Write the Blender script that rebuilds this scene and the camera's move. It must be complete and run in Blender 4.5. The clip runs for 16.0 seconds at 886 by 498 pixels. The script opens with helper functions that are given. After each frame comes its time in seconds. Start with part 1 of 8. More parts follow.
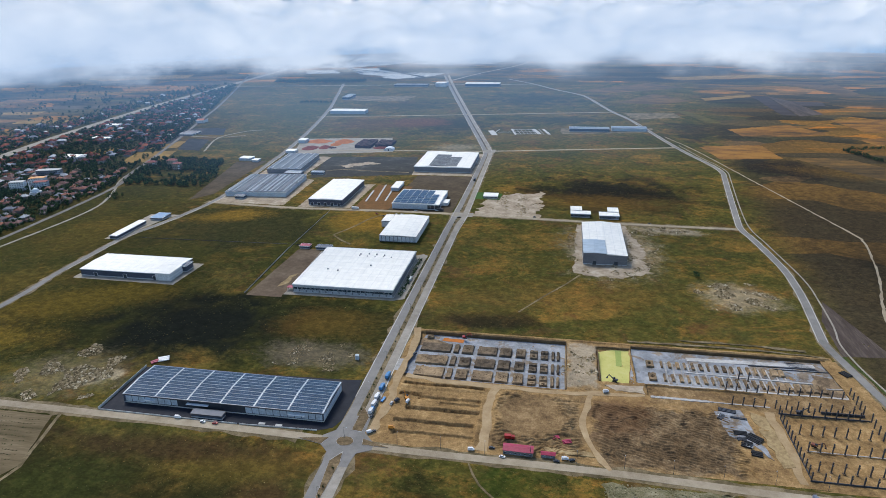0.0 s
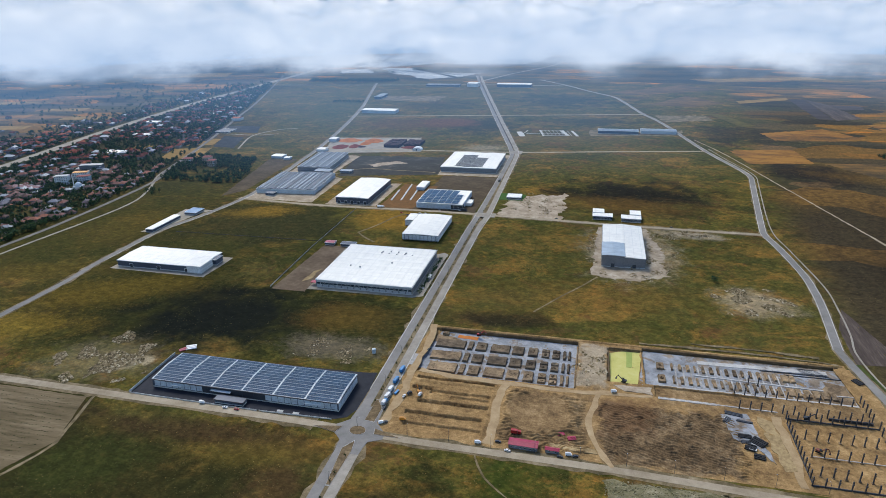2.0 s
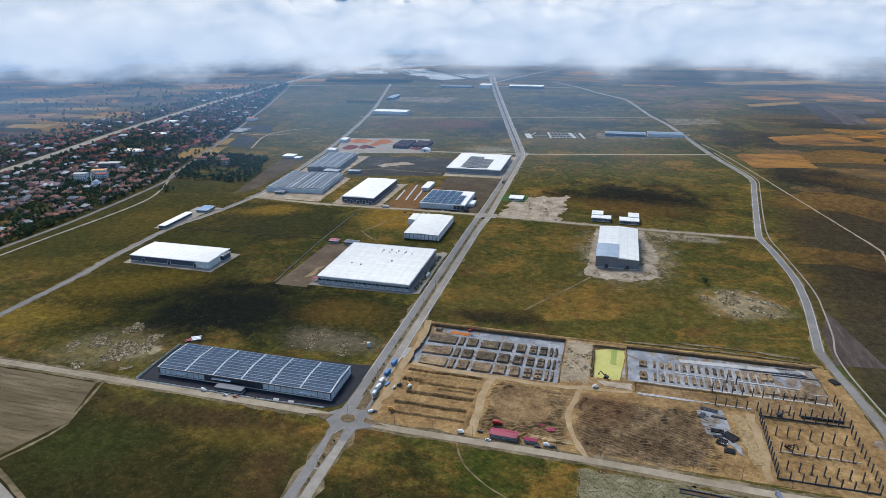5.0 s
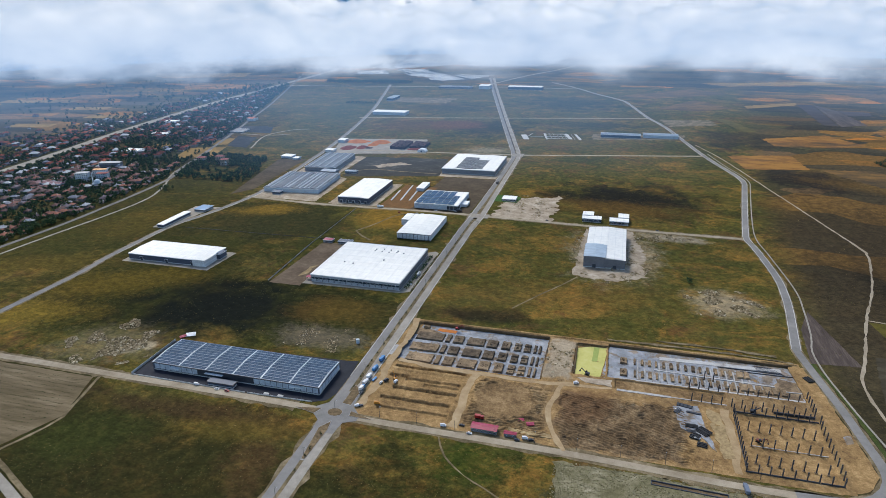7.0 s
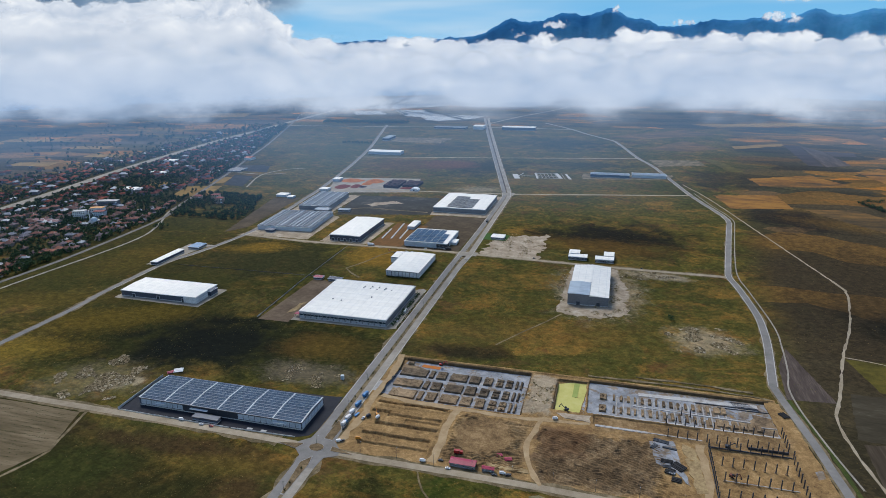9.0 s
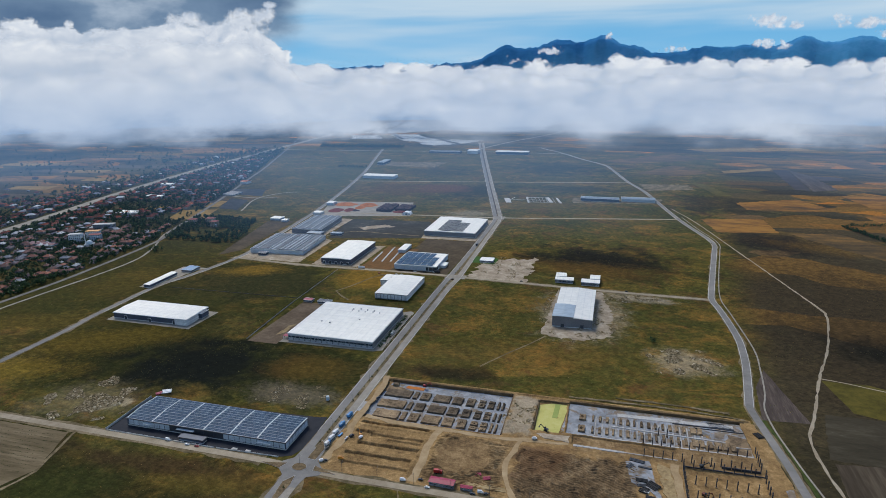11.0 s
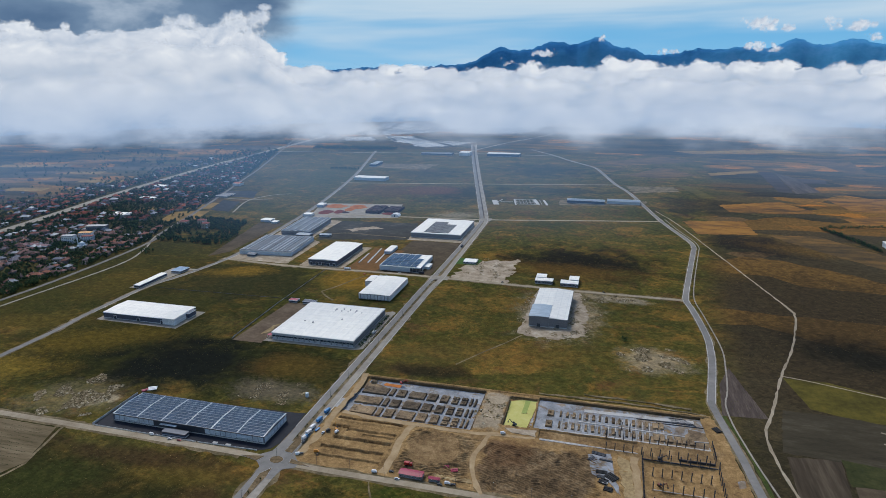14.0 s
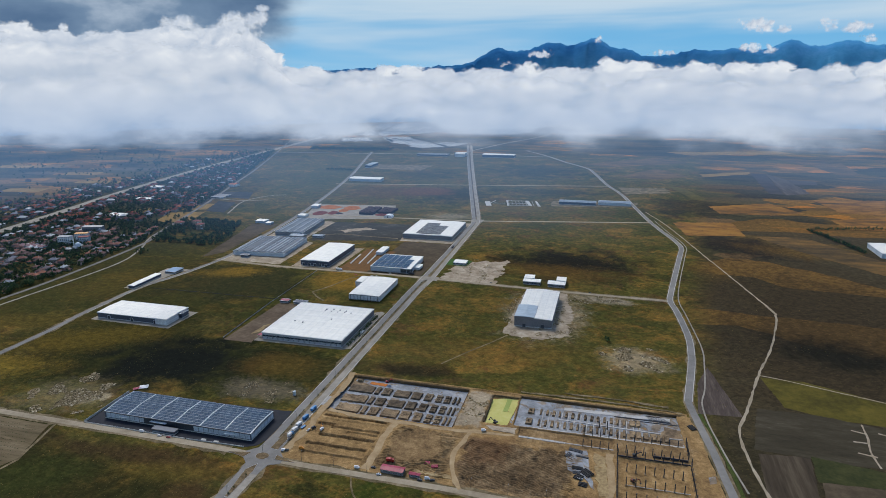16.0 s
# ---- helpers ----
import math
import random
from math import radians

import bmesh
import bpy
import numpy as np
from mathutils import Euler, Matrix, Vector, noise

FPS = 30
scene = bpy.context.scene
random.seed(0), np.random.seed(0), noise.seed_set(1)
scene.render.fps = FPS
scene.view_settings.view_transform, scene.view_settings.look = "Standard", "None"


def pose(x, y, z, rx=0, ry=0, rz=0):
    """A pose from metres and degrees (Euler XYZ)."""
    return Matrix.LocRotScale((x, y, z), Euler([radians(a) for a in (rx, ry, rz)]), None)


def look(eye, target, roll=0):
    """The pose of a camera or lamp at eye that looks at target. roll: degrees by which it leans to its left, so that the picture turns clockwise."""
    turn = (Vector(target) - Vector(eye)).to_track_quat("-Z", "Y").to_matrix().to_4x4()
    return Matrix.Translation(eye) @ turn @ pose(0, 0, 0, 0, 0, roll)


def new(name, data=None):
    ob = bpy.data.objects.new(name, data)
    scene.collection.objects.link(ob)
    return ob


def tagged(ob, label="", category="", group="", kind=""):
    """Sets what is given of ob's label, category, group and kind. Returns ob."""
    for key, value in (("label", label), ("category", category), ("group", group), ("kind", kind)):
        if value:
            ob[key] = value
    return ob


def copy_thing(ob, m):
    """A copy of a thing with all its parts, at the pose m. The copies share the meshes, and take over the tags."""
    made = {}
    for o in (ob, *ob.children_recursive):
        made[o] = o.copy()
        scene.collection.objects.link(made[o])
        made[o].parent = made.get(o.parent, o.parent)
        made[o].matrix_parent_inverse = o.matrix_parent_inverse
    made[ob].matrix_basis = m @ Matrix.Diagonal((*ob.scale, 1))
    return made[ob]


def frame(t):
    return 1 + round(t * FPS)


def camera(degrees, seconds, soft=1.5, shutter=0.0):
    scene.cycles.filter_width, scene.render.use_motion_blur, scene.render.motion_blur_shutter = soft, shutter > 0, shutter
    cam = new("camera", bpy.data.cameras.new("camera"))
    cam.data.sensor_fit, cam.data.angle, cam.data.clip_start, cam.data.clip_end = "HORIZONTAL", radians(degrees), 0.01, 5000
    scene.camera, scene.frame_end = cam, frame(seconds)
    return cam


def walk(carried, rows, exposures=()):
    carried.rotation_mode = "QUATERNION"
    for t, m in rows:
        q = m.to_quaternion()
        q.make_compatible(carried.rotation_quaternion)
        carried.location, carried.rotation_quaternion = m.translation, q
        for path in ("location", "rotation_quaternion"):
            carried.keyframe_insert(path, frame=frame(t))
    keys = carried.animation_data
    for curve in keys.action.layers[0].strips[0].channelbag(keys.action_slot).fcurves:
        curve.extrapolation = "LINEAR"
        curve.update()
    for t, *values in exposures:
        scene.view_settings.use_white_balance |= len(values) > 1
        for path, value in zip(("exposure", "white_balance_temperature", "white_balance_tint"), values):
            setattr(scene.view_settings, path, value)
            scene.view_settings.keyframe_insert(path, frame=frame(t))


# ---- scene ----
cam = camera(70.31, 16.0, soft=0.58)
# seconds, eye, and turn about x, y, z
PATH = [
    (0, 138.47, -826.91, 281.13, 68.482, 1.014, 10.333),
    (0.5, 142.45, -830.17, 282.55, 68.488, 1.013, 10.821),
    (1, 146.58, -833.20, 283.99, 68.472, 0.974, 11.806),
    (1.5, 150.67, -835.90, 285.36, 68.463, 0.963, 12.689),
    (2, 155.02, -838.50, 286.84, 68.451, 0.967, 13.489),
    (2.5, 159.33, -841.29, 288.30, 68.447, 0.984, 14.145),
    (3, 163.73, -844.18, 289.52, 68.455, 0.979, 14.628),
    (3.5, 168.27, -846.63, 290.65, 68.459, 0.955, 14.892),
    (4, 172.63, -849.22, 291.75, 68.465, 0.939, 14.995),
    (6.5, 194.76, -862.23, 298.46, 68.447, 0.757, 15.435),
    (7, 199.42, -864.72, 300.00, 68.425, 0.762, 15.505),
    (7.5, 204.02, -867.18, 301.50, 68.408, 0.761, 15.506),
    (8, 208.67, -869.85, 302.73, 68.423, 0.750, 15.483),
    (8.1, 209.60, -870.30, 303.05, 68.500, 0.745, 15.482),
    (8.2, 210.50, -870.80, 303.36, 68.880, 0.735, 15.478),
    (8.5, 213.21, -872.32, 304.31, 70.003, 0.683, 15.464),
    (9, 217.65, -874.92, 305.57, 71.825, 0.641, 15.440),
    (9.5, 222.15, -877.71, 306.87, 73.664, 0.630, 15.394),
    (9.6, 223.10, -878.20, 307.10, 73.850, 0.628, 15.389),
    (9.8, 224.90, -879.20, 307.60, 73.870, 0.625, 15.380),
    (12, 245.37, -891.10, 313.74, 73.906, 0.533, 15.256),
    (12.5, 250.22, -893.75, 315.06, 73.909, 0.528, 15.227),
    (13, 254.98, -896.46, 316.53, 73.917, 0.541, 15.195),
    (13.5, 259.88, -899.26, 318.03, 73.920, 0.531, 15.180),
    (14, 264.57, -901.68, 319.46, 73.920, 0.496, 15.174),
    (14.5, 269.26, -904.15, 320.96, 73.924, 0.487, 15.149),
    (15, 274.12, -906.64, 322.64, 73.916, 0.465, 15.156),
    (15.5, 279.07, -908.99, 324.37, 73.892, 0.474, 15.148),
    (16, 283.87, -911.41, 325.96, 73.895, 0.443, 15.157),
]
walk(cam, [(t, pose(x, y, z, rx, ry, rz)) for t, x, y, z, rx, ry, rz in PATH], [(0.0, 0.35), (8.0, 0.35), (9.0, 0.12), (9.7, 0.0), (16.0, 0.0)])

# ---- light ----
SUN_FROM = Vector((-0.42, 0.50, 0.76)).normalized()
sun = new("sun", bpy.data.lights.new("sun", "SUN"))
sun.data.energy, sun.data.angle, sun.data.color = 2.9, radians(26.0), (1.0, 0.95, 0.86)
sun.matrix_world = look((0, 0, 900), Vector((0, 0, 900)) - SUN_FROM)
world = bpy.data.worlds.new("sky")
scene.world = world
world.use_nodes = True
sky = world.node_tree.nodes.new("ShaderNodeTexSky")
sky.sky_type, sky.sun_disc = "NISHITA", False
sky.sun_elevation = math.asin(SUN_FROM.z)
sky.sun_rotation = math.atan2(SUN_FROM.x, SUN_FROM.y)
sky.altitude, sky.dust_density, sky.air_density, sky.ozone_density = 900, 0.3, 1.0, 1.5
world.node_tree.links.new(sky.outputs[0], world.node_tree.nodes["Background"].inputs[0])
world.node_tree.nodes["Background"].inputs[1].default_value = 0.155


# ---- node helpers ----
def put_in(nt, socket, value):
    if isinstance(value, bpy.types.NodeSocket):
        nt.links.new(value, socket)
    elif value is not None:
        socket.default_value = value


def col(c):
    return (*c, 1.0) if isinstance(c, tuple) and len(c) == 3 else c


def calc(nt, op, a, b=None, c=None):
    n = nt.nodes.new("ShaderNodeMath")
    n.operation = op
    for s, v in zip(n.inputs, (a, b, c)):
        put_in(nt, s, v)
    return n.outputs[0]


def step(nt, v, lo, hi):
    n = nt.nodes.new("ShaderNodeMapRange")
    n.interpolation_type = "SMOOTHSTEP"
    for k, x in enumerate((v, lo, hi, 0.0, 1.0)):
        put_in(nt, n.inputs[k], x)
    return n.outputs[0]


def blend(nt, fac, a, b, mode="MIX"):
    n = nt.nodes.new("ShaderNodeMix")
    n.data_type, n.blend_type = "RGBA", mode
    put_in(nt, n.inputs[0], fac)
    put_in(nt, n.inputs[6], col(a))
    put_in(nt, n.inputs[7], col(b))
    return n.outputs[2]


def nz(nt, vec, size, detail=4.0, rough=0.55, warp=0.0):
    n = nt.nodes.new("ShaderNodeTexNoise")
    put_in(nt, n.inputs["Vector"], vec)
    n.inputs["Scale"].default_value = 1.0 / size
    n.inputs["Detail"].default_value = detail
    n.inputs["Roughness"].default_value = rough
    n.inputs["Distortion"].default_value = warp
    return n.outputs[0]


def ramp(nt, fac, stops):
    n = nt.nodes.new("ShaderNodeValToRGB")
    put_in(nt, n.inputs[0], fac)
    e = n.color_ramp.elements
    while len(e) < len(stops):
        e.new(0.5)
    for k, (p, c) in enumerate(stops):
        e[k].position, e[k].color = p, col(c)
    return n.outputs[0]


def place(nt, scale=(1, 1, 1), turn=0.0, shift=(0, 0, 0)):
    g = nt.nodes.new("ShaderNodeNewGeometry")
    m = nt.nodes.new("ShaderNodeMapping")
    m.inputs["Location"].default_value = shift
    m.inputs["Rotation"].default_value = (0, 0, radians(turn))
    m.inputs["Scale"].default_value = scale
    nt.links.new(g.outputs["Position"], m.inputs["Vector"])
    return m.outputs[0]


def axes(nt, vec):
    n = nt.nodes.new("ShaderNodeSeparateXYZ")
    nt.links.new(vec, n.inputs[0])
    return n.outputs


def surface(name):
    m = bpy.data.materials.new(name)
    m.use_nodes = True
    return m, m.node_tree, m.node_tree.nodes["Principled BSDF"]


def bump(nt, bsdf, height, dist, strength=0.6):
    b = nt.nodes.new("ShaderNodeBump")
    b.inputs["Strength"].default_value = strength
    b.inputs["Distance"].default_value = dist
    nt.links.new(height, b.inputs["Height"])
    nt.links.new(b.outputs[0], bsdf.inputs["Normal"])


def earthy(name, stops, sizes=(40.0, 6.0, 1.0), weights=(0.5, 0.3, 0.2), rough=0.95, relief=0.3, stretch=(1, 1, 1), turn=0.0):
    """A natural or worn surface: colours by noise at three sizes, with relief."""
    m, nt, b = surface(name)
    p = place(nt, stretch, turn)
    n = [nz(nt, p, s) for s in sizes]
    v = calc(nt, "ADD", calc(nt, "MULTIPLY", n[0], weights[0]), calc(nt, "ADD", calc(nt, "MULTIPLY", n[1], weights[1]), calc(nt, "MULTIPLY", n[2], weights[2])))
    put_in(nt, b.inputs["Base Color"], ramp(nt, v, stops))
    b.inputs["Roughness"].default_value = rough
    b.inputs["Specular IOR Level"].default_value = 0.15
    if relief:
        bump(nt, b, v, relief)
    return m


def painted(name, c, rough=0.5, metal=0.0, wear=0.12, size=3.0, spec=0.4, random_tint=0.0):
    """Paint, sheet metal, plastic: one colour with faint dirt at two sizes."""
    m, nt, b = surface(name)
    p = place(nt)
    v = calc(nt, "ADD", calc(nt, "MULTIPLY", nz(nt, p, size * 6), 0.6), calc(nt, "MULTIPLY", nz(nt, p, size * 0.4), 0.4))
    dark = tuple(x * (1 - 2.2 * wear) for x in c)
    base = blend(nt, step(nt, v, 0.35, 0.65), dark, c)
    if random_tint:
        info = nt.nodes.new("ShaderNodeObjectInfo")
        base = blend(nt, calc(nt, "MULTIPLY", info.outputs["Random"], random_tint), base, (0.02, 0.02, 0.02))
    put_in(nt, b.inputs["Base Color"], base)
    b.inputs["Roughness"].default_value = rough
    b.inputs["Metallic"].default_value = metal
    b.inputs["Specular IOR Level"].default_value = spec
    return m


def by_object(name, stops, rough=0.8):
    """One colour for each object, out of a ramp, with faint dirt."""
    m, nt, b = surface(name)
    info = nt.nodes.new("ShaderNodeObjectInfo")
    base = ramp(nt, info.outputs["Random"], stops)
    dirt = step(nt, nz(nt, place(nt), 3.0), 0.3, 0.7)
    put_in(nt, b.inputs["Base Color"], blend(nt, calc(nt, "MULTIPLY", dirt, 0.3), base, (0.03, 0.025, 0.02)))
    b.inputs["Roughness"].default_value = rough
    return m


def by_island(name, stops, rough=0.9):
    m, nt, b = surface(name)
    g = nt.nodes.new("ShaderNodeNewGeometry")
    put_in(nt, b.inputs["Base Color"], ramp(nt, g.outputs["Random Per Island"], stops))
    b.inputs["Roughness"].default_value = rough
    b.inputs["Specular IOR Level"].default_value = 0.1
    return m


def corrugated(name, c, pitch, across, rough=0.45, metal=0.0, wear=0.15):
    """Profiled sheet: ribs by relief, with streaks along them."""
    m, nt, b = surface(name)
    p = place(nt)
    ax = axes(nt, p)
    u = ax[0] if across == "x" else ax[1]
    wave = calc(nt, "SINE", calc(nt, "MULTIPLY", u, 2 * math.pi / pitch))
    streak = nz(nt, place(nt, (1, 0.05, 1) if across == "x" else (0.05, 1, 1)), 1.5)
    big = nz(nt, p, 14.0)
    v = calc(nt, "ADD", calc(nt, "MULTIPLY", streak, 0.6), calc(nt, "MULTIPLY", big, 0.4))
    dark = tuple(x * (1 - 2 * wear) for x in c)
    put_in(nt, b.inputs["Base Color"], blend(nt, step(nt, v, 0.35, 0.62), dark, c))
    b.inputs["Roughness"].default_value = rough
    b.inputs["Metallic"].default_value = metal
    bump(nt, b, wave, 0.04, 0.5)
    return m


# ---- materials ----
def meadow_material():
    m, nt, b = surface("meadow")
    p = place(nt)
    ax = axes(nt, p)
    x, y = ax[0], ax[1]
    n1, n2, n3, n4 = nz(nt, p, 150.0, 5, 0.62, 0.6), nz(nt, p, 40.0, 8, 0.7, 0.5), nz(nt, p, 9.0, 7, 0.75), nz(nt, p, 1.6, 4, 0.7)
    v = calc(nt, "ADD", calc(nt, "MULTIPLY", n1, 0.42), calc(nt, "ADD", calc(nt, "MULTIPLY", n2, 0.40), calc(nt, "MULTIPLY", n3, 0.18)))
    grass = ramp(nt, v, [(0.36, (0.030, 0.033, 0.009)), (0.46, (0.056, 0.056, 0.0135)), (0.53, (0.080, 0.069, 0.017)), (0.62, (0.112, 0.078, 0.021))])
    # ochre drifts of dry weeds, dark green hollows, single tufts
    speck = nz(nt, place(nt, shift=(11, 5, 0)), 5.0, 8, 0.8, 0.3)
    dry = nz(nt, place(nt, (1, 1.5, 1), 12, (90, 40, 0)), 85.0, 9, 0.72, 0.7)
    grass = blend(nt, calc(nt, "MULTIPLY", step(nt, calc(nt, "ADD", dry, calc(nt, "MULTIPLY", calc(nt, "SUBTRACT", speck, 0.5), 0.42)), 0.50, 0.62), 0.8), grass, (0.19, 0.115, 0.027))
    green = nz(nt, place(nt, shift=(500, 200, 0)), 90.0, 8, 0.68, 0.6)
    grass = blend(nt, calc(nt, "MULTIPLY", step(nt, calc(nt, "ADD", green, calc(nt, "MULTIPLY", calc(nt, "SUBTRACT", speck, 0.5), 0.3)), 0.52, 0.64), 0.55), grass, (0.042, 0.050, 0.016))
    rust = nz(nt, place(nt, shift=(-300, 700, 0)), 60.0, 8, 0.7, 0.6)
    grass = blend(nt, calc(nt, "MULTIPLY", step(nt, calc(nt, "ADD", rust, calc(nt, "MULTIPLY", calc(nt, "SUBTRACT", speck, 0.5), 0.4)), 0.53, 0.64), 0.65), grass, (0.095, 0.052, 0.022))
    n5 = nz(nt, place(nt, (1, 1.6, 1), 20, (31, 17, 0)), 4.2, 5, 0.72, 0.4)
    lum = calc(nt, "ADD", calc(nt, "MULTIPLY", n3, 0.52), calc(nt, "ADD", calc(nt, "MULTIPLY", n5, 0.34), calc(nt, "MULTIPLY", n4, 0.14)))
    lum = ramp(nt, lum, [(0.38, (0.52, 0.53, 0.55)), (0.5, (0.96, 0.96, 0.96)), (0.60, (1.58, 1.5, 1.36))])
    hue = nz(nt, place(nt, (1, 1.3, 1), -15, (210, 330, 0)), 24.0, 6, 0.7, 0.8)
    grass = blend(nt, 1.0, grass, ramp(nt, hue, [(0.36, (0.85, 0.91, 0.90)), (0.46, (0.94, 0.98, 0.95)), (0.54, (1.05, 0.98, 0.95)), (0.64, (1.14, 0.96, 0.92))]), "MULTIPLY")
    # strips of farmland away from the industrial estate
    cell = nt.nodes.new("ShaderNodeTexVoronoi")
    cell.distance, cell.feature = "MANHATTAN", "F1"
    wob = nt.nodes.new("ShaderNodeVectorMath")
    wob.operation = "ADD"
    nt.links.new(place(nt, (1 / 260, 1 / 95, 1), -24), wob.inputs[0])
    tiny = nt.nodes.new("ShaderNodeTexNoise")
    tiny.inputs["Scale"].default_value = 1 / 160
    nt.links.new(p, tiny.inputs["Vector"])
    sc = nt.nodes.new("ShaderNodeVectorMath")
    sc.operation = "SCALE"
    sc.inputs["Scale"].default_value = 0.3
    nt.links.new(tiny.outputs["Color"], sc.inputs[0])
    nt.links.new(sc.outputs[0], wob.inputs[1])
    nt.links.new(wob.outputs[0], cell.inputs["Vector"])
    cell.inputs["Scale"].default_value = 1.0
    pick = axes(nt, cell.outputs["Color"])[0]
    farm = ramp(nt, pick, [(0.0, (0.040, 0.035, 0.018)), (0.25, (0.058, 0.046, 0.024)), (0.42, (0.072, 0.058, 0.030)), (0.55, (0.060, 0.058, 0.024)), (0.62, (0.095, 0.068, 0.034)), (0.69, (0.085, 0.078, 0.028)), (0.78, (0.20, 0.105, 0.024)), (0.92, (0.26, 0.14, 0.034)), (1.0, (0.085, 0.075, 0.065))])
    remote = step(nt, y, 340.0, 640.0)
    small = nt.nodes.new("ShaderNodeTexVoronoi")
    small.distance = "CHEBYCHEV"
    small.inputs["Scale"].default_value = 2.6
    nt.links.new(wob.outputs[0], small.inputs["Vector"])
    tint = ramp(nt, axes(nt, small.outputs["Color"])[1], [(0.0, (0.42, 0.46, 0.56)), (0.35, (0.8, 0.84, 0.9)), (0.6, (1.0, 0.98, 0.92)), (0.85, (1.5, 1.2, 0.8)), (1.0, (2.0, 1.4, 0.75))])
    farm = blend(nt, calc(nt, "MULTIPLY", remote, 0.85), farm, blend(nt, 1.0, farm, tint, "MULTIPLY"))
    farm = blend(nt, calc(nt, "ADD", 0.45, calc(nt, "MULTIPLY", remote, 0.55)), (0.036, 0.028, 0.016), farm)
    edge = calc(nt, "MULTIPLY", calc(nt, "SUBTRACT", n2, 0.5), 60.0)
    away = calc(nt, "MAXIMUM", step(nt, calc(nt, "ADD", calc(nt, "SUBTRACT", x, calc(nt, "MULTIPLY", calc(nt, "MAXIMUM", calc(nt, "MULTIPLY", calc(nt, "SUBTRACT", y, 300.0), -0.33), -400.0), -0.33)), edge), 420.0, 480.0), step(nt, calc(nt, "ADD", y, edge), 1480.0, 1600.0))
    away = calc(nt, "MAXIMUM", away, step(nt, calc(nt, "SUBTRACT", edge, x), 1080.0, 1250.0))
    c = blend(nt, away, grass, farm)
    hay = step(nt, nz(nt, place(nt, (1, 2.2, 1), -20), 120.0, 6, 0.7, 0.8), 0.58, 0.68)
    c = blend(nt, calc(nt, "MULTIPLY", calc(nt, "MULTIPLY", hay, away), calc(nt, "MULTIPLY", remote, 0.3)), c, (0.20, 0.115, 0.035))
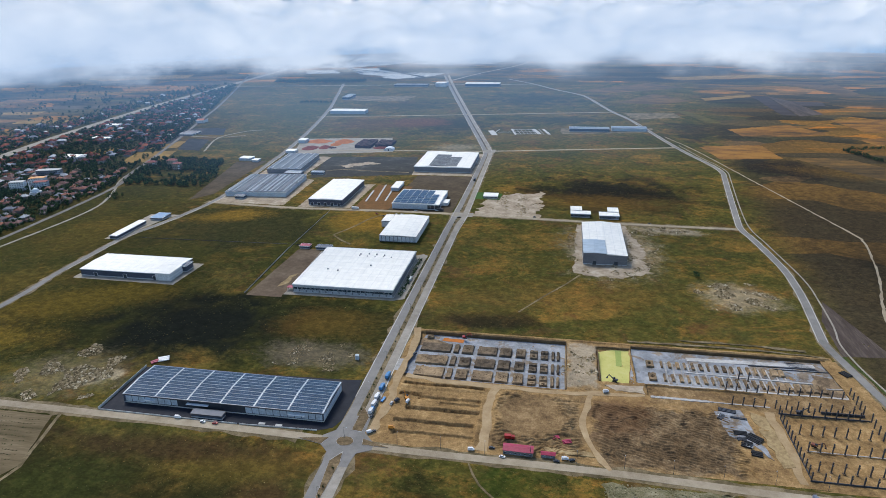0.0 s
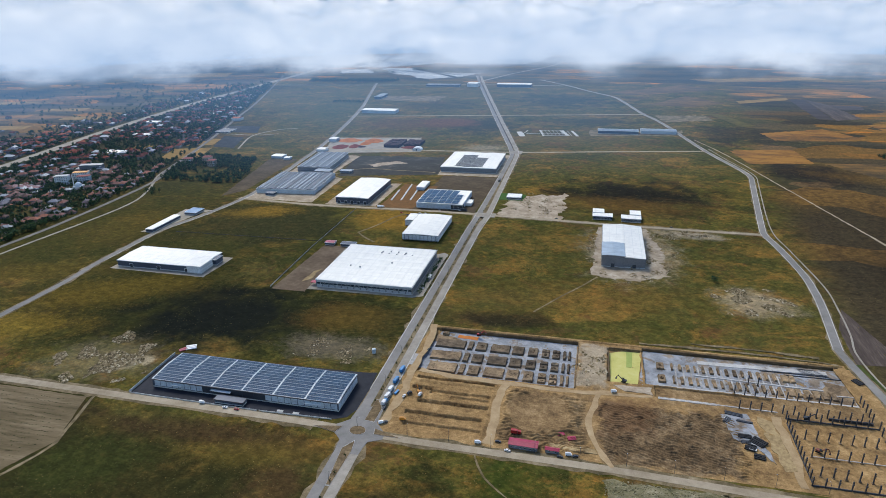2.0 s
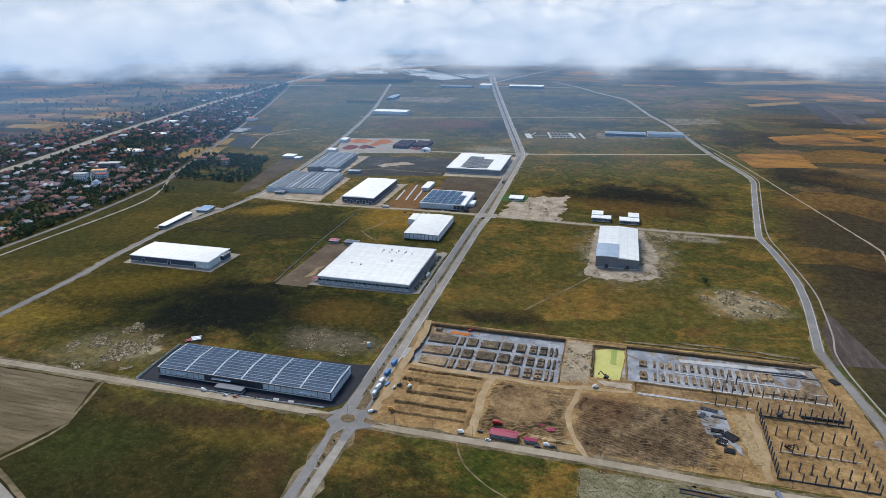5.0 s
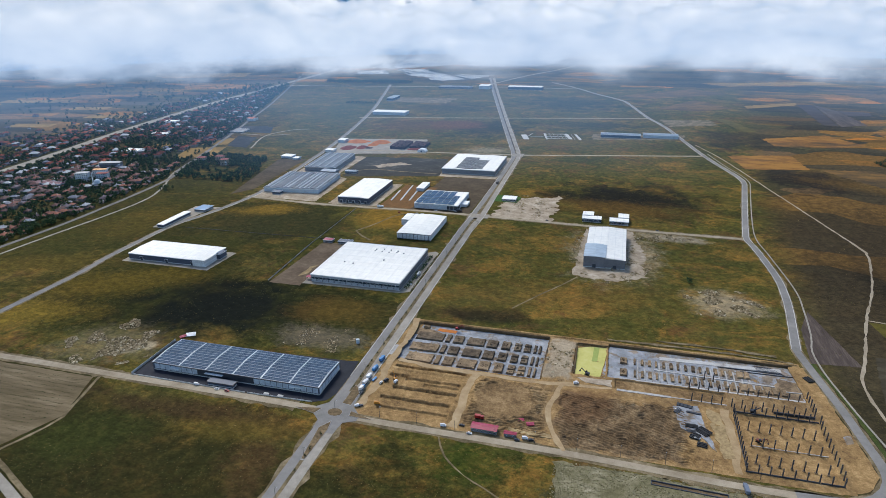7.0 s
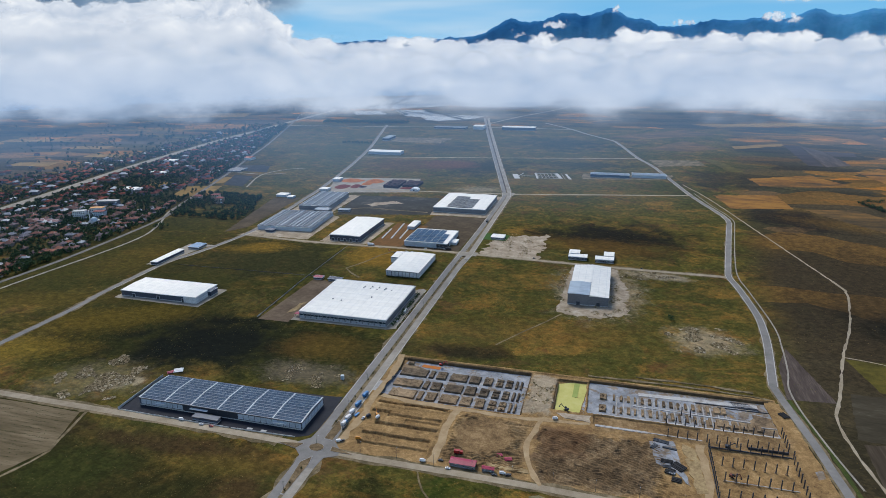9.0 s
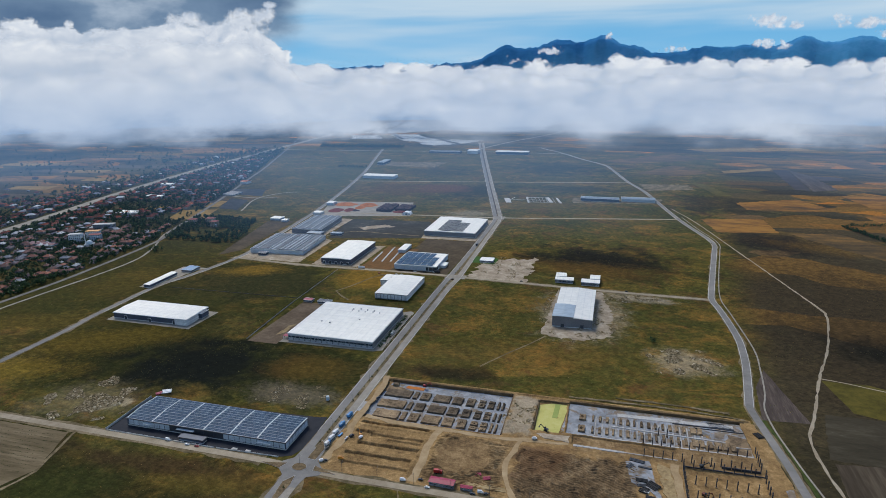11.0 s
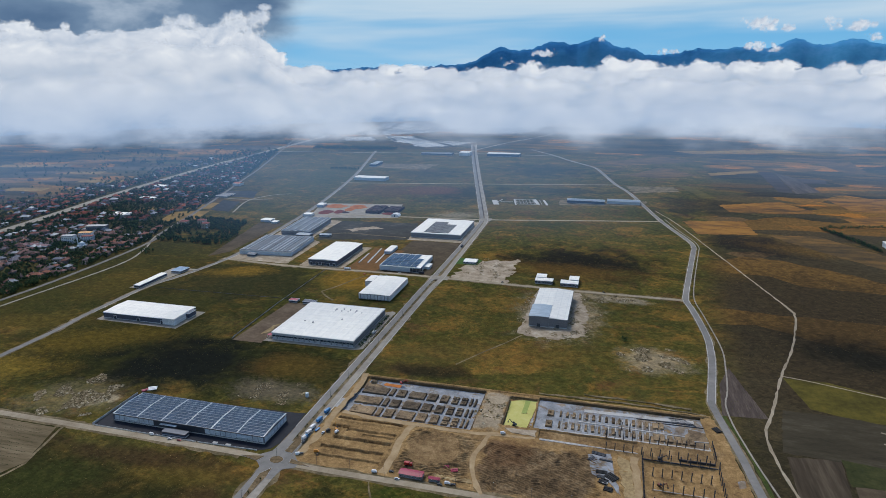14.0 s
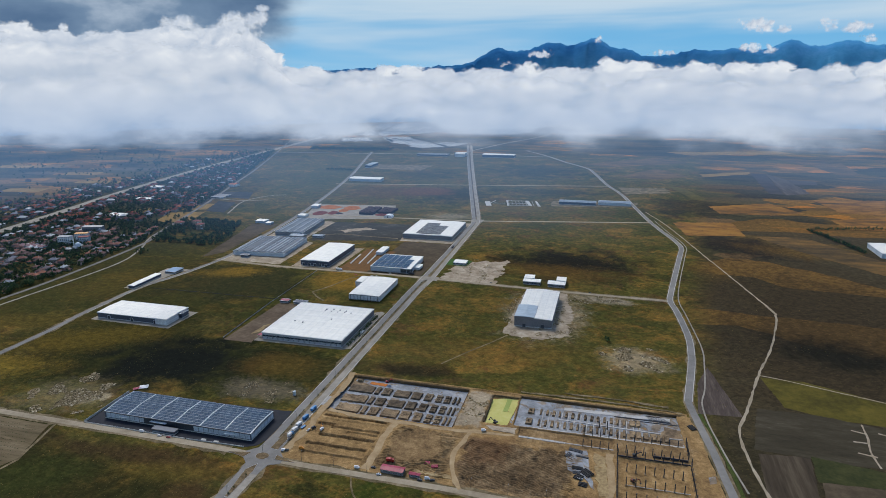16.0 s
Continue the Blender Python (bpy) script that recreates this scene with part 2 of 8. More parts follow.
    # dry, bare, scorched spots and painted cloud shade: middle, half axes, turn, colour, strength
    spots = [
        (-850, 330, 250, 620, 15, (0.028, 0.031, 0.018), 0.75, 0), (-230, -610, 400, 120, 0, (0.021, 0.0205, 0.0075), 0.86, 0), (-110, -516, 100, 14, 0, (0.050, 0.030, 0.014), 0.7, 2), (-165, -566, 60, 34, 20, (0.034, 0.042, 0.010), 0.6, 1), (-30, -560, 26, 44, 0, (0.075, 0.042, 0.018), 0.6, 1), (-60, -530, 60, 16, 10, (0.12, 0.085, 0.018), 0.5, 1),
        # west fields: cloud shade over them is put into the dark tint
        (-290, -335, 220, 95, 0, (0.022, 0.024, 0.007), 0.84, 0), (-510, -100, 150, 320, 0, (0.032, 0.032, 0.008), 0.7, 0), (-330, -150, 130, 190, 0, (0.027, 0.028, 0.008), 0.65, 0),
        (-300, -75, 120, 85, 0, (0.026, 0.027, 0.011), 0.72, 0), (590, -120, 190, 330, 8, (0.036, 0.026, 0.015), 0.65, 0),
        # near-black ovals: scorched grass and painted cloud shadow
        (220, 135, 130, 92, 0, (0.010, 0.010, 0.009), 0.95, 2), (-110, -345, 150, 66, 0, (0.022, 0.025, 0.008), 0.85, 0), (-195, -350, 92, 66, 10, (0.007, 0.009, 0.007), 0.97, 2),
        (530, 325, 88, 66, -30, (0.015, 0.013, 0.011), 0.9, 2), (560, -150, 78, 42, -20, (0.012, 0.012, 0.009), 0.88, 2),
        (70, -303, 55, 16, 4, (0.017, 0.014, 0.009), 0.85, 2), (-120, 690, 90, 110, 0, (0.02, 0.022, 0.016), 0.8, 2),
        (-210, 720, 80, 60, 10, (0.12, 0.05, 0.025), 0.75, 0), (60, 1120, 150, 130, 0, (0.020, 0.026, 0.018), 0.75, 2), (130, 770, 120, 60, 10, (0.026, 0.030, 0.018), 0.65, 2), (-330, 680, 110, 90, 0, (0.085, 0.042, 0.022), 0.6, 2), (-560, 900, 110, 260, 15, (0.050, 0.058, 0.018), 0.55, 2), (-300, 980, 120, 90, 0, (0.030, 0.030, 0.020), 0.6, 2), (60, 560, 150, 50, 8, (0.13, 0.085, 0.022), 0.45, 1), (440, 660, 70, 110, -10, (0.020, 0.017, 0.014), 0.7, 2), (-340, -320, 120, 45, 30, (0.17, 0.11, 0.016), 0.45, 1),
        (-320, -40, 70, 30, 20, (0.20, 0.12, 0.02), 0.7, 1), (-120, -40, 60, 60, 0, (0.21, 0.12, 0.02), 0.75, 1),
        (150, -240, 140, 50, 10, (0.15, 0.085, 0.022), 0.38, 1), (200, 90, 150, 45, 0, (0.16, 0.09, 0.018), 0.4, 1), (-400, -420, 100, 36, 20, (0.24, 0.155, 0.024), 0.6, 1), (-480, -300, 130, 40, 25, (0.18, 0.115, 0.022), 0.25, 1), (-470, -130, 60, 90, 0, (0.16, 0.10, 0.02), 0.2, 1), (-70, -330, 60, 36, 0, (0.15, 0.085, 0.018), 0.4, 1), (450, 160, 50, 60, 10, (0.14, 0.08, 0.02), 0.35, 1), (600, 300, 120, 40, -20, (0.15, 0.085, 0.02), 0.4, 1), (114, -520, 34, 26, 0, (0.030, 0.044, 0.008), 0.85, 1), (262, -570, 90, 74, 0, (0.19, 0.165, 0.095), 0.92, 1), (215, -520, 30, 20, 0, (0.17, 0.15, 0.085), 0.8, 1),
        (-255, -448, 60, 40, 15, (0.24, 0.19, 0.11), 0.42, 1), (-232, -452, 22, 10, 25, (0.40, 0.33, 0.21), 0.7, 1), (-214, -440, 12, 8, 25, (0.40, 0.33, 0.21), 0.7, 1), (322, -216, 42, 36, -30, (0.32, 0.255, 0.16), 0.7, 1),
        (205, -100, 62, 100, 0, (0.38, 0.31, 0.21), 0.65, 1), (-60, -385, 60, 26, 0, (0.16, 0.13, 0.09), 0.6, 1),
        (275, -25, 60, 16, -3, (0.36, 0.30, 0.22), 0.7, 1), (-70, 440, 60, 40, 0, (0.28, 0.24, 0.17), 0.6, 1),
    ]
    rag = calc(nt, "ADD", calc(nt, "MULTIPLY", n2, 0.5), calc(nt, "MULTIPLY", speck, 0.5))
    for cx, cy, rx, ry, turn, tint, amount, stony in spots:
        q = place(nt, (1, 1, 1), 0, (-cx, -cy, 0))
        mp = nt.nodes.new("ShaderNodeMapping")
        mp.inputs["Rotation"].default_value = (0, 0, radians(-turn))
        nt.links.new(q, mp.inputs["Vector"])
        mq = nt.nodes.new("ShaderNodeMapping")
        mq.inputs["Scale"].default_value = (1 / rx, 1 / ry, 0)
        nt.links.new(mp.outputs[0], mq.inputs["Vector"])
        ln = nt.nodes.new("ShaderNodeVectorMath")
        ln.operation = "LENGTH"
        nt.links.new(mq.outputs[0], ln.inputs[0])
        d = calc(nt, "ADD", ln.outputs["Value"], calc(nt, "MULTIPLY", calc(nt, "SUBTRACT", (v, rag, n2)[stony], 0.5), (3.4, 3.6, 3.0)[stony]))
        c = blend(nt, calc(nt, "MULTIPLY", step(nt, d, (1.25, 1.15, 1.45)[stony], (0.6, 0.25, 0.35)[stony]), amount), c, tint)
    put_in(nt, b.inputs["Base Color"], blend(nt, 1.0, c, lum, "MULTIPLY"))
    b.inputs["Roughness"].default_value = 1.0
    b.inputs["Specular IOR Level"].default_value = 0.05
    bump(nt, b, calc(nt, "ADD", n3, calc(nt, "MULTIPLY", n4, 0.3)), 0.8, 0.5)
    return m


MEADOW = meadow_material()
ASPHALT = earthy("asphalt", [(0.3, (0.13, 0.124, 0.115)), (0.5, (0.195, 0.187, 0.175)), (0.7, (0.27, 0.255, 0.23))], (30, 5, 0.7), relief=0.02, rough=0.85)
FRESH_ASPHALT = earthy("fresh_asphalt", [(0.3, (0.012, 0.014, 0.02)), (0.55, (0.022, 0.025, 0.034)), (0.75, (0.05, 0.05, 0.055))], (20, 4, 0.6), relief=0.02, rough=0.8)
GRAVEL = earthy("gravel_road", [(0.3, (0.17, 0.15, 0.12)), (0.5, (0.27, 0.245, 0.205)), (0.7, (0.38, 0.345, 0.295))], (25, 4, 0.8), relief=0.08)
DUSTY_ROAD = earthy("dusty_road", [(0.32, (0.19, 0.15, 0.10)), (0.48, (0.285, 0.235, 0.165)), (0.58, (0.35, 0.295, 0.215)), (0.7, (0.43, 0.37, 0.28))], (30, 6, 0.9), relief=0.06)
DUST = earthy("dusty_verge", [(0.34, (0.05, 0.042, 0.018)), (0.46, (0.11, 0.085, 0.045)), (0.56, (0.20, 0.155, 0.09)), (0.68, (0.30, 0.245, 0.16))], (18, 4, 0.8), relief=0.15)
DARK_SOIL = earthy("clodded_soil", [(0.32, (0.05, 0.034, 0.02)), (0.5, (0.115, 0.078, 0.044)), (0.68, (0.21, 0.15, 0.085))], (22, 4, 0.9), relief=0.5)
BROWN_PLOT = earthy("brown_plot", [(0.3, (0.036, 0.026, 0.016)), (0.5, (0.070, 0.052, 0.032)), (0.7, (0.12, 0.092, 0.058))], (30, 6, 1.0), relief=0.2)
PALE_GROUND = earthy("pale_ground", [(0.32, (0.17, 0.13, 0.085)), (0.5, (0.31, 0.25, 0.18)), (0.68, (0.50, 0.44, 0.35))], (15, 4, 0.8), relief=0.3)
YARD = earthy("concrete_yard", [(0.3, (0.17, 0.15, 0.12)), (0.5, (0.28, 0.25, 0.205)), (0.7, (0.40, 0.37, 0.31))], (22, 5, 0.8), relief=0.03)
def stained_slab():
    """Blinding concrete, damp in places and trodden over with brown soil."""
    m, nt, b = surface("wet_concrete")
    p = place(nt)
    v = calc(nt, "ADD", calc(nt, "MULTIPLY", nz(nt, p, 16.0), 0.5), calc(nt, "ADD", calc(nt, "MULTIPLY", nz(nt, p, 3.5), 0.3), calc(nt, "MULTIPLY", nz(nt, p, 0.7), 0.2)))
    grey = ramp(nt, v, [(0.33, (0.11, 0.118, 0.125)), (0.47, (0.215, 0.228, 0.245)), (0.58, (0.31, 0.325, 0.345)), (0.7, (0.42, 0.43, 0.44))])
    soil = ramp(nt, v, [(0.35, (0.09, 0.062, 0.036)), (0.5, (0.18, 0.13, 0.08)), (0.65, (0.30, 0.22, 0.14))])
    far_side = step(nt, axes(nt, p)[0], 225.0, 330.0)
    dirt = calc(nt, "ADD", nz(nt, place(nt, shift=(40, 9, 0)), 11.0, 7, 0.66, 0.4), calc(nt, "MULTIPLY", far_side, 0.09))
    put_in(nt, b.inputs["Base Color"], blend(nt, calc(nt, "MULTIPLY", step(nt, dirt, 0.53, 0.63), 0.85), grey, soil))
    b.inputs["Roughness"].default_value = 0.9
    b.inputs["Specular IOR Level"].default_value = 0.15
    bump(nt, b, v, 0.05)
    return m


BLINDING = stained_slab()
CONCRETE = earthy("concrete", [(0.3, (0.36, 0.355, 0.34)), (0.5, (0.47, 0.465, 0.45)), (0.7, (0.58, 0.575, 0.56))], (9, 2, 0.5), relief=0.02)
YELLOW_SAND = earthy("yellow_membrane", [(0.3, (0.33, 0.31, 0.09)), (0.5, (0.46, 0.43, 0.14)), (0.7, (0.52, 0.49, 0.2))], (18, 4, 0.8), relief=0.04)
OCHRE = earthy("ochre_sand", [(0.34, (0.15, 0.105, 0.055)), (0.48, (0.28, 0.20, 0.10)), (0.66, (0.42, 0.32, 0.17))], (12, 3, 0.8), relief=0.2)
PATH_SOIL = earthy("worn_track_soil", [(0.3, (0.22, 0.15, 0.075)), (0.5, (0.33, 0.235, 0.13)), (0.7, (0.45, 0.34, 0.20))], (18, 4, 0.8), relief=0.1)
MOUND_SOIL = earthy("undug_soil", [(0.36, (0.055, 0.04, 0.028)), (0.45, (0.14, 0.10, 0.062)), (0.54, (0.26, 0.185, 0.11)), (0.66, (0.42, 0.30, 0.175))], (34, 4, 0.9), relief=0.4)
DIRTY_CONCRETE = earthy("dirty_concrete", [(0.32, (0.16, 0.15, 0.135)), (0.5, (0.31, 0.30, 0.285)), (0.68, (0.46, 0.455, 0.44))], (12, 3, 0.6), relief=0.05)
STUBBLE = earthy("stubble", [(0.34, (0.13, 0.08, 0.022)), (0.5, (0.22, 0.135, 0.035)), (0.66, (0.32, 0.21, 0.06))], (30, 6, 1), relief=0.1)
def white_sheet(name, across):
    """White profiled roof sheet with laps every few metres, weathered grey along them."""
    m = corrugated(name, (0.82, 0.80, 0.73), 1.0, across, 0.6, wear=0.04)
    nt = m.node_tree
    b = nt.nodes["Principled BSDF"]
    base = b.inputs["Base Color"].links[0].from_socket
    ax = axes(nt, place(nt))
    lap = None
    for u, pitch, w in ((ax[0], 9.0, 0.07), (ax[1], 8.6, 0.08)):
        f = calc(nt, "LESS_THAN", calc(nt, "FRACT", calc(nt, "DIVIDE", u, pitch)), w)
        lap = f if lap is None else calc(nt, "MAXIMUM", lap, f)
    stain = step(nt, nz(nt, place(nt, shift=(9, 4, 0)), 7.0, 5, 0.7), 0.38, 0.66)
    base = blend(nt, calc(nt, "MULTIPLY", stain, 0.22), base, (0.46, 0.47, 0.46))
    put_in(nt, b.inputs["Base Color"], blend(nt, calc(nt, "MULTIPLY", lap, 0.30), base, (0.44, 0.46, 0.47)))
    return m


WHITE_ROOF = white_sheet("white_roof_sheet", "x")
WHITE_ROOF_Y = white_sheet("white_roof_sheet_cross", "y")
BLUE_ROOF = corrugated("blue_grey_roof_sheet", (0.19, 0.25, 0.32), 1.1, "x", 0.5, wear=0.2)
FACTORY_ROOF = corrugated("weathered_blue_roof_sheet", (0.075, 0.115, 0.165), 1.1, "x", 0.7, wear=0.25)
PALE_STRIP = painted("skylight_strip", (0.44, 0.52, 0.58), 0.4)
DARK_STRIP = painted("dark_roof_strip", (0.09, 0.11, 0.15), 0.6)
WALL_DARK = corrugated("dark_blue_cladding", (0.055, 0.075, 0.115), 0.6, "x", 0.45)
WALL_GREY = corrugated("grey_cladding", (0.16, 0.17, 0.19), 0.6, "x", 0.5)
WALL_PALE = corrugated("pale_cladding", (0.46, 0.53, 0.60), 0.6, "x", 0.5)
WALL_WHITE = corrugated("white_cladding", (0.66, 0.68, 0.70), 0.6, "x", 0.5)
TRIM = painted("white_trim", (0.74, 0.76, 0.78), 0.5)
TRIM_DARK = painted("dark_trim", (0.035, 0.042, 0.055), 0.5)
STEEL = painted("dark_precast", (0.05, 0.055, 0.065), 0.6, wear=0.2)
GLASS = painted("window_glass", (0.03, 0.045, 0.06), 0.08, spec=0.7, wear=0.02)
RED_ROOF = painted("magenta_sheet", (0.36, 0.03, 0.075), 0.5, wear=0.15)
TYRE = painted("tyre_rubber", (0.012, 0.012, 0.012), 0.9)
BLUE_PAINT = painted("blue_paint", (0.03, 0.20, 0.46), 0.4)
WHITE_PAINT = painted("white_paint", (0.72, 0.73, 0.74), 0.4)
RED_PAINT = painted("red_paint", (0.35, 0.02, 0.02), 0.4)
ORANGE_PAINT = painted("orange_paint", (0.55, 0.22, 0.02), 0.5)
BLACK_COVER = painted("black_membrane", (0.008, 0.009, 0.011), 0.75, wear=0.2)
BALLAST = earthy("ballast", [(0.3, (0.10, 0.095, 0.09)), (0.5, (0.16, 0.15, 0.14)), (0.7, (0.24, 0.22, 0.2))], (20, 3, 0.7), relief=0.1)
BARK = painted("bark", (0.06, 0.045, 0.03), 0.95, wear=0.3)


def panel_material(name, dark, pale):
    """Photovoltaic glass: dark cells with pale lines between the modules."""
    m, nt, b = surface(name)
    ax = axes(nt, place(nt))
    def line(u, pitch, w):
        f = calc(nt, "FRACT", calc(nt, "DIVIDE", u, pitch))
        return calc(nt, "LESS_THAN", f, w)
    grid = line(ax[0], 1.05, 0.07)
    v = nz(nt, place(nt), 9.0)
    c = blend(nt, step(nt, v, 0.35, 0.65), dark, pale)
    put_in(nt, b.inputs["Base Color"], blend(nt, calc(nt, "MULTIPLY", grid, 0.45), c, (0.16, 0.21, 0.28)))
    b.inputs["Roughness"].default_value = 0.45
    b.inputs["Specular IOR Level"].default_value = 0.04
    return m


SOLAR = panel_material("solar_cells", (0.024, 0.056, 0.100), (0.034, 0.074, 0.128))
SOLAR_PALE = panel_material("pale_solar_cells", (0.040, 0.085, 0.150), (0.058, 0.115, 0.19))
LEAF = by_island("leaves", [(0.0, (0.014, 0.034, 0.018)), (0.5, (0.030, 0.058, 0.024)), (0.85, (0.055, 0.088, 0.028)), (1.0, (0.10, 0.125, 0.04))])
SHRUB = by_island("shrub_leaves", [(0.0, (0.012, 0.022, 0.008)), (1.0, (0.04, 0.055, 0.018))])
ROCK = by_island("rubble_stone", [(0.0, (0.09, 0.07, 0.035)), (0.5, (0.25, 0.19, 0.105)), (0.85, (0.38, 0.30, 0.18)), (1.0, (0.60, 0.52, 0.37))])
TILES = by_object("clay_tile_roof", [(0.0, (0.06, 0.020, 0.020)), (0.3, (0.115, 0.033, 0.026)), (0.55, (0.20, 0.055, 0.032)), (0.7, (0.30, 0.095, 0.05)), (0.74, (0.09, 0.05, 0.065)), (0.84, (0.13, 0.14, 0.18)), (0.93, (0.36, 0.38, 0.41)), (1.0, (0.62, 0.62, 0.60))])
PLASTER = by_object("house_plaster", [(0.0, (0.24, 0.19, 0.14)), (0.35, (0.34, 0.31, 0.27)), (0.6, (0.20, 0.17, 0.15)), (0.8, (0.32, 0.23, 0.15)), (1.0, (0.17, 0.19, 0.23))])
TILES_MANY = by_island("clay_tile_roofs", [(0.0, (0.06, 0.020, 0.020)), (0.3, (0.115, 0.033, 0.026)), (0.55, (0.20, 0.055, 0.032)), (0.7, (0.30, 0.095, 0.05)), (0.74, (0.09, 0.05, 0.065)), (0.84, (0.13, 0.14, 0.18)), (0.93, (0.36, 0.38, 0.41)), (1.0, (0.62, 0.62, 0.60))])


# ---- shape helpers ----
def part(name, bm, material, parent=None, label=""):
    me = bpy.data.meshes.new(name)
    bm.to_mesh(me)
    bm.free()
    me.materials.append(material)
    ob = new(name, me)
    if parent:
        ob.parent = parent
    if label:
        ob["label"] = label
    return ob


def thing(name, x, y, z=0.0, turn=0.0, label="", category="", group="", kind=""):
    e = new(name)
    e.matrix_world = pose(x, y, z, 0, 0, turn)
    return tagged(e, label, category, group, kind)


def box(bm, x0, x1, y0, y1, z0, z1):
    v = [bm.verts.new((x, y, z)) for z in (z0, z1) for x, y in ((x0, y0), (x1, y0), (x1, y1), (x0, y1))]
    for f in ((3, 2, 1, 0), (4, 5, 6, 7), (0, 1, 5, 4), (1, 2, 6, 5), (2, 3, 7, 6), (3, 0, 4, 7)):
        bm.faces.new([v[k] for k in f])
    return bm


def boxes(*bs):
    bm = bmesh.new()
    for q in bs:
        box(bm, *q)
    return bm


def softened(bm, w=0.05):
    bmesh.ops.bevel(bm, geom=bm.edges[:], offset=w, segments=1, affect="EDGES")
    return bm


def prism(bm, outline, z0, z1):
    """An upright prism over a flat outline."""
    lo = [bm.verts.new((x, y, z0)) for x, y in outline]
    hi = [bm.verts.new((x, y, z1)) for x, y in outline]
    n = len(outline)
    bm.faces.new(hi)
    bm.faces.new(lo[::-1])
    for k in range(n):
        bm.faces.new((lo[k], lo[(k + 1) % n], hi[(k + 1) % n], hi[k]))
    bmesh.ops.recalc_face_normals(bm, faces=bm.faces[:])
    return bm


def tube(bm, x, y, z0, z1, r0, r1=None, n=8):
    r1 = r0 if r1 is None else r1
    ring = lambda z, r: [bm.verts.new((x + r * math.cos(2 * math.pi * k / n), y + r * math.sin(2 * math.pi * k / n), z)) for k in range(n)]
    a, c = ring(z0, r0), ring(z1, r1)
    for k in range(n):
        bm.faces.new((a[k], a[(k + 1) % n], c[(k + 1) % n], c[k]))
    bm.faces.new(c)
    bm.faces.new(a[::-1])
    return bm


def glide(pts, every=8.0):
    """A smooth line through the points."""
    P = [Vector((*q, 0)) for q in pts]
    P = [2 * P[0] - P[1]] + P + [2 * P[-1] - P[-2]]
    out = []
    for i in range(1, len(P) - 2):
        n = max(1, int((P[i + 1] - P[i]).length / every))
        for k in range(n):
            t = k / n
            a, b, c, d = P[i - 1], P[i], P[i + 1], P[i + 2]
            out.append(0.5 * (2 * b + (c - a) * t + (2 * a - 5 * b + 4 * c - d) * t * t + (3 * b - 3 * c + d - a) * t ** 3))
    out.append(P[-2])
    return out


def ribbon(name, pts, width, z, material, label, category="road", ragged=0.0, smooth=True):
    """A strip of ground along a line, with sides that go down into the ground."""
    line = glide(pts, 8.0) if smooth else glide(pts, 1e6)
    bm = bmesh.new()
    rows = []
    for i, p in enumerate(line):
        d = (line[min(i + 1, len(line) - 1)] - line[max(i - 1, 0)]).normalized()
        s = Vector((-d.y, d.x, 0))
        a = width / 2 + ragged * noise.noise(p * 0.11)
        c = width / 2 + ragged * noise.noise(p * 0.13 + Vector((50, 9, 3)))
        rows.append([bm.verts.new(p + s * a + Vector((0, 0, -0.2))), bm.verts.new(p + s * a + Vector((0, 0, z))), bm.verts.new(p - s * c + Vector((0, 0, z))), bm.verts.new(p - s * c + Vector((0, 0, -0.2)))])
    for r, q in zip(rows, rows[1:]):
        for k in range(3):
            bm.faces.new((r[k], r[k + 1], q[k + 1], q[k]))
    bmesh.ops.recalc_face_normals(bm, faces=bm.faces[:])
    return tagged(part(name, bm, material), label, category, kind="structure")


def patch(name, pts, z, material, label, category, ragged=2.0, kind="structure"):
    """A flat piece of ground with an uneven outline."""
    out = []
    n = len(pts)
    for i in range(n):
        a, b = Vector((*pts[i], 0)), Vector((*pts[(i + 1) % n], 0))
        k = max(1, int((b - a).length / 5))
        for j in range(k):
            p = a.lerp(b, j / k)
            out.append((p.x + ragged * noise.noise(p * 0.15), p.y + ragged * noise.noise(p * 0.15 + Vector((7, 3, 1)))))
    bm = bmesh.new()
    v = [bm.verts.new((x, y, z)) for x, y in out]
    w = [bm.verts.new((x, y, min(-0.2, z - 0.4))) for x, y in out]
    f = bm.faces.new(v)
    for i in range(len(v)):
        bm.faces.new((w[i], w[(i + 1) % len(v)], v[(i + 1) % len(v)], v[i]))
    f.normal_update()
    bmesh.ops.triangulate(bm, faces=[f])
    bmesh.ops.recalc_face_normals(bm, faces=bm.faces[:])
    return tagged(part(name, bm, material), label, category, kind=kind)


def quad(x0, y0, x1, y1):
    return [(x0, y0), (x1, y0), (x1, y1), (x0, y1)]


# ---- ground ----
SITE = (14.0, 368.0, -489.0, -326.0)


def ground():
    """One sheet to the horizon, with the building site's rectangle left open for its own earthworks."""
    xs = sorted({SITE[0], SITE[1], *np.linspace(-5200, SITE[0], 30).round(1), *np.linspace(SITE[1], 5600, 30).round(1), 190.0})
    ys = sorted({SITE[2], SITE[3], *np.linspace(-2200, SITE[2], 12).round(1), *np.linspace(SITE[3], 4300, 30).round(1), -410.0})
    bm = bmesh.new()
    V = {(i, j): bm.verts.new((x, y, 0)) for i, x in enumerate(xs) for j, y in enumerate(ys)}
    for i in range(len(xs) - 1):
        for j in range(len(ys) - 1):
            mx, my = (xs[i] + xs[i + 1]) / 2, (ys[j] + ys[j + 1]) / 2
            if not (SITE[0] < mx < SITE[1] and SITE[2] < my < SITE[3]):
                bm.faces.new((V[i, j], V[i + 1, j], V[i + 1, j + 1], V[i, j + 1]))
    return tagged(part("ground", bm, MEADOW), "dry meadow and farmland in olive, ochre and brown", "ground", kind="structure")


ground()


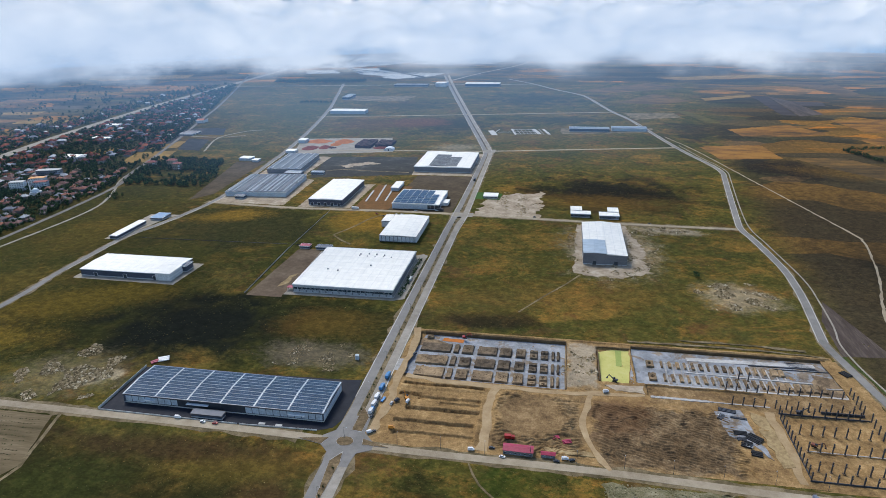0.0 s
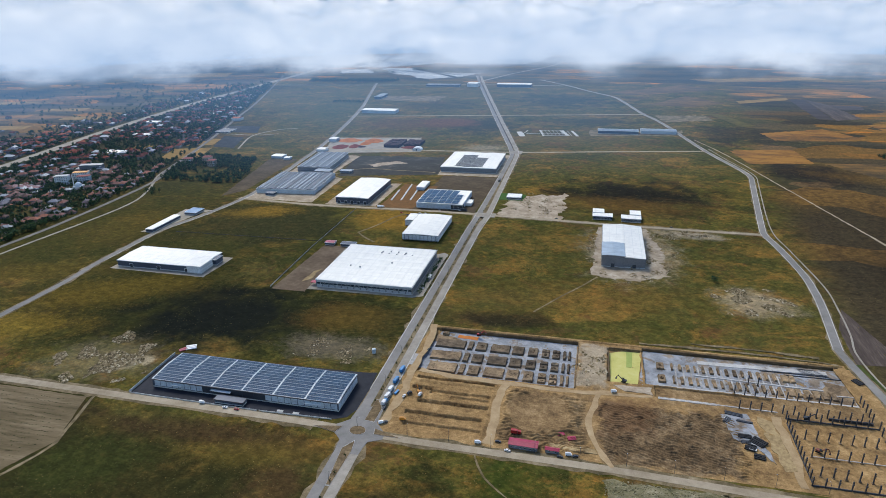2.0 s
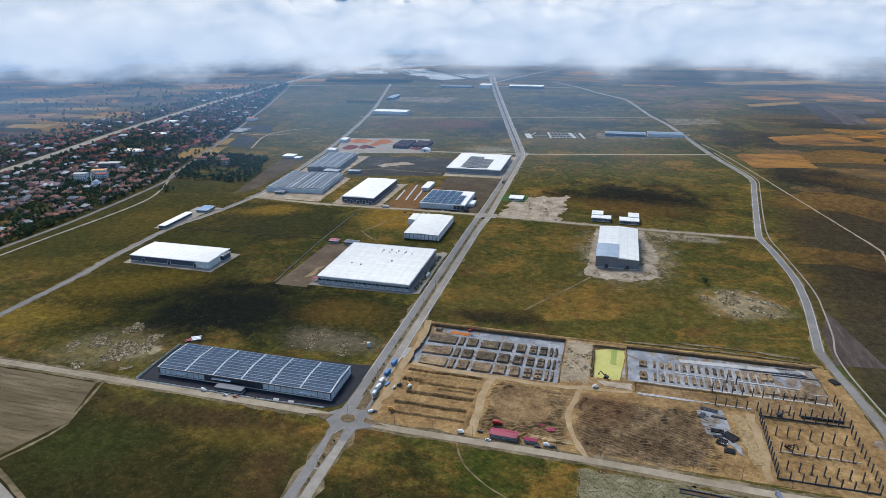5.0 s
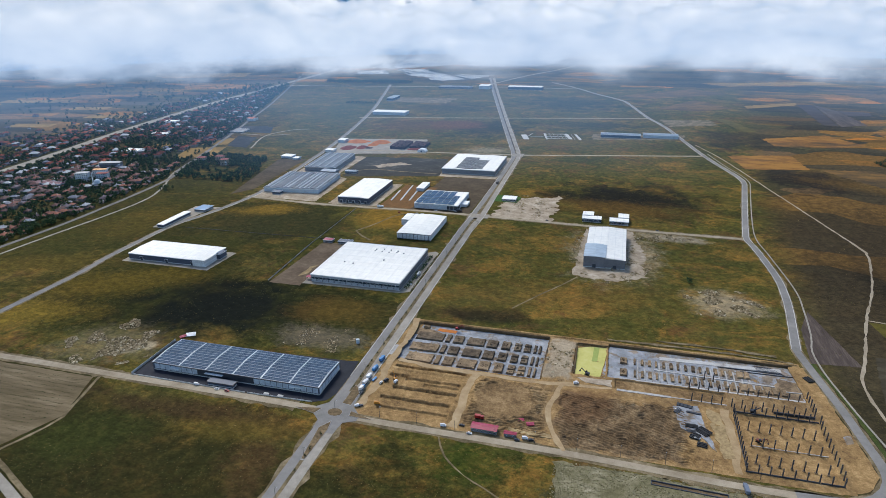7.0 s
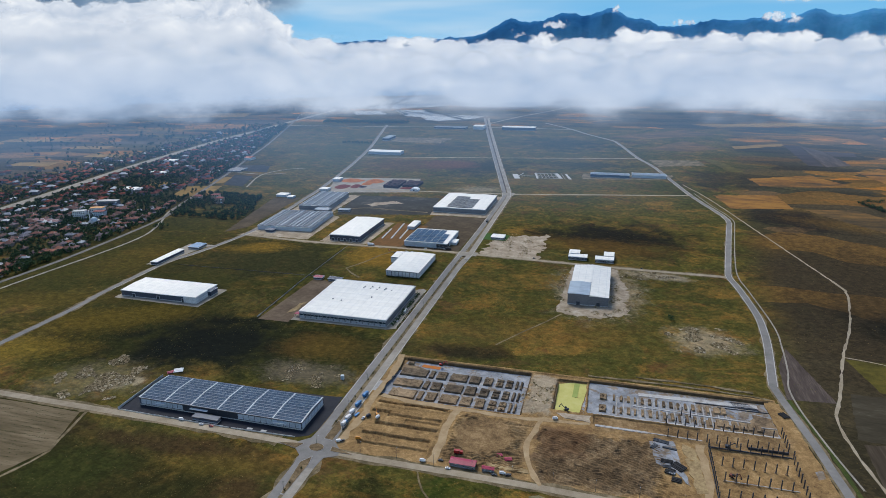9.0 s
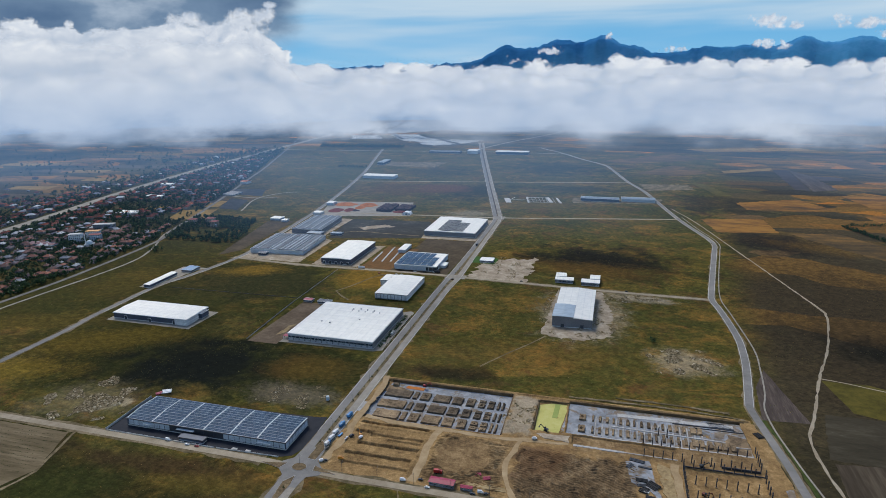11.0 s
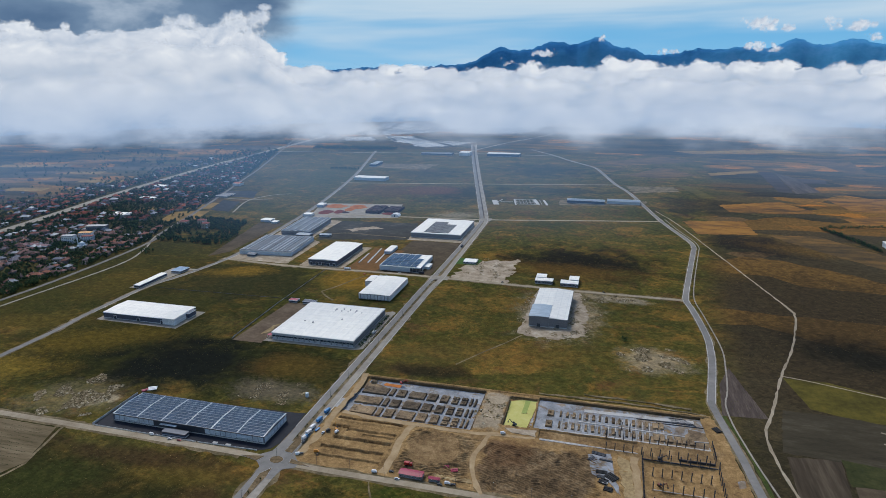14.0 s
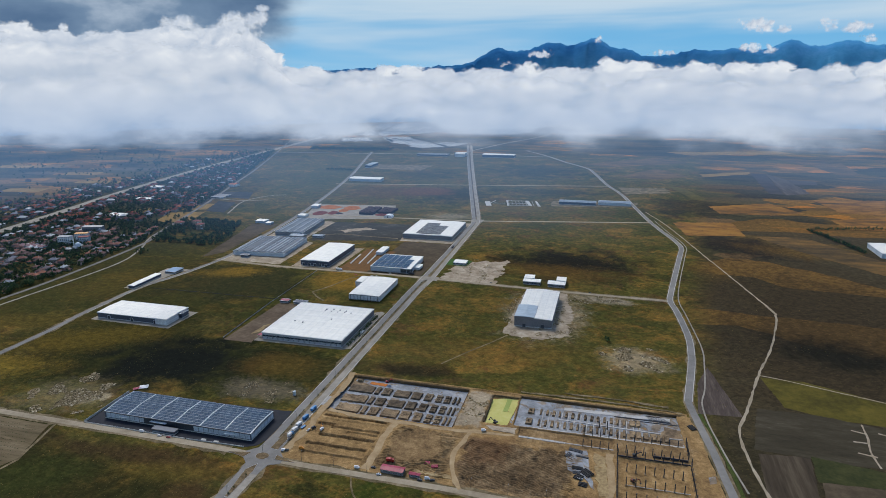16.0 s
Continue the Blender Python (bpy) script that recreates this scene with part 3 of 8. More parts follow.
def bank(v, lo, hi, soft):
    """1 between lo and hi, falling to 0 over soft outside it."""
    return np.clip(np.minimum((v - lo) / soft + 1, (hi - v) / soft + 1), 0, 1)


def value_noise(x, y, size, seed):
    rng = np.random.RandomState(seed)
    t = rng.rand(64, 64)
    u, v = x / size, y / size
    i, j = np.floor(u).astype(int), np.floor(v).astype(int)
    a, b = u - i, v - j
    a, b = a * a * (3 - 2 * a), b * b * (3 - 2 * b)
    g = lambda p, q: t[p % 64, q % 64]
    return (g(i, j) * (1 - a) + g(i + 1, j) * a) * (1 - b) + (g(i, j + 1) * (1 - a) + g(i + 1, j + 1) * a) * b


TRACKS = [[(97, -486), (98, -460), (96, -440), (97, -420), (100, -410)], [(26, -404), (60, -408), (100, -409), (150, -410), (176, -407), (212, -404)], [(172, -408), (168, -425), (165, -450), (171, -473), (181, -492)], [(18, -480), (22, -440), (20, -400), (22, -350), (18, -325)], [(296, -412), (299, -450), (297, -486)]]


def near_line(x, y, pts):
    """Distance of every point of a grid from a line of points."""
    best = np.full(x.shape, 1e9)
    line = glide(pts, 6.0)
    for a, b in zip(line, line[1:]):
        dx, dy = b.x - a.x, b.y - a.y
        t = np.clip(((x - a.x) * dx + (y - a.y) * dy) / (dx * dx + dy * dy), 0, 1)
        best = np.minimum(best, np.hypot(x - a.x - t * dx, y - a.y - t * dy))
    return best


def earthworks():
    """The building site's dug-over earth: trenches, benches, spoil and clods as real relief."""
    nx, ny = 709, 327
    x, y = np.meshgrid(np.linspace(SITE[0], SITE[1], nx), np.linspace(SITE[2], SITE[3], ny), indexing="ij")
    wob = (value_noise(x, y, 6, 1) - 0.5) * 1.2 + (value_noise(x, y, 1.5, 21) - 0.5) * 0.6
    z = 0.5 * (value_noise(x, y, 9, 2) - 0.5) + 0.4 * (value_noise(x, y, 2.6, 3) - 0.5) + 0.25 * (value_noise(x, y, 1.1, 31) - 0.5)
    cut = lambda x0, x1, y0, y1, d, s=1.4: -d * bank(x + wob, x0, x1, s) * bank(y + wob * 0.5, y0, y1, s)
    z += cut(27, 91, -416.6, -412.8, 3.4, 0.35) + cut(27, 43, -430.2, -426.6, 3.0, 0.35)
    z += cut(36, 90, -448, -444, 2.4, 0.5) + cut(30, 88, -463.5, -459.5, 2.2, 0.5) + cut(33, 90, -478, -473, 1.6, 0.6) + cut(43, 90, -434, -430, 1.6, 0.5) + cut(60, 90, -440, -436, 1.3, 0.5)
    z -= 1.0 * bank(y + wob, -419.5, -417.5, 2) * bank(x, 27, 92, 3) * -0.9
    z += 0.8 * bank(x + wob, 91, 93, 1.6) * bank(y, -478, -425, 4)
    # lowered floors of the two foundation plots
    z += cut(22, 153, -404.5, -330.8, 2.8, 0.5) + cut(208, 362, -386, -331, 2.2, 0.5) + cut(215, 300, -403, -388, 1.6, 1.0) + cut(179, 206, -388, -336, 2.0, 0.8)
    # spoil banks along the far side and between the plots
    z += 1.8 * bank(y + wob, -329.2, -328.2, 1.0) * bank(x, 20, 365, 6) * (0.5 + value_noise(x, y, 8, 4))
    z += 1.4 * bank(x + wob, 156, 176, 3) * bank(y, -402, -340, 6) * (value_noise(x, y, 5, 5) - 0.2)
    # basin with a raised rim
    r = np.hypot((x - 128) / 24, (y + 440) / 24) + 0.25 * (value_noise(x, y, 9, 6) - 0.5)
    z += -0.9 * np.clip(1.1 - r, 0, 1) + 2.2 * np.exp(-((r - 1.15) / 0.16) ** 2) * value_noise(x, y, 3.5, 7)
    # ripples of tipped soil
    inside = bank(x + 4 * wob, 172, 268, 4) * bank(y + 4 * wob, -486, -421, 4)
    ripple = np.sin((y + 0.35 * x + 5 * value_noise(x, y, 7, 8)) * 2 * math.pi / 2.9) * (0.5 + value_noise(x, y, 4, 9))
    z += inside * (0.55 * ripple + 0.8 * (value_noise(x, y, 2.6, 10) - 0.4) + 0.4 * (value_noise(x, y, 1.2, 32) - 0.5))
    ring = (r > 1.0) * bank(x, 104, 166, 3) * bank(y, -481, -419, 3)
    z += ring * (0.55 * np.sin((y - 0.2 * x + 6 * value_noise(x, y, 6, 41)) * 2 * math.pi / 3.4) + 0.8 * (value_noise(x, y, 2.2, 42) - 0.5))
    # dug floor between the precast columns
    z += cut(305, 361, -480, -414, 0.8) + 0.5 * bank(x, 305, 361, 2) * bank(y, -480, -414, 2) * (value_noise(x, y, 5, 11) - 0.5)
    # haul tracks, rolled flat
    for line in TRACKS:
        w = np.clip((6.0 - near_line(x, y, line)) / 3.0, 0, 1) * (z > -1.2)
        z = z * (1 - w) + w * (0.12 * (value_noise(x, y, 2.0, 51) - 0.5))
    rim = np.minimum(np.minimum(x - SITE[0], SITE[1] - x), np.minimum(y - SITE[2], SITE[3] - y))
    z = 0.02 + z * np.clip(rim / 6, 0, 1)
    verts = np.stack([x, y, z], -1).reshape(-1, 3)
    i, j = np.meshgrid(np.arange(nx - 1), np.arange(ny - 1), indexing="ij")
    a = (i * ny + j).ravel()
    faces = np.stack([a, a + ny, a + ny + 1, a + 1], -1)
    me = bpy.data.meshes.new("earthworks")
    me.from_pydata(verts.tolist(), [], faces.tolist())
    me.materials.append(SITE_SOIL)
    me.polygons.foreach_set("use_smooth", [True] * len(me.polygons))
    tagged(new("earthworks", me), "dug-over tan and brown earth of a building site", "soil", kind="structure")


def site_soil():
    m, nt, b = surface("site_soil")
    p = place(nt)
    ax = axes(nt, p)
    v = calc(nt, "ADD", calc(nt, "MULTIPLY", nz(nt, p, 24.0, 5, 0.65), 0.36), calc(nt, "ADD", calc(nt, "MULTIPLY", nz(nt, p, 5.0, 6, 0.75), 0.38), calc(nt, "MULTIPLY", nz(nt, p, 1.1, 5, 0.7), 0.26)))
    tan = ramp(nt, v, [(0.37, (0.07, 0.043, 0.021)), (0.44, (0.175, 0.108, 0.048)), (0.53, (0.295, 0.186, 0.081)), (0.63, (0.48, 0.325, 0.155))])
    brown = ramp(nt, v, [(0.37, (0.05, 0.034, 0.02)), (0.5, (0.15, 0.10, 0.054)), (0.63, (0.31, 0.22, 0.125))])
    wob = calc(nt, "MULTIPLY", calc(nt, "SUBTRACT", nz(nt, p, 16.0), 0.5), 40.0)
    sx, sy = calc(nt, "ADD", ax[0], wob), calc(nt, "ADD", ax[1], wob)
    def inside(x0, x1, y0, y1, s=4.0):
        a = calc(nt, "MULTIPLY", step(nt, sx, x0 - s, x0 + s), step(nt, sx, x1 + s, x1 - s))
        return calc(nt, "MULTIPLY", a, calc(nt, "MULTIPLY", step(nt, sy, y0 - s, y0 + s), step(nt, sy, y1 + s, y1 - s)))
    c = blend(nt, inside(172, 266, -487, -418), tan, brown)
    c = blend(nt, calc(nt, "MULTIPLY", inside(172, 212, -455, -412, 8.0), 0.5), c, (0.13, 0.066, 0.032))
    c = blend(nt, calc(nt, "MULTIPLY", inside(104, 166, -480, -416), 0.6), c, brown)
    c = blend(nt, calc(nt, "MULTIPLY", inside(154, 178, -400, -334), 0.8), c, ramp(nt, v, [(0.36, (0.18, 0.14, 0.09)), (0.66, (0.46, 0.40, 0.30))]))
    c = blend(nt, calc(nt, "MULTIPLY", inside(215, 366, -412, -386), 0.55), c, brown)
    c = blend(nt, calc(nt, "MULTIPLY", inside(20, 150, -404, -333), 0.5), c, brown)
    put_in(nt, b.inputs["Base Color"], c)
    b.inputs["Roughness"].default_value = 1.0
    b.inputs["Specular IOR Level"].default_value = 0.05
    bump(nt, b, v, 0.5)
    return m


SITE_SOIL = site_soil()
earthworks()

# ---- roads ----
LEFT_LANE = [(-0.8, -900), (-0.8, -510), (-1.2, -440), (-1.2, -60), (0, 0), (0, 200), (-3, 390), (-14, 445), (-106, 819), (-243, 1383), (-330, 1760)]
RIGHT_LANE = [(9.4, -900), (9.4, -520), (10.2, -440), (10.2, -60), (13, 0), (10, 200), (6, 390), (-4, 447), (-95, 820), (-230, 1386), (-316, 1762)]
ribbon("verge", [(4.5, -900), (4.5, -60), (7, 0), (5, 200), (2, 390), (-9, 446), (-100, 819), (-236, 1384), (-323, 1761)], 22, 0.05, DUST, "dusty tan verge along the main road", "verge", 5.0)
ribbon("road_main_west", LEFT_LANE, 7.4, 0.2, ASPHALT, "grey asphalt carriageway of the main road")
ribbon("road_main_east", RIGHT_LANE, 7.4, 0.18, GRAVEL, "grey dusty asphalt carriageway of the main road")
ribbon("verge", [(-760, -489), (-200, -489), (-30, -490)], 13, 0.05, DUST, "dusty verge along the side road", "verge", 3.0)
ribbon("road_near_west", [(-760, -489), (-200, -489), (-30, -490), (-2, -493)], 7.0, 0.15, DUSTY_ROAD, "pale dusty side road")
ribbon("verge", [(14, -494), (180, -494), (293, -498), (365, -497)], 12, 0.05, DUST, "dusty verge along the side road", "verge", 3.0)
ribbon("road_near_east", [(10, -493), (60, -494), (180, -494), (293, -498), (360, -497)], 6.4, 0.15, DUSTY_ROAD, "pale dusty side road")
RING = [(330, -498), (360, -496), (379, -488), (391, -470), (392, -450), (389, -425), (385, -390), (378, -345), (372, -300), (374, -285), (383, -219), (388, -138), (380, -43), (375, -6), (386, 81), (409, 240), (415, 286), (410, 328), (368, 488), (309, 786), (270, 921), (222, 1147), (197, 1226), (116, 1354), (42, 1490), (-60, 1640)]
ribbon("verge", RING, 10.5, 0.05, DUST, "dusty verge along the outer road", "verge", 3.0)
ribbon("road_outer", RING, 7.0, 0.2, ASPHALT, "grey asphalt road round the estate")
CANAL = [(404, -440), (396, -400), (391, -370), (386, -335), (385, -300), (391, -270), (397, -216), (400, -161), (392, -60), (387, 0), (395, 80), (412, 200), (420, 255), (424, 290), (418, 335), (400, 400), (378, 500)]
ribbon("canal_bank", CANAL, 1.5, 0.3, GRAVEL, "pale concrete edge of a ditch", "kerb")
ribbon("farm_track", [(362, 585), (401, 460), (455, 222), (505, 0), (508, -30), (503, -60), (478, -149), (454, -214), (436, -271), (425, -307), (414, -338), (411, -365), (413, -400), (420, -450), (430, -540)], 2.5, 0.08, DUSTY_ROAD, "pale gravel farm track", "track", 1.6)
WEST = [(-440, -900), (-414, -383), (-418, -250), (-417, -139), (-403, -91), (-390, -35), (-381, 36), (-388, 140), (-403, 279), (-414, 378), (-452, 611), (-513, 906), (-580, 1163), (-634, 1364), (-665, 1480)]
ribbon("verge", WEST, 12, 0.05, DUST, "dusty verge along the west road", "verge", 4.0)
ribbon("road_west", WEST, 7.5, 0.18, ASPHALT, "grey asphalt road past the factories")
ribbon("verge", [(-392, 20), (-250, 8), (-99, 11), (0, 9), (48, 6), (226, -4), (372, -7)], 12, 0.06, DUST, "dusty verge along the crossing road", "verge", 4.0)
ribbon("road_cross_middle", [(-388, 20), (-250, 8), (-99, 11), (0, 9), (48, 6), (226, -4), (372, -7)], 7.0, 0.16, DUSTY_ROAD, "pale crossing road")
ribbon("road_cross_far", [(-410, 380), (-184, 397), (0, 411), (189, 446), (372, 480)], 7.5, 0.14, DUSTY_ROAD, "pale dusty crossing road")
ribbon("road_cross_farthest", [(-500, 770), (-424, 783), (-106, 836), (275, 904)], 7.0, 0.14, DUSTY_ROAD, "pale dusty crossing road")
ribbon("road_far_end", [(-1100, 1385), (-655, 1428), (-250, 1475), (60, 1470)], 9.0, 0.14, GRAVEL, "pale road along the far edge of the estate")
ribbon("town_road", [(-930, -140), (-959, 86), (-986, 256), (-1026, 480), (-1058, 752), (-1080, 1000), (-1090, 1300), (-1120, 2000)], 26, 0.18, GRAVEL, "wide grey through road of the town")
RAIL = [(-640, -700), (-586, -260), (-580, -90), (-592, 80), (-619, 150), (-644, 238), (-680, 358), (-728, 508), (-806, 736), (-874, 942), (-1038, 1382), (-1200, 1800)]
ribbon("railway", RAIL, 7.0, 0.4, BALLAST, "grey ballasted railway line", "railway", 0.5)
ribbon("farm_track", [(-575, -420), (-562, -256), (-544, -56), (-570, 40), (-612, 120), (-634, 210), (-668, 330)], 4.0, 0.08, GRAVEL, "pale track beside the railway", "track", 1.0)
ribbon("road_corner", [(-330, -560), (-190, -617), (-140, -638), (20, -700)], 6.5, 0.15, GRAVEL, "pale concrete road", "road")
ribbon("farm_track", [(-300, -560), (-196, -607), (-122, -640)], 3.5, 0.08, DUST, "tan track beside the road", "track", 1.0)
ribbon("farm_track", [(-218, -491), (-205, -540), (-204, -563), (-235, -640)], 2.6, 0.08, DUST, "tan field track", "track", 1.0)



def beside(pts, d):
    """The line that runs d to the left of another."""
    line = glide(pts, 40.0)
    out = []
    for i, p in enumerate(line):
        q = (line[min(i + 1, len(line) - 1)] - line[max(i - 1, 0)]).normalized()
        out.append((p.x - q.y * d, p.y + q.x * d))
    return out


KERB = earthy("weathered_kerb", [(0.34, (0.26, 0.245, 0.22)), (0.5, (0.42, 0.405, 0.375)), (0.66, (0.56, 0.545, 0.51))], (30, 6, 1), relief=0.02)
for pts, d in ((LEFT_LANE[2:], 4.0), (RIGHT_LANE[2:], -4.0), (RING[8:], 3.8), (RING[8:], -3.8), (WEST[2:], -4.0)):
    ribbon("kerb", beside(pts, d), 0.7, 0.28, KERB, "pale weathered concrete kerb along the road", "kerb")

ribbon("median", [(-9, 446), (-100, 819), (-236, 1384), (-323, 1761)], 2.4, 0.1, BROWN_PLOT, "dark earth median of the main road", "median", 0.4)

# junction on the main road: paved middle, planted islands with kerbs
patch("junction", [(-14, -487), (-6.5, -480), (-5, -462), (13.8, -462), (14.5, -480), (24, -490.5), (24, -497), (14.5, -502), (13.1, -516), (-4.5, -516), (-5.5, -503), (-14, -495)], 0.24, ASPHALT, "paved junction of the main road", "road", 0.3)
patch("junction", quad(-6, -2, 24, 16), 0.23, GRAVEL, "dusty paved junction of the main road", "road", 1.5)
patch("junction", quad(-10, 398, 14, 424), 0.22, GRAVEL, "dusty paved junction of the main road", "road", 1.5)


DUST_PLANTING = earthy("dry_planting", [(0.35, (0.07, 0.05, 0.025)), (0.5, (0.14, 0.10, 0.055)), (0.65, (0.22, 0.16, 0.09))], (8, 2, 0.6), relief=0.1)


def island(outline, label):
    root = thing("traffic_island", 0, 0, 0.24, 0, label, "traffic island", "islands of the junction")
    cx, cy = sum(p[0] for p in outline) / len(outline), sum(p[1] for p in outline) / len(outline)
    root.location = (cx, cy, 0.24)
    rel = [(x - cx, y - cy) for x, y in outline]
    part("kerb", prism(bmesh.new(), rel, 0, 0.15), DIRTY_CONCRETE, root, "pale concrete kerb")
    part("planting", prism(bmesh.new(), [(x * 0.955, y * 0.955) for x, y in rel], 0.15, 0.22), DUST_PLANTING, root, "dry brown earth")


island([(3.4 + 6.2 * math.cos(a), -491 + 5.0 * math.sin(a)) for a in np.linspace(0, 2 * math.pi, 25)[:-1]], "round island of dry earth with a kerb")
island([(4.2, -479), (4.6, -452), (6.2, -452), (12.5, -463), (12.0, -480)], "tapered island of dry earth with a kerb")
island([(-30, -492.5), (-8.5, -488.5), (-12, -496.5)], "tapered island of dry earth with a kerb")
island([(15, -486.5), (36, -493.3), (16, -493)], "tapered island of dry earth with a kerb")
island([(-0.5, -511), (5.6, -501.5), (7.2, -512), (5.6, -548), (3.0, -548)], "tapered island of dry earth with a kerb")

# ---- plots of ground ----
MAUVE_FURROWS = earthy("mauve_furrows", [(0.36, (0.036, 0.027, 0.022)), (0.5, (0.070, 0.053, 0.044)), (0.64, (0.13, 0.102, 0.085))], (20, 4, 1.0), relief=0.2, stretch=(1, 0.1, 1), turn=14)
STRIPED_FIELD = earthy("tan_striped_field", [(0.34, (0.050, 0.043, 0.020)), (0.46, (0.105, 0.080, 0.042)), (0.55, (0.155, 0.118, 0.068)), (0.66, (0.22, 0.175, 0.11))], (24, 5, 1.2), relief=0.2, stretch=(0.12, 1, 1), turn=-6)
patch("field", [(-700, -497), (-222, -497), (-203, -548), (-240, -640), (-700, -700)], 0.03, STRIPED_FIELD, "brown ploughed field", "field", 1.0)
patch("field", [(385, -258), (400, -215), (420, -318), (379, -322)], 0.04, MAUVE_FURROWS, "brown ploughed field with furrows", "field", 0.6)
patch("yard", [(-191.5, -484.5), (-192, -425), (-17, -418), (-7.2, -416), (-5.5, -440), (-6, -468), (-10, -478), (-19, -482.5), (-80, -484.5)], 0.12, FRESH_ASPHALT, "fresh black asphalt apron", "yard", 0.2)
patch("yard", [(-136, -275), (-19, -273.5), (-8, -268), (-8, -150), (-14, -146), (-23, -152), (-140, -152)], 0.1, YARD, "pale concrete yard", "yard", 0.5)
patch("yard", [(-175, -282), (-136, -282), (-140, -150), (-170, -146)], 0.08, earthy("tilled_plot", [(0.34, (0.075, 0.052, 0.034)), (0.5, (0.135, 0.096, 0.062)), (0.66, (0.20, 0.15, 0.10))], (26, 5, 1.0), relief=0.2), "bare brown plot beside the warehouse", "yard", 0.8)
patch("yard", [(-391, -268), (-266, -270), (-263, -211), (-388, -209)], 0.1, YARD, "pale concrete yard", "yard", 0.6)
patch("yard", [(160, -172), (174, -182), (206, -186), (246, -168), (240, -130), (246, -97), (236, -56), (228, -12), (167, -14), (163, -119)], 0.1, PALE_GROUND, "pale trampled rubble ground round the hall", "yard", 6.0)
patch("yard", [(25, 10), (116, 4), (118, 130), (60, 110), (32, 80)], 0.09, PALE_GROUND, "pale bare ground", "yard", 10.0)
patch("yard", [(-385, 340), (-428, 492), (-226, 522), (-190, 385)], 0.1, YARD, "grey paved storage yard", "yard", 2.0)
patch("yard", [(-385, 22), (-265, 18), (-270, 160), (-300, 175), (-300, 330), (-385, 330)], 0.07, PALE_GROUND, "pale yard of the factories", "yard", 2.0)
patch("yard", [(-240, 14), (-160, 16), (-158, 145), (-240, 140)], 0.09, PALE_GROUND, "pale yard round the hall", "yard", 2.0)
patch("yard", [(-155, 16), (-102, 16), (-92, 140), (-152, 145)], 0.08, earthy("rusty_ground", [(0.3, (0.09, 0.05, 0.02)), (0.6, (0.17, 0.085, 0.03)), (0.75, (0.2, 0.13, 0.05))], (16, 4, 1)), "rust-brown bare ground", "yard", 1.0)
patch("field", [(-285, 175), (-305, 330), (-130, 345), (-110, 215)], 0.06, earthy("burnt_ground", [(0.3, (0.018, 0.017, 0.014)), (0.55, (0.045, 0.042, 0.034)), (0.72, (0.15, 0.14, 0.12))], (40, 8, 1.5)), "dark burnt ground", "field", 5.0)
patch("yard", [(-105, 14), (-8, 14), (-2, 210), (-100, 210)], 0.06, BROWN_PLOT, "brown bare ground", "yard", 2.0)
patch("yard", [(-112, 214), (-6, 214), (-4, 385), (-122, 370)], 0.07, PALE_GROUND, "pale ground round the open hall", "yard", 2.0)
patch("field", [(-425, 25), (-470, 270), (-415, 285), (-402, 60)], 0.06, BROWN_PLOT, "dark brown tilled strip", "field", 2.0)
patch("yard", [(-440, -150), (-424, -150), (-405, -60), (-395, -45), (-440, -48)], 0.09, YARD, "concrete yard by the west road", "yard", 1.0)
patch("yard", [(-525, 1060), (-330, 1060), (-320, 1180), (-520, 1160)], 0.09, DUST, "pale bare ground", "yard", 16.0)
# the clouds' reflection is painted into the water's pale base colour
WATER = earthy("painted_reflection_water", [(0.38, (0.13, 0.13, 0.12)), (0.46, (0.24, 0.25, 0.25)), (0.54, (0.36, 0.38, 0.39)), (0.66, (0.46, 0.47, 0.47))], (260, 60, 10), rough=0.45, relief=0)
patch("lake", [(-975, 2083), (-1078, 2720), (-830, 2907), (-440, 2587), (-160, 2995), (-105, 2680), (-172, 2295), (-378, 2214), (-618, 2303), (-720, 2180), (-836, 2082)], 0.12, WATER, "shallow lake with painted pale cloud reflection", "water", 45.0)
patch("lake", [(-693, 1797), (-836, 2040), (-700, 2060), (-569, 1887), (-339, 1845), (-386, 1719), (-505, 1638), (-561, 1676), (-600, 1760)], 0.12, WATER, "shallow lake arm with painted pale cloud reflection", "water", 30.0)
patch("lake", [(-930, 1800), (-1010, 1960), (-880, 1985), (-800, 1840)], 0.12, WATER, "shallow lake pool with painted pale cloud reflection", "water", 25.0)
patch("mud_bank", [(-620, 2330), (-420, 2300), (-250, 2420), (-330, 2480), (-560, 2430)], 0.2, BROWN_PLOT, "dark mud bank in the lake", "mud", 25.0)
ribbon("road_to_lake", [(-316, 1500), (-288, 1553), (-197, 1846), (-58, 2210), (-22, 2506)], 10.0, 0.16, GRAVEL, "pale road towards the lake")
ribbon("railway_far", [(1100, 3200), (1393, 2978), (1683, 2704), (2100, 2350)], 20.0, 1.2, GRAVEL, "pale embankment across the far plain", "embankment")
CROP = earthy("olive_crop", [(0.36, (0.036, 0.031, 0.006)), (0.5, (0.078, 0.064, 0.010)), (0.63, (0.125, 0.096, 0.016))], (40, 7, 1.2), relief=0.2)
FURROWS = earthy("furrowed_soil", [(0.36, (0.030, 0.022, 0.014)), (0.5, (0.056, 0.042, 0.027)), (0.64, (0.10, 0.078, 0.052))], (20, 5, 1.2), relief=0.3, stretch=(1, 0.08, 1), turn=10)
FALLOW = earthy("grey_fallow", [(0.36, (0.026, 0.021, 0.012)), (0.5, (0.045, 0.037, 0.022)), (0.6, (0.066, 0.055, 0.035)), (0.68, (0.16, 0.14, 0.105))], (26, 5, 1.2), relief=0.2, stretch=(0.25, 1, 1), turn=-8)
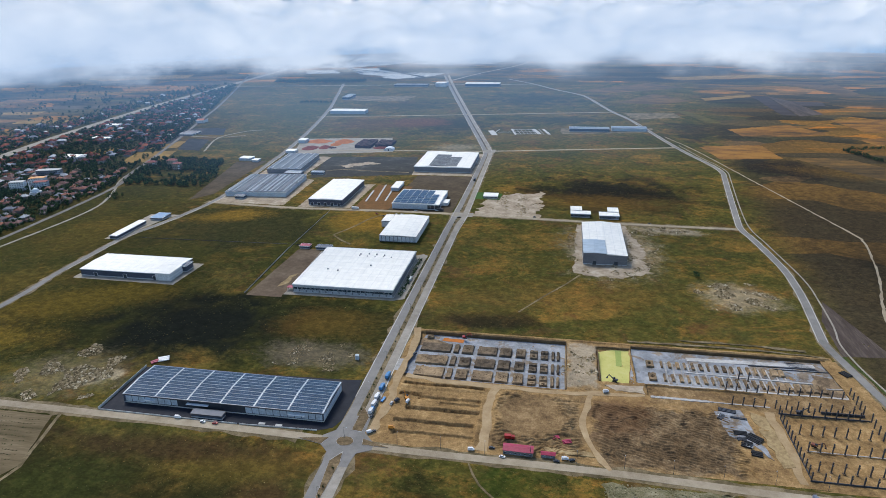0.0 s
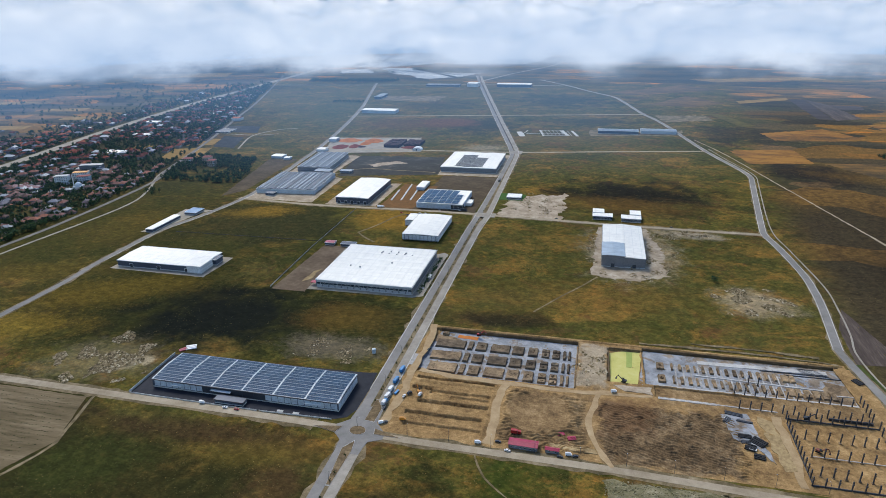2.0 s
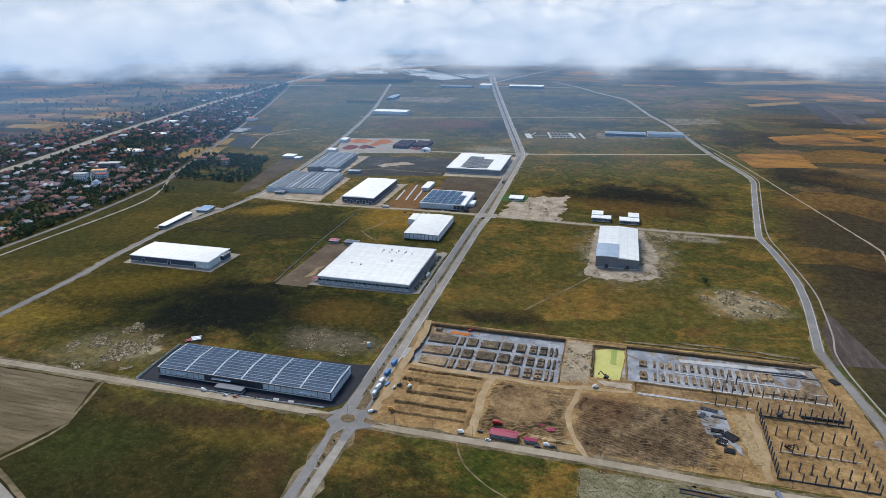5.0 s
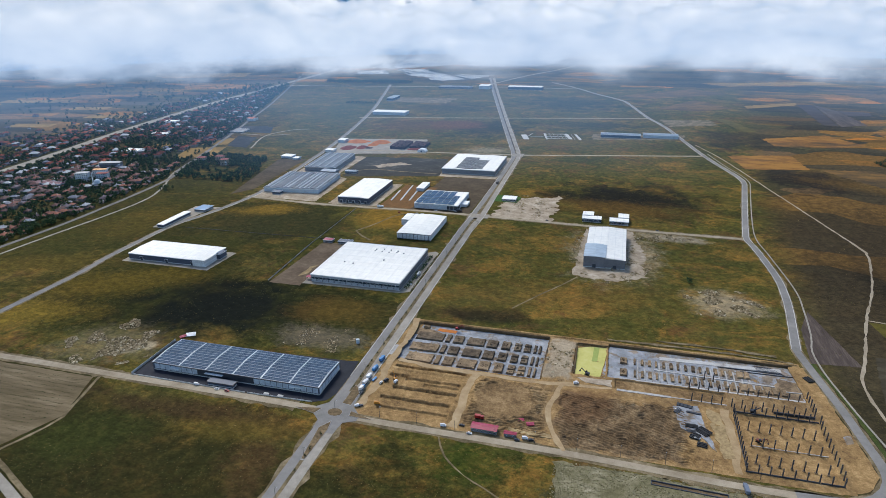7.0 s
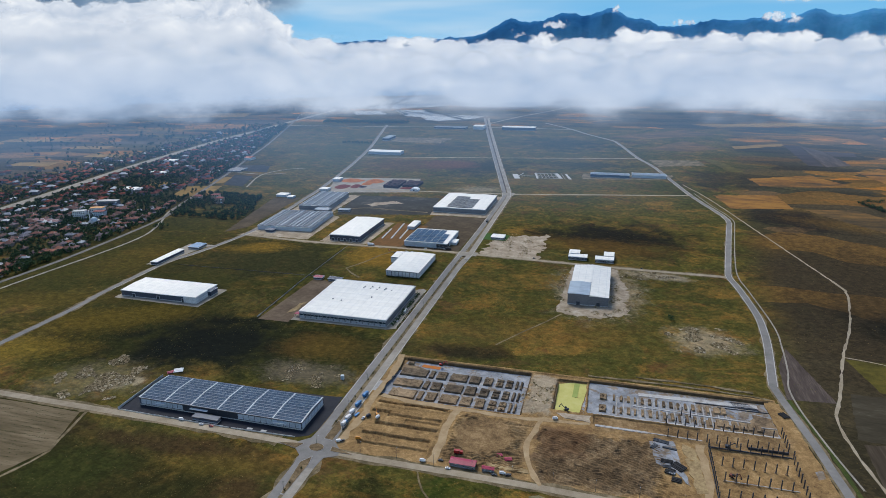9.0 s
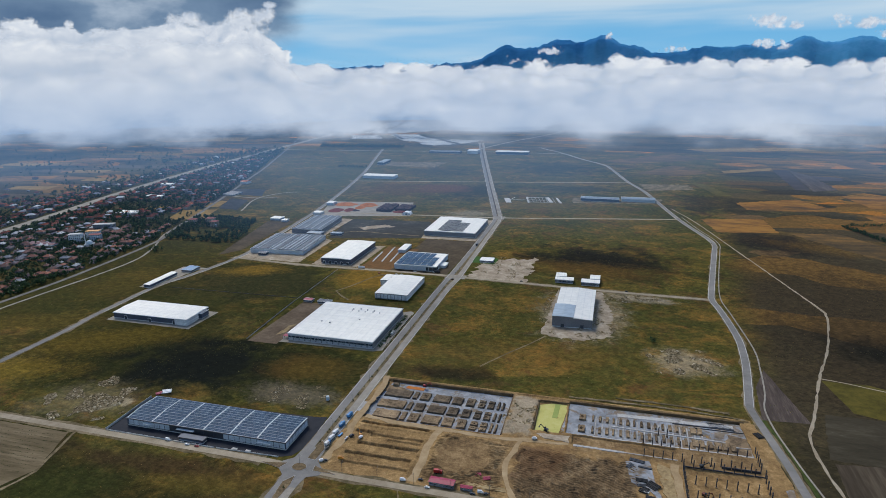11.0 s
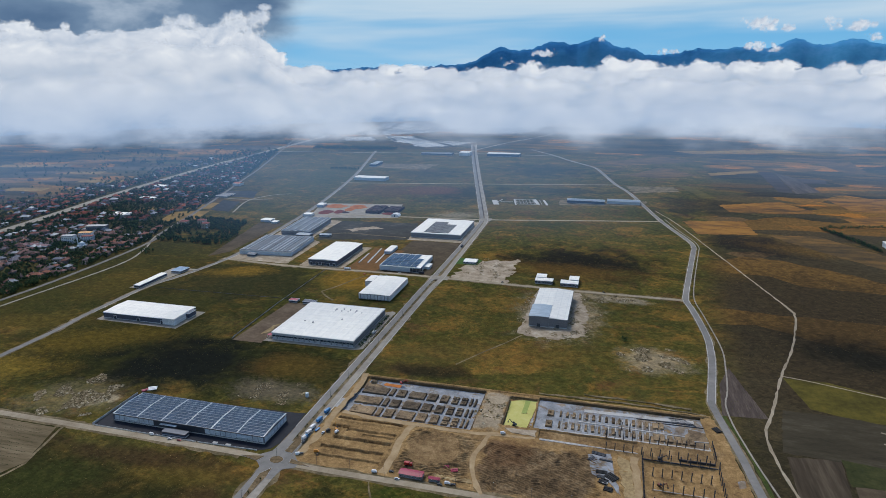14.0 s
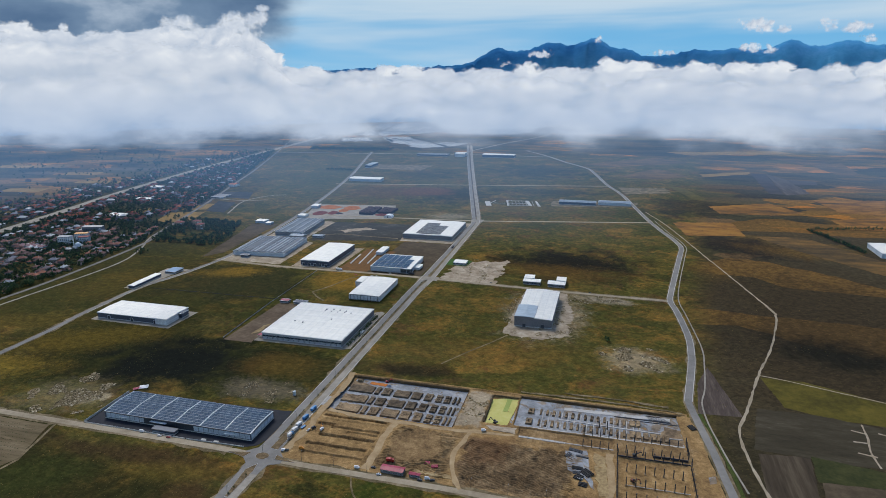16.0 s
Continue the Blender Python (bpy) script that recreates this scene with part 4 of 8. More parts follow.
ORANGE_FIELD = earthy("orange_stubble", [(0.38, (0.05, 0.034, 0.017)), (0.47, (0.15, 0.072, 0.018)), (0.55, (0.27, 0.125, 0.022)), (0.66, (0.30, 0.16, 0.035))], (60, 14, 2.0), (0.45, 0.35, 0.2), relief=0.1, stretch=(0.35, 1, 1), turn=-22)
FADED_ORANGE = earthy("faded_orange_stubble", [(0.38, (0.040, 0.030, 0.015)), (0.48, (0.085, 0.052, 0.018)), (0.56, (0.15, 0.082, 0.022)), (0.66, (0.21, 0.12, 0.032))], (60, 14, 2.0), (0.45, 0.35, 0.2), relief=0.1, stretch=(0.35, 1, 1), turn=-22)
PURPLE_FIELD = earthy("mauve_fallow", [(0.34, (0.026, 0.019, 0.018)), (0.5, (0.046, 0.035, 0.033)), (0.68, (0.09, 0.072, 0.064))], (60, 14, 2.0), relief=0.1, stretch=(0.2, 1, 1), turn=-15)
patch("field", [(452, -226), (494, -226), (562, -254), (640, -280), (625, -330), (545, -304), (500, -301), (463, -289)], 0.05, CROP, "olive-green crop field", "field", 1.0)
patch("field", [(436, -297), (492, -297), (544, -309), (640, -335), (630, -410), (520, -378), (470, -377), (420, -373)], 0.06, FALLOW, "grey-brown fallow field with pale streaks", "field", 1.5)
patch("field", [(422, -379), (464, -374), (457, -429), (470, -520), (424, -520), (418, -439)], 0.05, FURROWS, "ploughed brown field with furrows", "field", 1.0)
patch("field", [(469, -379), (515, -394), (600, -420), (580, -520), (474, -520), (461, -430)], 0.04, BROWN_PLOT, "dark brown tilled field", "field", 1.0)
for pts in ([(525, -305), (522, -330), (517, -352), (517, -377)], [(512, -318), (524, -322)], [(508, -338), (521, -338)], [(506, -356), (520, -360)], [(534, -318), (545, -322)]):
    ribbon("salt_streak", pts, 1.8, 0.12, PALE_GROUND, "pale streak of dug chalky soil", "soil", 0.8)
for k, (pts, m, lab) in enumerate((
    ([(510, 683), (657, 753), (709, 648), (641, 615), (525, 610)], ORANGE_FIELD, "orange stubble field"),
    ([(415, 494), (535, 522), (546, 406), (433, 386)], ORANGE_FIELD, "rust-orange stubble field"),
    ([(770, 817), (941, 853), (877, 665), (790, 673)], ORANGE_FIELD, "deep orange stubble field"),
    ([(745, 590), (874, 656), (1000, 690), (940, 540), (827, 519), (763, 510)], ORANGE_FIELD, "deep orange stubble field"),
    ([(563, 406), (650, 421), (744, 275), (715, 192), (629, 299), (588, 360)], FADED_ORANGE, "faded orange stubble field"),
    ([(545, 1172), (698, 1255), (696, 1211), (548, 1120)], STUBBLE, "pale yellow stubble field"),
    ([(697, 1227), (738, 1225), (718, 877), (684, 889)], PURPLE_FIELD, "mauve-grey fallow field"),
    ([(741, 1221), (776, 1126), (786, 904), (720, 870)], MAUVE_FURROWS, "mauve-brown furrowed field"),
    ([(776, 1126), (851, 1105), (840, 1048), (784, 1036)], PURPLE_FIELD, "mauve-grey fallow field"),
    ([(433, 943), (468, 921), (518, 776), (486, 751)], CROP, "olive-yellow crop field"),
    ([(297, 1070), (419, 1263), (508, 1116), (408, 1044)], FADED_ORANGE, "faded orange stubble field"),
    ([(920, 1434), (1036, 1523), (1010, 1254), (949, 1225)], FADED_ORANGE, "faded orange stubble field"),
    ([(186, 1307), (433, 1536), (536, 1416), (270, 1261)], FADED_ORANGE, "faded orange stubble field"),
    ([(842, 1585), (1001, 1584), (981, 1447), (901, 1461)], FADED_ORANGE, "faded orange stubble field"),
    ([(480, 1700), (900, 1820), (950, 1740), (560, 1620)], STUBBLE, "pale yellow stubble field"),
    ([(-1500, 1350), (-1150, 1400), (-1100, 1280), (-1400, 1230)], ORANGE_FIELD, "orange stubble field"),
    ([(-1900, 1700), (-1450, 1780), (-1400, 1640), (-1800, 1560)], STUBBLE, "pale yellow stubble field"))):
    patch("field", pts, 0.05 + 0.01 * k, m, lab + " on the plain", "field", 5.0)
ribbon("farm_track", [(452, -222), (475, -227), (525, -243), (562, -255), (640, -281)], 1.6, 0.1, DUSTY_ROAD, "thin pale track along a crop field", "track", 0.6)
ribbon("grass_strip", [(380, -322), (382, -333), (387, -355), (394, -397), (399, -444), (402, -480)], 3.6, 0.09, earthy("ditch_grass", [(0.34, (0.022, 0.034, 0.008)), (0.5, (0.045, 0.062, 0.014)), (0.66, (0.085, 0.095, 0.024))], (12, 3, 0.8), relief=0.2), "green grass along the ditch", "grass", 2.0)
patch("field", [(465, -372), (519, -382), (600, -402), (590, -430), (511, -407), (461, -409)], 0.09, earthy("green_strip", [(0.34, (0.018, 0.022, 0.007)), (0.5, (0.036, 0.040, 0.012)), (0.66, (0.06, 0.058, 0.02))], (14, 3, 0.8), relief=0.2), "dark green strip of field", "field", 1.5)
patch("field", [(176, -504), (225, -503), (300, -506), (345, -505), (350, -620), (190, -620), (180, -545)], 0.05, earthy("straw_field", [(0.36, (0.075, 0.070, 0.032)), (0.46, (0.14, 0.125, 0.065)), (0.56, (0.21, 0.185, 0.11)), (0.66, (0.31, 0.28, 0.19))], (14, 3, 0.9), relief=0.2), "pale field of dry cut crop", "field", 3.0)
ribbon("farm_track", [(90, -498), (100, -518), (118, -534), (144, -548), (190, -575)], 1.2, 0.07, DUST, "tan path through the rough grass", "track", 0.9)
patch("puddle", [(376, -426), (382, -423), (381.5, -432), (376.5, -435)], 0.12, BLINDING, "small pale puddle on bare soil", "puddle", 1.2)
ribbon("farm_track", [(108, -280), (132, -240), (153, -208), (168, -182)], 2.0, 0.06, DUST, "faint tan path across the meadow", "track", 1.0)
patch("membrane_strip", [(194.5, -337), (199.5, -337), (198.5, -362), (193.8, -362)], -1.45, earthy("green_membrane", [(0.3, (0.22, 0.27, 0.07)), (0.7, (0.33, 0.38, 0.12))], (9, 3, 1)), "green strip of the yellow membrane", "membrane", 0.4)
DARK_PLOT = earthy("slate_dark_plot", [(0.34, (0.012, 0.014, 0.018)), (0.5, (0.026, 0.029, 0.036)), (0.66, (0.06, 0.063, 0.07))], (24, 5, 1), relief=0.05)
patch("plot", [(-651, 360), (-692, 470), (-637, 464), (-599, 356)], 0.1, DARK_PLOT, "dark slate-grey covered plot", "plot", 1.5)
patch("plot", [(-693, 515), (-715, 592), (-666, 594), (-630, 514)], 0.1, DARK_PLOT, "dark slate-grey covered plot", "plot", 1.5)
ribbon("farm_track", [(-585, 350), (-625, 480), (-600, 560), (-560, 585)], 4.0, 0.08, GRAVEL, "pale track round the dark plots", "track", 1.0)
ribbon("farm_track", [(-700, 495), (-625, 492), (-575, 515)], 4.0, 0.09, GRAVEL, "pale track between the dark plots", "track", 1.0)
patch("yard", [(142, 610), (150, 600), (340, 632), (345, 690), (140, 665)], 0.05, DUST, "pale yard round the long sheds", "yard", 9.0)
patch("yard", [(300, 890), (425, 905), (435, 835), (320, 795)], 0.07, DUST, "pale dug-over plot beside the outer road", "yard", 10.0)

# ---- halls ----
def gable(bm, x0, x1, y0, y1, z, rise, along, over=0.5, thick=0.35):
    """A low gabled roof slab; along: the ridge's axis."""
    x0, x1, y0, y1 = x0 - over, x1 + over, y0 - over, y1 + over
    if along == "x":
        prof = [(y0, z), (y1, z), (y1, z + thick), ((y0 + y1) / 2, z + thick + rise), (y0, z + thick)]
        a = [[bm.verts.new((x, p, q)) for p, q in prof] for x in (x0, x1)]
    else:
        prof = [(x0, z), (x1, z), (x1, z + thick), ((x0 + x1) / 2, z + thick + rise), (x0, z + thick)]
        a = [[bm.verts.new((p, y, q)) for p, q in prof] for y in (y0, y1)]
    n = len(prof)
    bm.faces.new(a[0])
    bm.faces.new(a[1][::-1])
    for k in range(n):
        bm.faces.new((a[0][k], a[1][k], a[1][(k + 1) % n], a[0][(k + 1) % n]))
    bmesh.ops.recalc_face_normals(bm, faces=bm.faces[:])
    return bm


def hall(x0, x1, y0, y1, h, label, wall, roof, along="x", rise=1.6, spans=1, plinth=None, bays=8.0, trim=None, group="", doors=0, windows=0, gap=0.0):
    """A steel-framed hall: walls on a plinth, pilasters, roof spans, gutter trims, doors and window bands."""
    cx, cy = (x0 + x1) / 2, (y0 + y1) / 2
    w, d = (x1 - x0) / 2, (y1 - y0) / 2
    root = thing("warehouse", cx, cy, 0.1, 0, label, "warehouse", group)
    part("wall", boxes((-w, w, -d, d, 0, h)), wall, root)
    part("plinth", boxes((-w - 0.12, w + 0.12, -d - 0.12, d + 0.12, 0, 0.9)), plinth or CONCRETE, root, "low concrete plinth")
    for k in range(spans):
        if along == "x":
            e = 2 * d / spans
            q = (-w, w, -d + k * e, -d + (k + 1) * e)
        else:
            e = 2 * w / spans
            q = (-w + k * e, -w + (k + 1) * e, -d, d)
        part("roof", gable(bmesh.new(), *q, h, rise, along, 0.5 if spans == 1 else 0.0), roof, root)
    t = trim or TRIM
    for q in ((-w - 0.62, w + 0.62, -d - 0.72, -d - 0.5, h - 0.25, h + 0.5), (-w - 0.62, w + 0.62, d + 0.5, d + 0.72, h - 0.25, h + 0.5), (-w - 0.72, -w - 0.5, -d - 0.5, d + 0.5, h - 0.25, h + 0.45), (w + 0.5, w + 0.72, -d - 0.5, d + 0.5, h - 0.25, h + 0.45)):
        part("gutter", boxes(q), t, root)
    # pilasters
    pil = {}
    for side, length in (("f", w), ("s", d)):
        n = max(2, int(2 * length / bays))
        for k in range(n + 1):
            u = -length + 2 * length * k / n
            for s in (-1, 1):
                q = (u - 0.18, u + 0.18, s * d - 0.16, s * d + 0.16, 0.9, h - 0.3) if side == "f" else (s * w - 0.16, s * w + 0.16, u - 0.18, u + 0.18, 0.9, h - 0.3)
                part("pilaster", boxes(q), wall, root)
    for k in range(doors):
        u = -w + 2 * w * (k + 0.5) / doors
        dr = part("door", boxes((u - 2.0, u + 2.0, -d - 0.22, -d - 0.02, 0.02, 4.4)), TRIM_DARK, root, "dark roller door")
        part("door_frame", boxes((u - 2.3, u - 2.0, -d - 0.3, -d - 0.02, 0, 4.7), (u + 2.0, u + 2.3, -d - 0.3, -d - 0.02, 0, 4.7), (u - 2.0, u + 2.0, -d - 0.3, -d - 0.02, 4.4, 4.7)), t, dr)
    for k in range(windows):
        u = -w + 2 * w * (k + 0.5) / windows
        ww = 2 * w / windows * 0.42
        wn = part("window", boxes((u - ww, u + ww, -d - 0.1, -d - 0.01, h * 0.42, h * 0.68)), GLASS, root)
        part("frame", boxes((u - ww - 0.15, u + ww + 0.15, -d - 0.2, -d - 0.05, h * 0.42 - 0.2, h * 0.42), (u - ww - 0.15, u + ww + 0.15, -d - 0.2, -d - 0.05, h * 0.68, h * 0.68 + 0.2), (u - 0.1, u + 0.1, -d - 0.2, -d - 0.05, h * 0.42, h * 0.68)), t, wn)
    return root, w, d


# long hall with photovoltaic roof
ROOF_RAIL = painted("roof_rail", (0.30, 0.37, 0.44), 0.5)
solar_hall, SW, SD = hall(-178.5, -18.5, -473, -433, 7.2, "long dark hall with a roof full of solar panels", WALL_DARK, BLUE_ROOF, "x", 1.3, 1, bays=10, trim=TRIM_DARK)
for k in range(29):
    u = -SW + 4.2 + k * 5.45
    if 30 > abs(u + 8) and u > -34:
        continue
    part("cladding_panel", softened(boxes((u - 2.45, u + 2.45, -SD - 0.3, -SD - 0.05, 1.6, 6.3)), 0.04), WALL_PALE, solar_hall, "pale blue-grey cladding panel")
for k in range(7):
    u = -SD + 3.2 + k * 5.6
    part("cladding_panel", softened(boxes((SW + 0.05, SW + 0.3, u - 2.5, u + 2.5, 1.4, 6.3)), 0.04), WALL_PALE, solar_hall, "pale blue-grey cladding panel")
for u, wd in ((-57, 5.5), (-18, 11), (60, 8)):
    part("canopy", boxes((u - wd * 0.8, u + wd * 0.8, -SD - 2.6, -SD, 4.9, 5.2)), PALE_STRIP, solar_hall, "white entrance canopy")
part("front_panel", boxes((-42, 22, -SD - 0.16, -SD - 0.02, 0.9, 6.6)), TRIM_DARK, solar_hall, "dark panel across the entrance front")
for k in range(7):
    u = -SW + 0.2 + k * (2 * SW - 0.4) / 6
    slope = 1.3 / SD
    bm = bmesh.new()
    for s in (-1, 1):
        box(bm, u - 0.4, u + 0.4, min(0, s * SD), max(0, s * SD), 7.45, 7.75)
    for v in bm.verts:
        v.co.z += (SD - abs(v.co.y)) * slope
    part("walkway", bm, PALE_STRIP, solar_hall, "pale roof walkway")
for r in range(1, 10):
    y = -SD + r * 2 * SD / 10
    part("walkway", boxes((-SW, SW, y - 0.17, y + 0.17, 7.7 + (SD - abs(y)) * 1.3 / SD - 0.1, 7.8 + (SD - abs(y)) * 1.3 / SD)), ROOF_RAIL, solar_hall, "pale blue-grey cable rail")
PANEL_ROW = None
for k in range(6):
    u0 = -SW + 0.2 + k * (2 * SW - 0.4) / 6 + 0.9
    wd = (2 * SW - 0.4) / 6 - 1.8
    for r in range(20):
        yc = -SD + (r // 2) * 2 * SD / 10 + 0.2 + (r % 2 + 0.5) * 1.8
        if PANEL_ROW is None:
            PANEL_ROW = part("solar_panel", boxes((0, wd, -0.72, 0.72, 0, 0.09)), SOLAR, solar_hall)
            ob = PANEL_ROW
        else:
            ob = new("solar_panel", PANEL_ROW.data)
            ob.parent = solar_hall
        tilt = math.degrees(math.atan(1.3 / SD)) * (-1 if yc > 0 else 1)
        ob.matrix_basis = pose(u0, yc, 7.66 + (SD - abs(yc)) * 1.3 / SD, tilt, 0, 0)

BAND_GREY = corrugated("pale_grey_band", (0.40, 0.43, 0.46), 0.6, "x", 0.5)
VENT_GREY = painted("vent_grey", (0.30, 0.31, 0.32), 0.5)
SKYLIGHT = painted("weathered_skylight", (0.20, 0.26, 0.32), 0.5)
big, BW, BD = hall(-128, -20, -268, -161, 8.7, "very large white-roofed warehouse with grey walls", WALL_GREY, WHITE_ROOF, "x", 0.9, 6, bays=9, trim=TRIM, windows=11)
part("wall_band", boxes((-BW, BW, -BD - 0.3, -BD - 0.2, 6.4, 8.3)), BAND_GREY, big, "pale grey cladding band")
for k in range(15):
    u = -BW + 3.6 + k * 7.2
    part("cladding_panel", softened(boxes((u - 2.9, u + 2.9, -BD - 0.34, -BD - 0.22, 0.9, 3.2)), 0.03), BAND_GREY, big, "pale grey cladding panel")
for k in range(9):
    part("roof_vent", softened(boxes((-8 + 9.5 * (k % 5), -6.6 + 9.5 * (k % 5), 30 + 7 * (k // 5) - 1.1 * (k % 3), 31.4 + 7 * (k // 5) - 1.1 * (k % 3), 9.0, 10.6)), 0.1), VENT_GREY, big, "grey roof vent")
for u, v in ((-30, -12), (-18, -14), (14, 4)):
    part("roof_vent", softened(boxes((u - 0.8, u + 0.8, v - 0.8, v + 0.8, 9.0, 10.6)), 0.1), VENT_GREY, big, "grey roof vent")
part("porch", boxes((-BW - 8, -BW, -BD + 2, -BD + 8, 3.4, 3.8)), RED_ROOF, big, "dark red entrance porch")
part("porch_post", boxes((-BW - 7.8, -BW - 7.5, -BD + 2.1, -BD + 2.4, 0, 3.4)), TRIM, big)
part("porch_post", boxes((-BW - 7.8, -BW - 7.5, -BD + 7.6, -BD + 7.9, 0, 3.4)), TRIM, big)
rw, RW, RD = hall(172.8, 220, -149.5, -38, 11.5, "tall grey hall with a white sheet roof", WALL_GREY, WHITE_ROOF_Y, "y", 2.0, 1, bays=9, trim=WALL_GREY, doors=2)
hall(172.0, 197, -150.5, -108, 13.6, "taller grey front block of the hall", WALL_GREY, corrugated("pale_grey_roof_sheet", (0.36, 0.44, 0.51), 1.0, "y", 0.5, wear=0.15), "y", 1.0, 1, bays=9, trim=WALL_GREY, doors=1)
hall(159.5, 174, 30, 46, 6.0, "white rear wing of the office", WALL_WHITE, WHITE_ROOF, "x", 0.5, 1)
hall(210, 223.5, 28, 46, 6.0, "white rear wing of the office", WALL_WHITE, WHITE_ROOF, "x", 0.5, 1)
lw, LW, LD = hall(-385, -275, -260.5, -215, 7.6, "low white-roofed hall with dark walls", WALL_DARK, WHITE_ROOF, "x", 1.0, 1, bays=7, doors=3)
hall(-291, -273.5, -262, -238, 8.6, "white stepped end block of the low hall", WALL_WHITE, WHITE_ROOF, "x", 0.3, 1)
hall(-284, -270, -236, -222, 7.0, "dark end wing of the low hall", WALL_DARK, DARK_STRIP, "x", 0.3, 1)
wm, WW, WD = hall(-78, -31, -112, -30, 8.2, "white hall with panelled walls", WALL_WHITE, WHITE_ROOF_Y, "y", 1.2, 1, bays=6.5, trim=WALL_GREY)
part("sill_band", boxes((-WW - 0.08, WW + 0.08, -WD - 0.12, -WD - 0.01, 0.0, 1.1)), WALL_DARK, wm, "dark base band")
for k in range(9):
    u = -WW + 2.6 + k * 5.22
    part("joint", boxes((u - 0.35, u + 0.35, -WD - 0.2, -WD - 0.03, 1.1, 7.6)), WALL_GREY, wm, "grey joint between white panels")
hall(-90.5, -78.2, -57, -30, 7.9, "white side wing of the panelled hall", WALL_WHITE, WHITE_ROOF_Y, "y", 0.7, 1, bays=6.5, trim=WALL_GREY)
mid, _, _ = hall(-226, -174, 24, 136, 9.4, "white-roofed hall with dark walls", WALL_DARK, WHITE_ROOF_Y, "y", 1.2, 1, bays=8, doors=5)
sm, MW, MD = hall(-97, -27.5, 23, 95, 8.0, "hall with solar panels on its roof", WALL_PALE, WHITE_ROOF, "x", 0.8, 1, bays=6)
for i in range(6):
    for j in range(9):
        if i == 5 and j > 5:
            continue
        ob = part("solar_panel", boxes((-4.75, 4.75, -3.25, 3.25, 0, 0.12)), SOLAR_PALE, sm)
        yy = -MD + 4.6 + j * 7.5
        ob.matrix_basis = pose(-MW + 5.8 + i * 10.4, yy, 8.9 + 0.8 * (1 - abs(yy) / MD), 0, 0, 0)
part("glazed_corner", boxes((MW - 17, MW + 0.15, -MD - 0.15, -MD + 12, 1.0, 6.8)), GLASS, sm, "dark glazed corner")
hall(-27, -18.5, 44, 62, 4.2, "small white annex of the solar-roofed hall", WALL_WHITE, WHITE_ROOF, "x", 0.3, 1)
hol, HW, HD = hall(-112, -12, 236, 356, 9.0, "white hall with an open, unfinished roof bay", WALL_GREY, WHITE_ROOF_Y, "y", 1.0, 2, bays=8)
# closed blocks on the roof; the open bay's inner shade is their dark colour
BAY_SHADE = painted("bay_shade", (0.10, 0.105, 0.11), 0.8, wear=0.25)
for x0, x1, y1 in ((-25, 2.5, 28), (3.5, 25, 46)):
    part("bay_block", boxes((x0, x1, -HD + 5, HD - y1, 9.6, 10.55)), BAY_SHADE, hol, "dark block standing in for a shaded open bay")
for k in range(14):
    part("beam", boxes((-25, 25 if k < 12 else 3, -HD + 7 + k * 5.9, -HD + 7.6 + k * 5.9, 10.5, 10.9)), CONCRETE, hol)
f1, FW, FD = hall(-380, -282, 55, 162, 7.2, "long factory with a striped blue-grey roof", WALL_PALE, FACTORY_ROOF, "y", 0.9, 6, bays=8)
for k in range(13):
    u, wd = -44.5 + 7.4 * k, (1.3, 0.8, 1.7)[k % 3]
    part("skylight", boxes((u - wd, u + wd, -FD + 2, FD - 2, 7.6, 8.6)), DARK_STRIP if k in (2, 3, 6, 11) else SKYLIGHT, f1, "long roof strip")
f2, GW, GD = hall(-375, -315, 194, 312, 9.0, "factory with a blue-grey sheet roof", WALL_GREY, FACTORY_ROOF, "y", 1.0, 4, bays=8)
for u in (-22, -6, 9, 23):
    part("skylight", boxes((u - 1.0, u + 1.0, -GD + 2, GD - 2, 9.4, 10.5)), SKYLIGHT, f2, "pale roof light")
hall(-330, -302, 176, 192, 7.0, "grey sheet-clad annex of the factory", WALL_GREY, BLUE_ROOF, "x", 0.8, 1)
hall(-290, -268, 196, 206, 4.0, "small grey shed in the factory yard", WALL_GREY, BLUE_ROOF, "x", 0.5, 1)
f1.rotation_euler.z, f2.rotation_euler.z = radians(4.5), radians(4.5)
hall(-354, -340, 40, 50, 4.5, "small dark gatehouse of the factory", WALL_DARK, DARK_STRIP, "x", 0.4, 1)
hall(-480, -383, 822, 858, 8.0, "far shed with white roof beside a pale yard", WALL_PALE, WHITE_ROOF, "x", 1.2, 1)
hall(-533, -512, 1080, 1150, 8.0, "far low shed with a dark roof", WALL_DARK, BLUE_ROOF, "y", 1.0, 1)
hall(160, 248, 628, 650, 7.0, "long dark shed by the outer road", WALL_DARK, BLUE_ROOF, "x", 0.8, 1)
hall(254, 330, 640, 664, 7.0, "long pale shed by the outer road", WALL_PALE, BLUE_ROOF, "x", 0.8, 1)
hall(-195, -75, 1412, 1450, 10.0, "far warehouse with a white roof", WALL_DARK, WHITE_ROOF, "x", 1.2, 1)
hall(-300, -262, 1405, 1450, 12.0, "far block with white walls and roof", WALL_WHITE, WHITE_ROOF, "x", 1.2, 1)
hall(-450, -330, 1405, 1440, 6.0, "far low shed with a dark roof", WALL_DARK, DARK_STRIP, "x", 1.2, 1)
hall(159.5, 185.5, 16, 29.5, 5.0, "small office with a white roof", WALL_DARK, WHITE_ROOF, "x", 0.5, 1, windows=4)
hall(198, 223.5, 12, 27.5, 5.0, "small office with a pale roof", WALL_DARK, WHITE_ROOF, "x", 0.5, 1, windows=4)
hall(29, 50, 89, 107, 3.5, "small white pavilion on a green lawn", WALL_DARK, WHITE_ROOF, "x", 0.4, 1, windows=3)
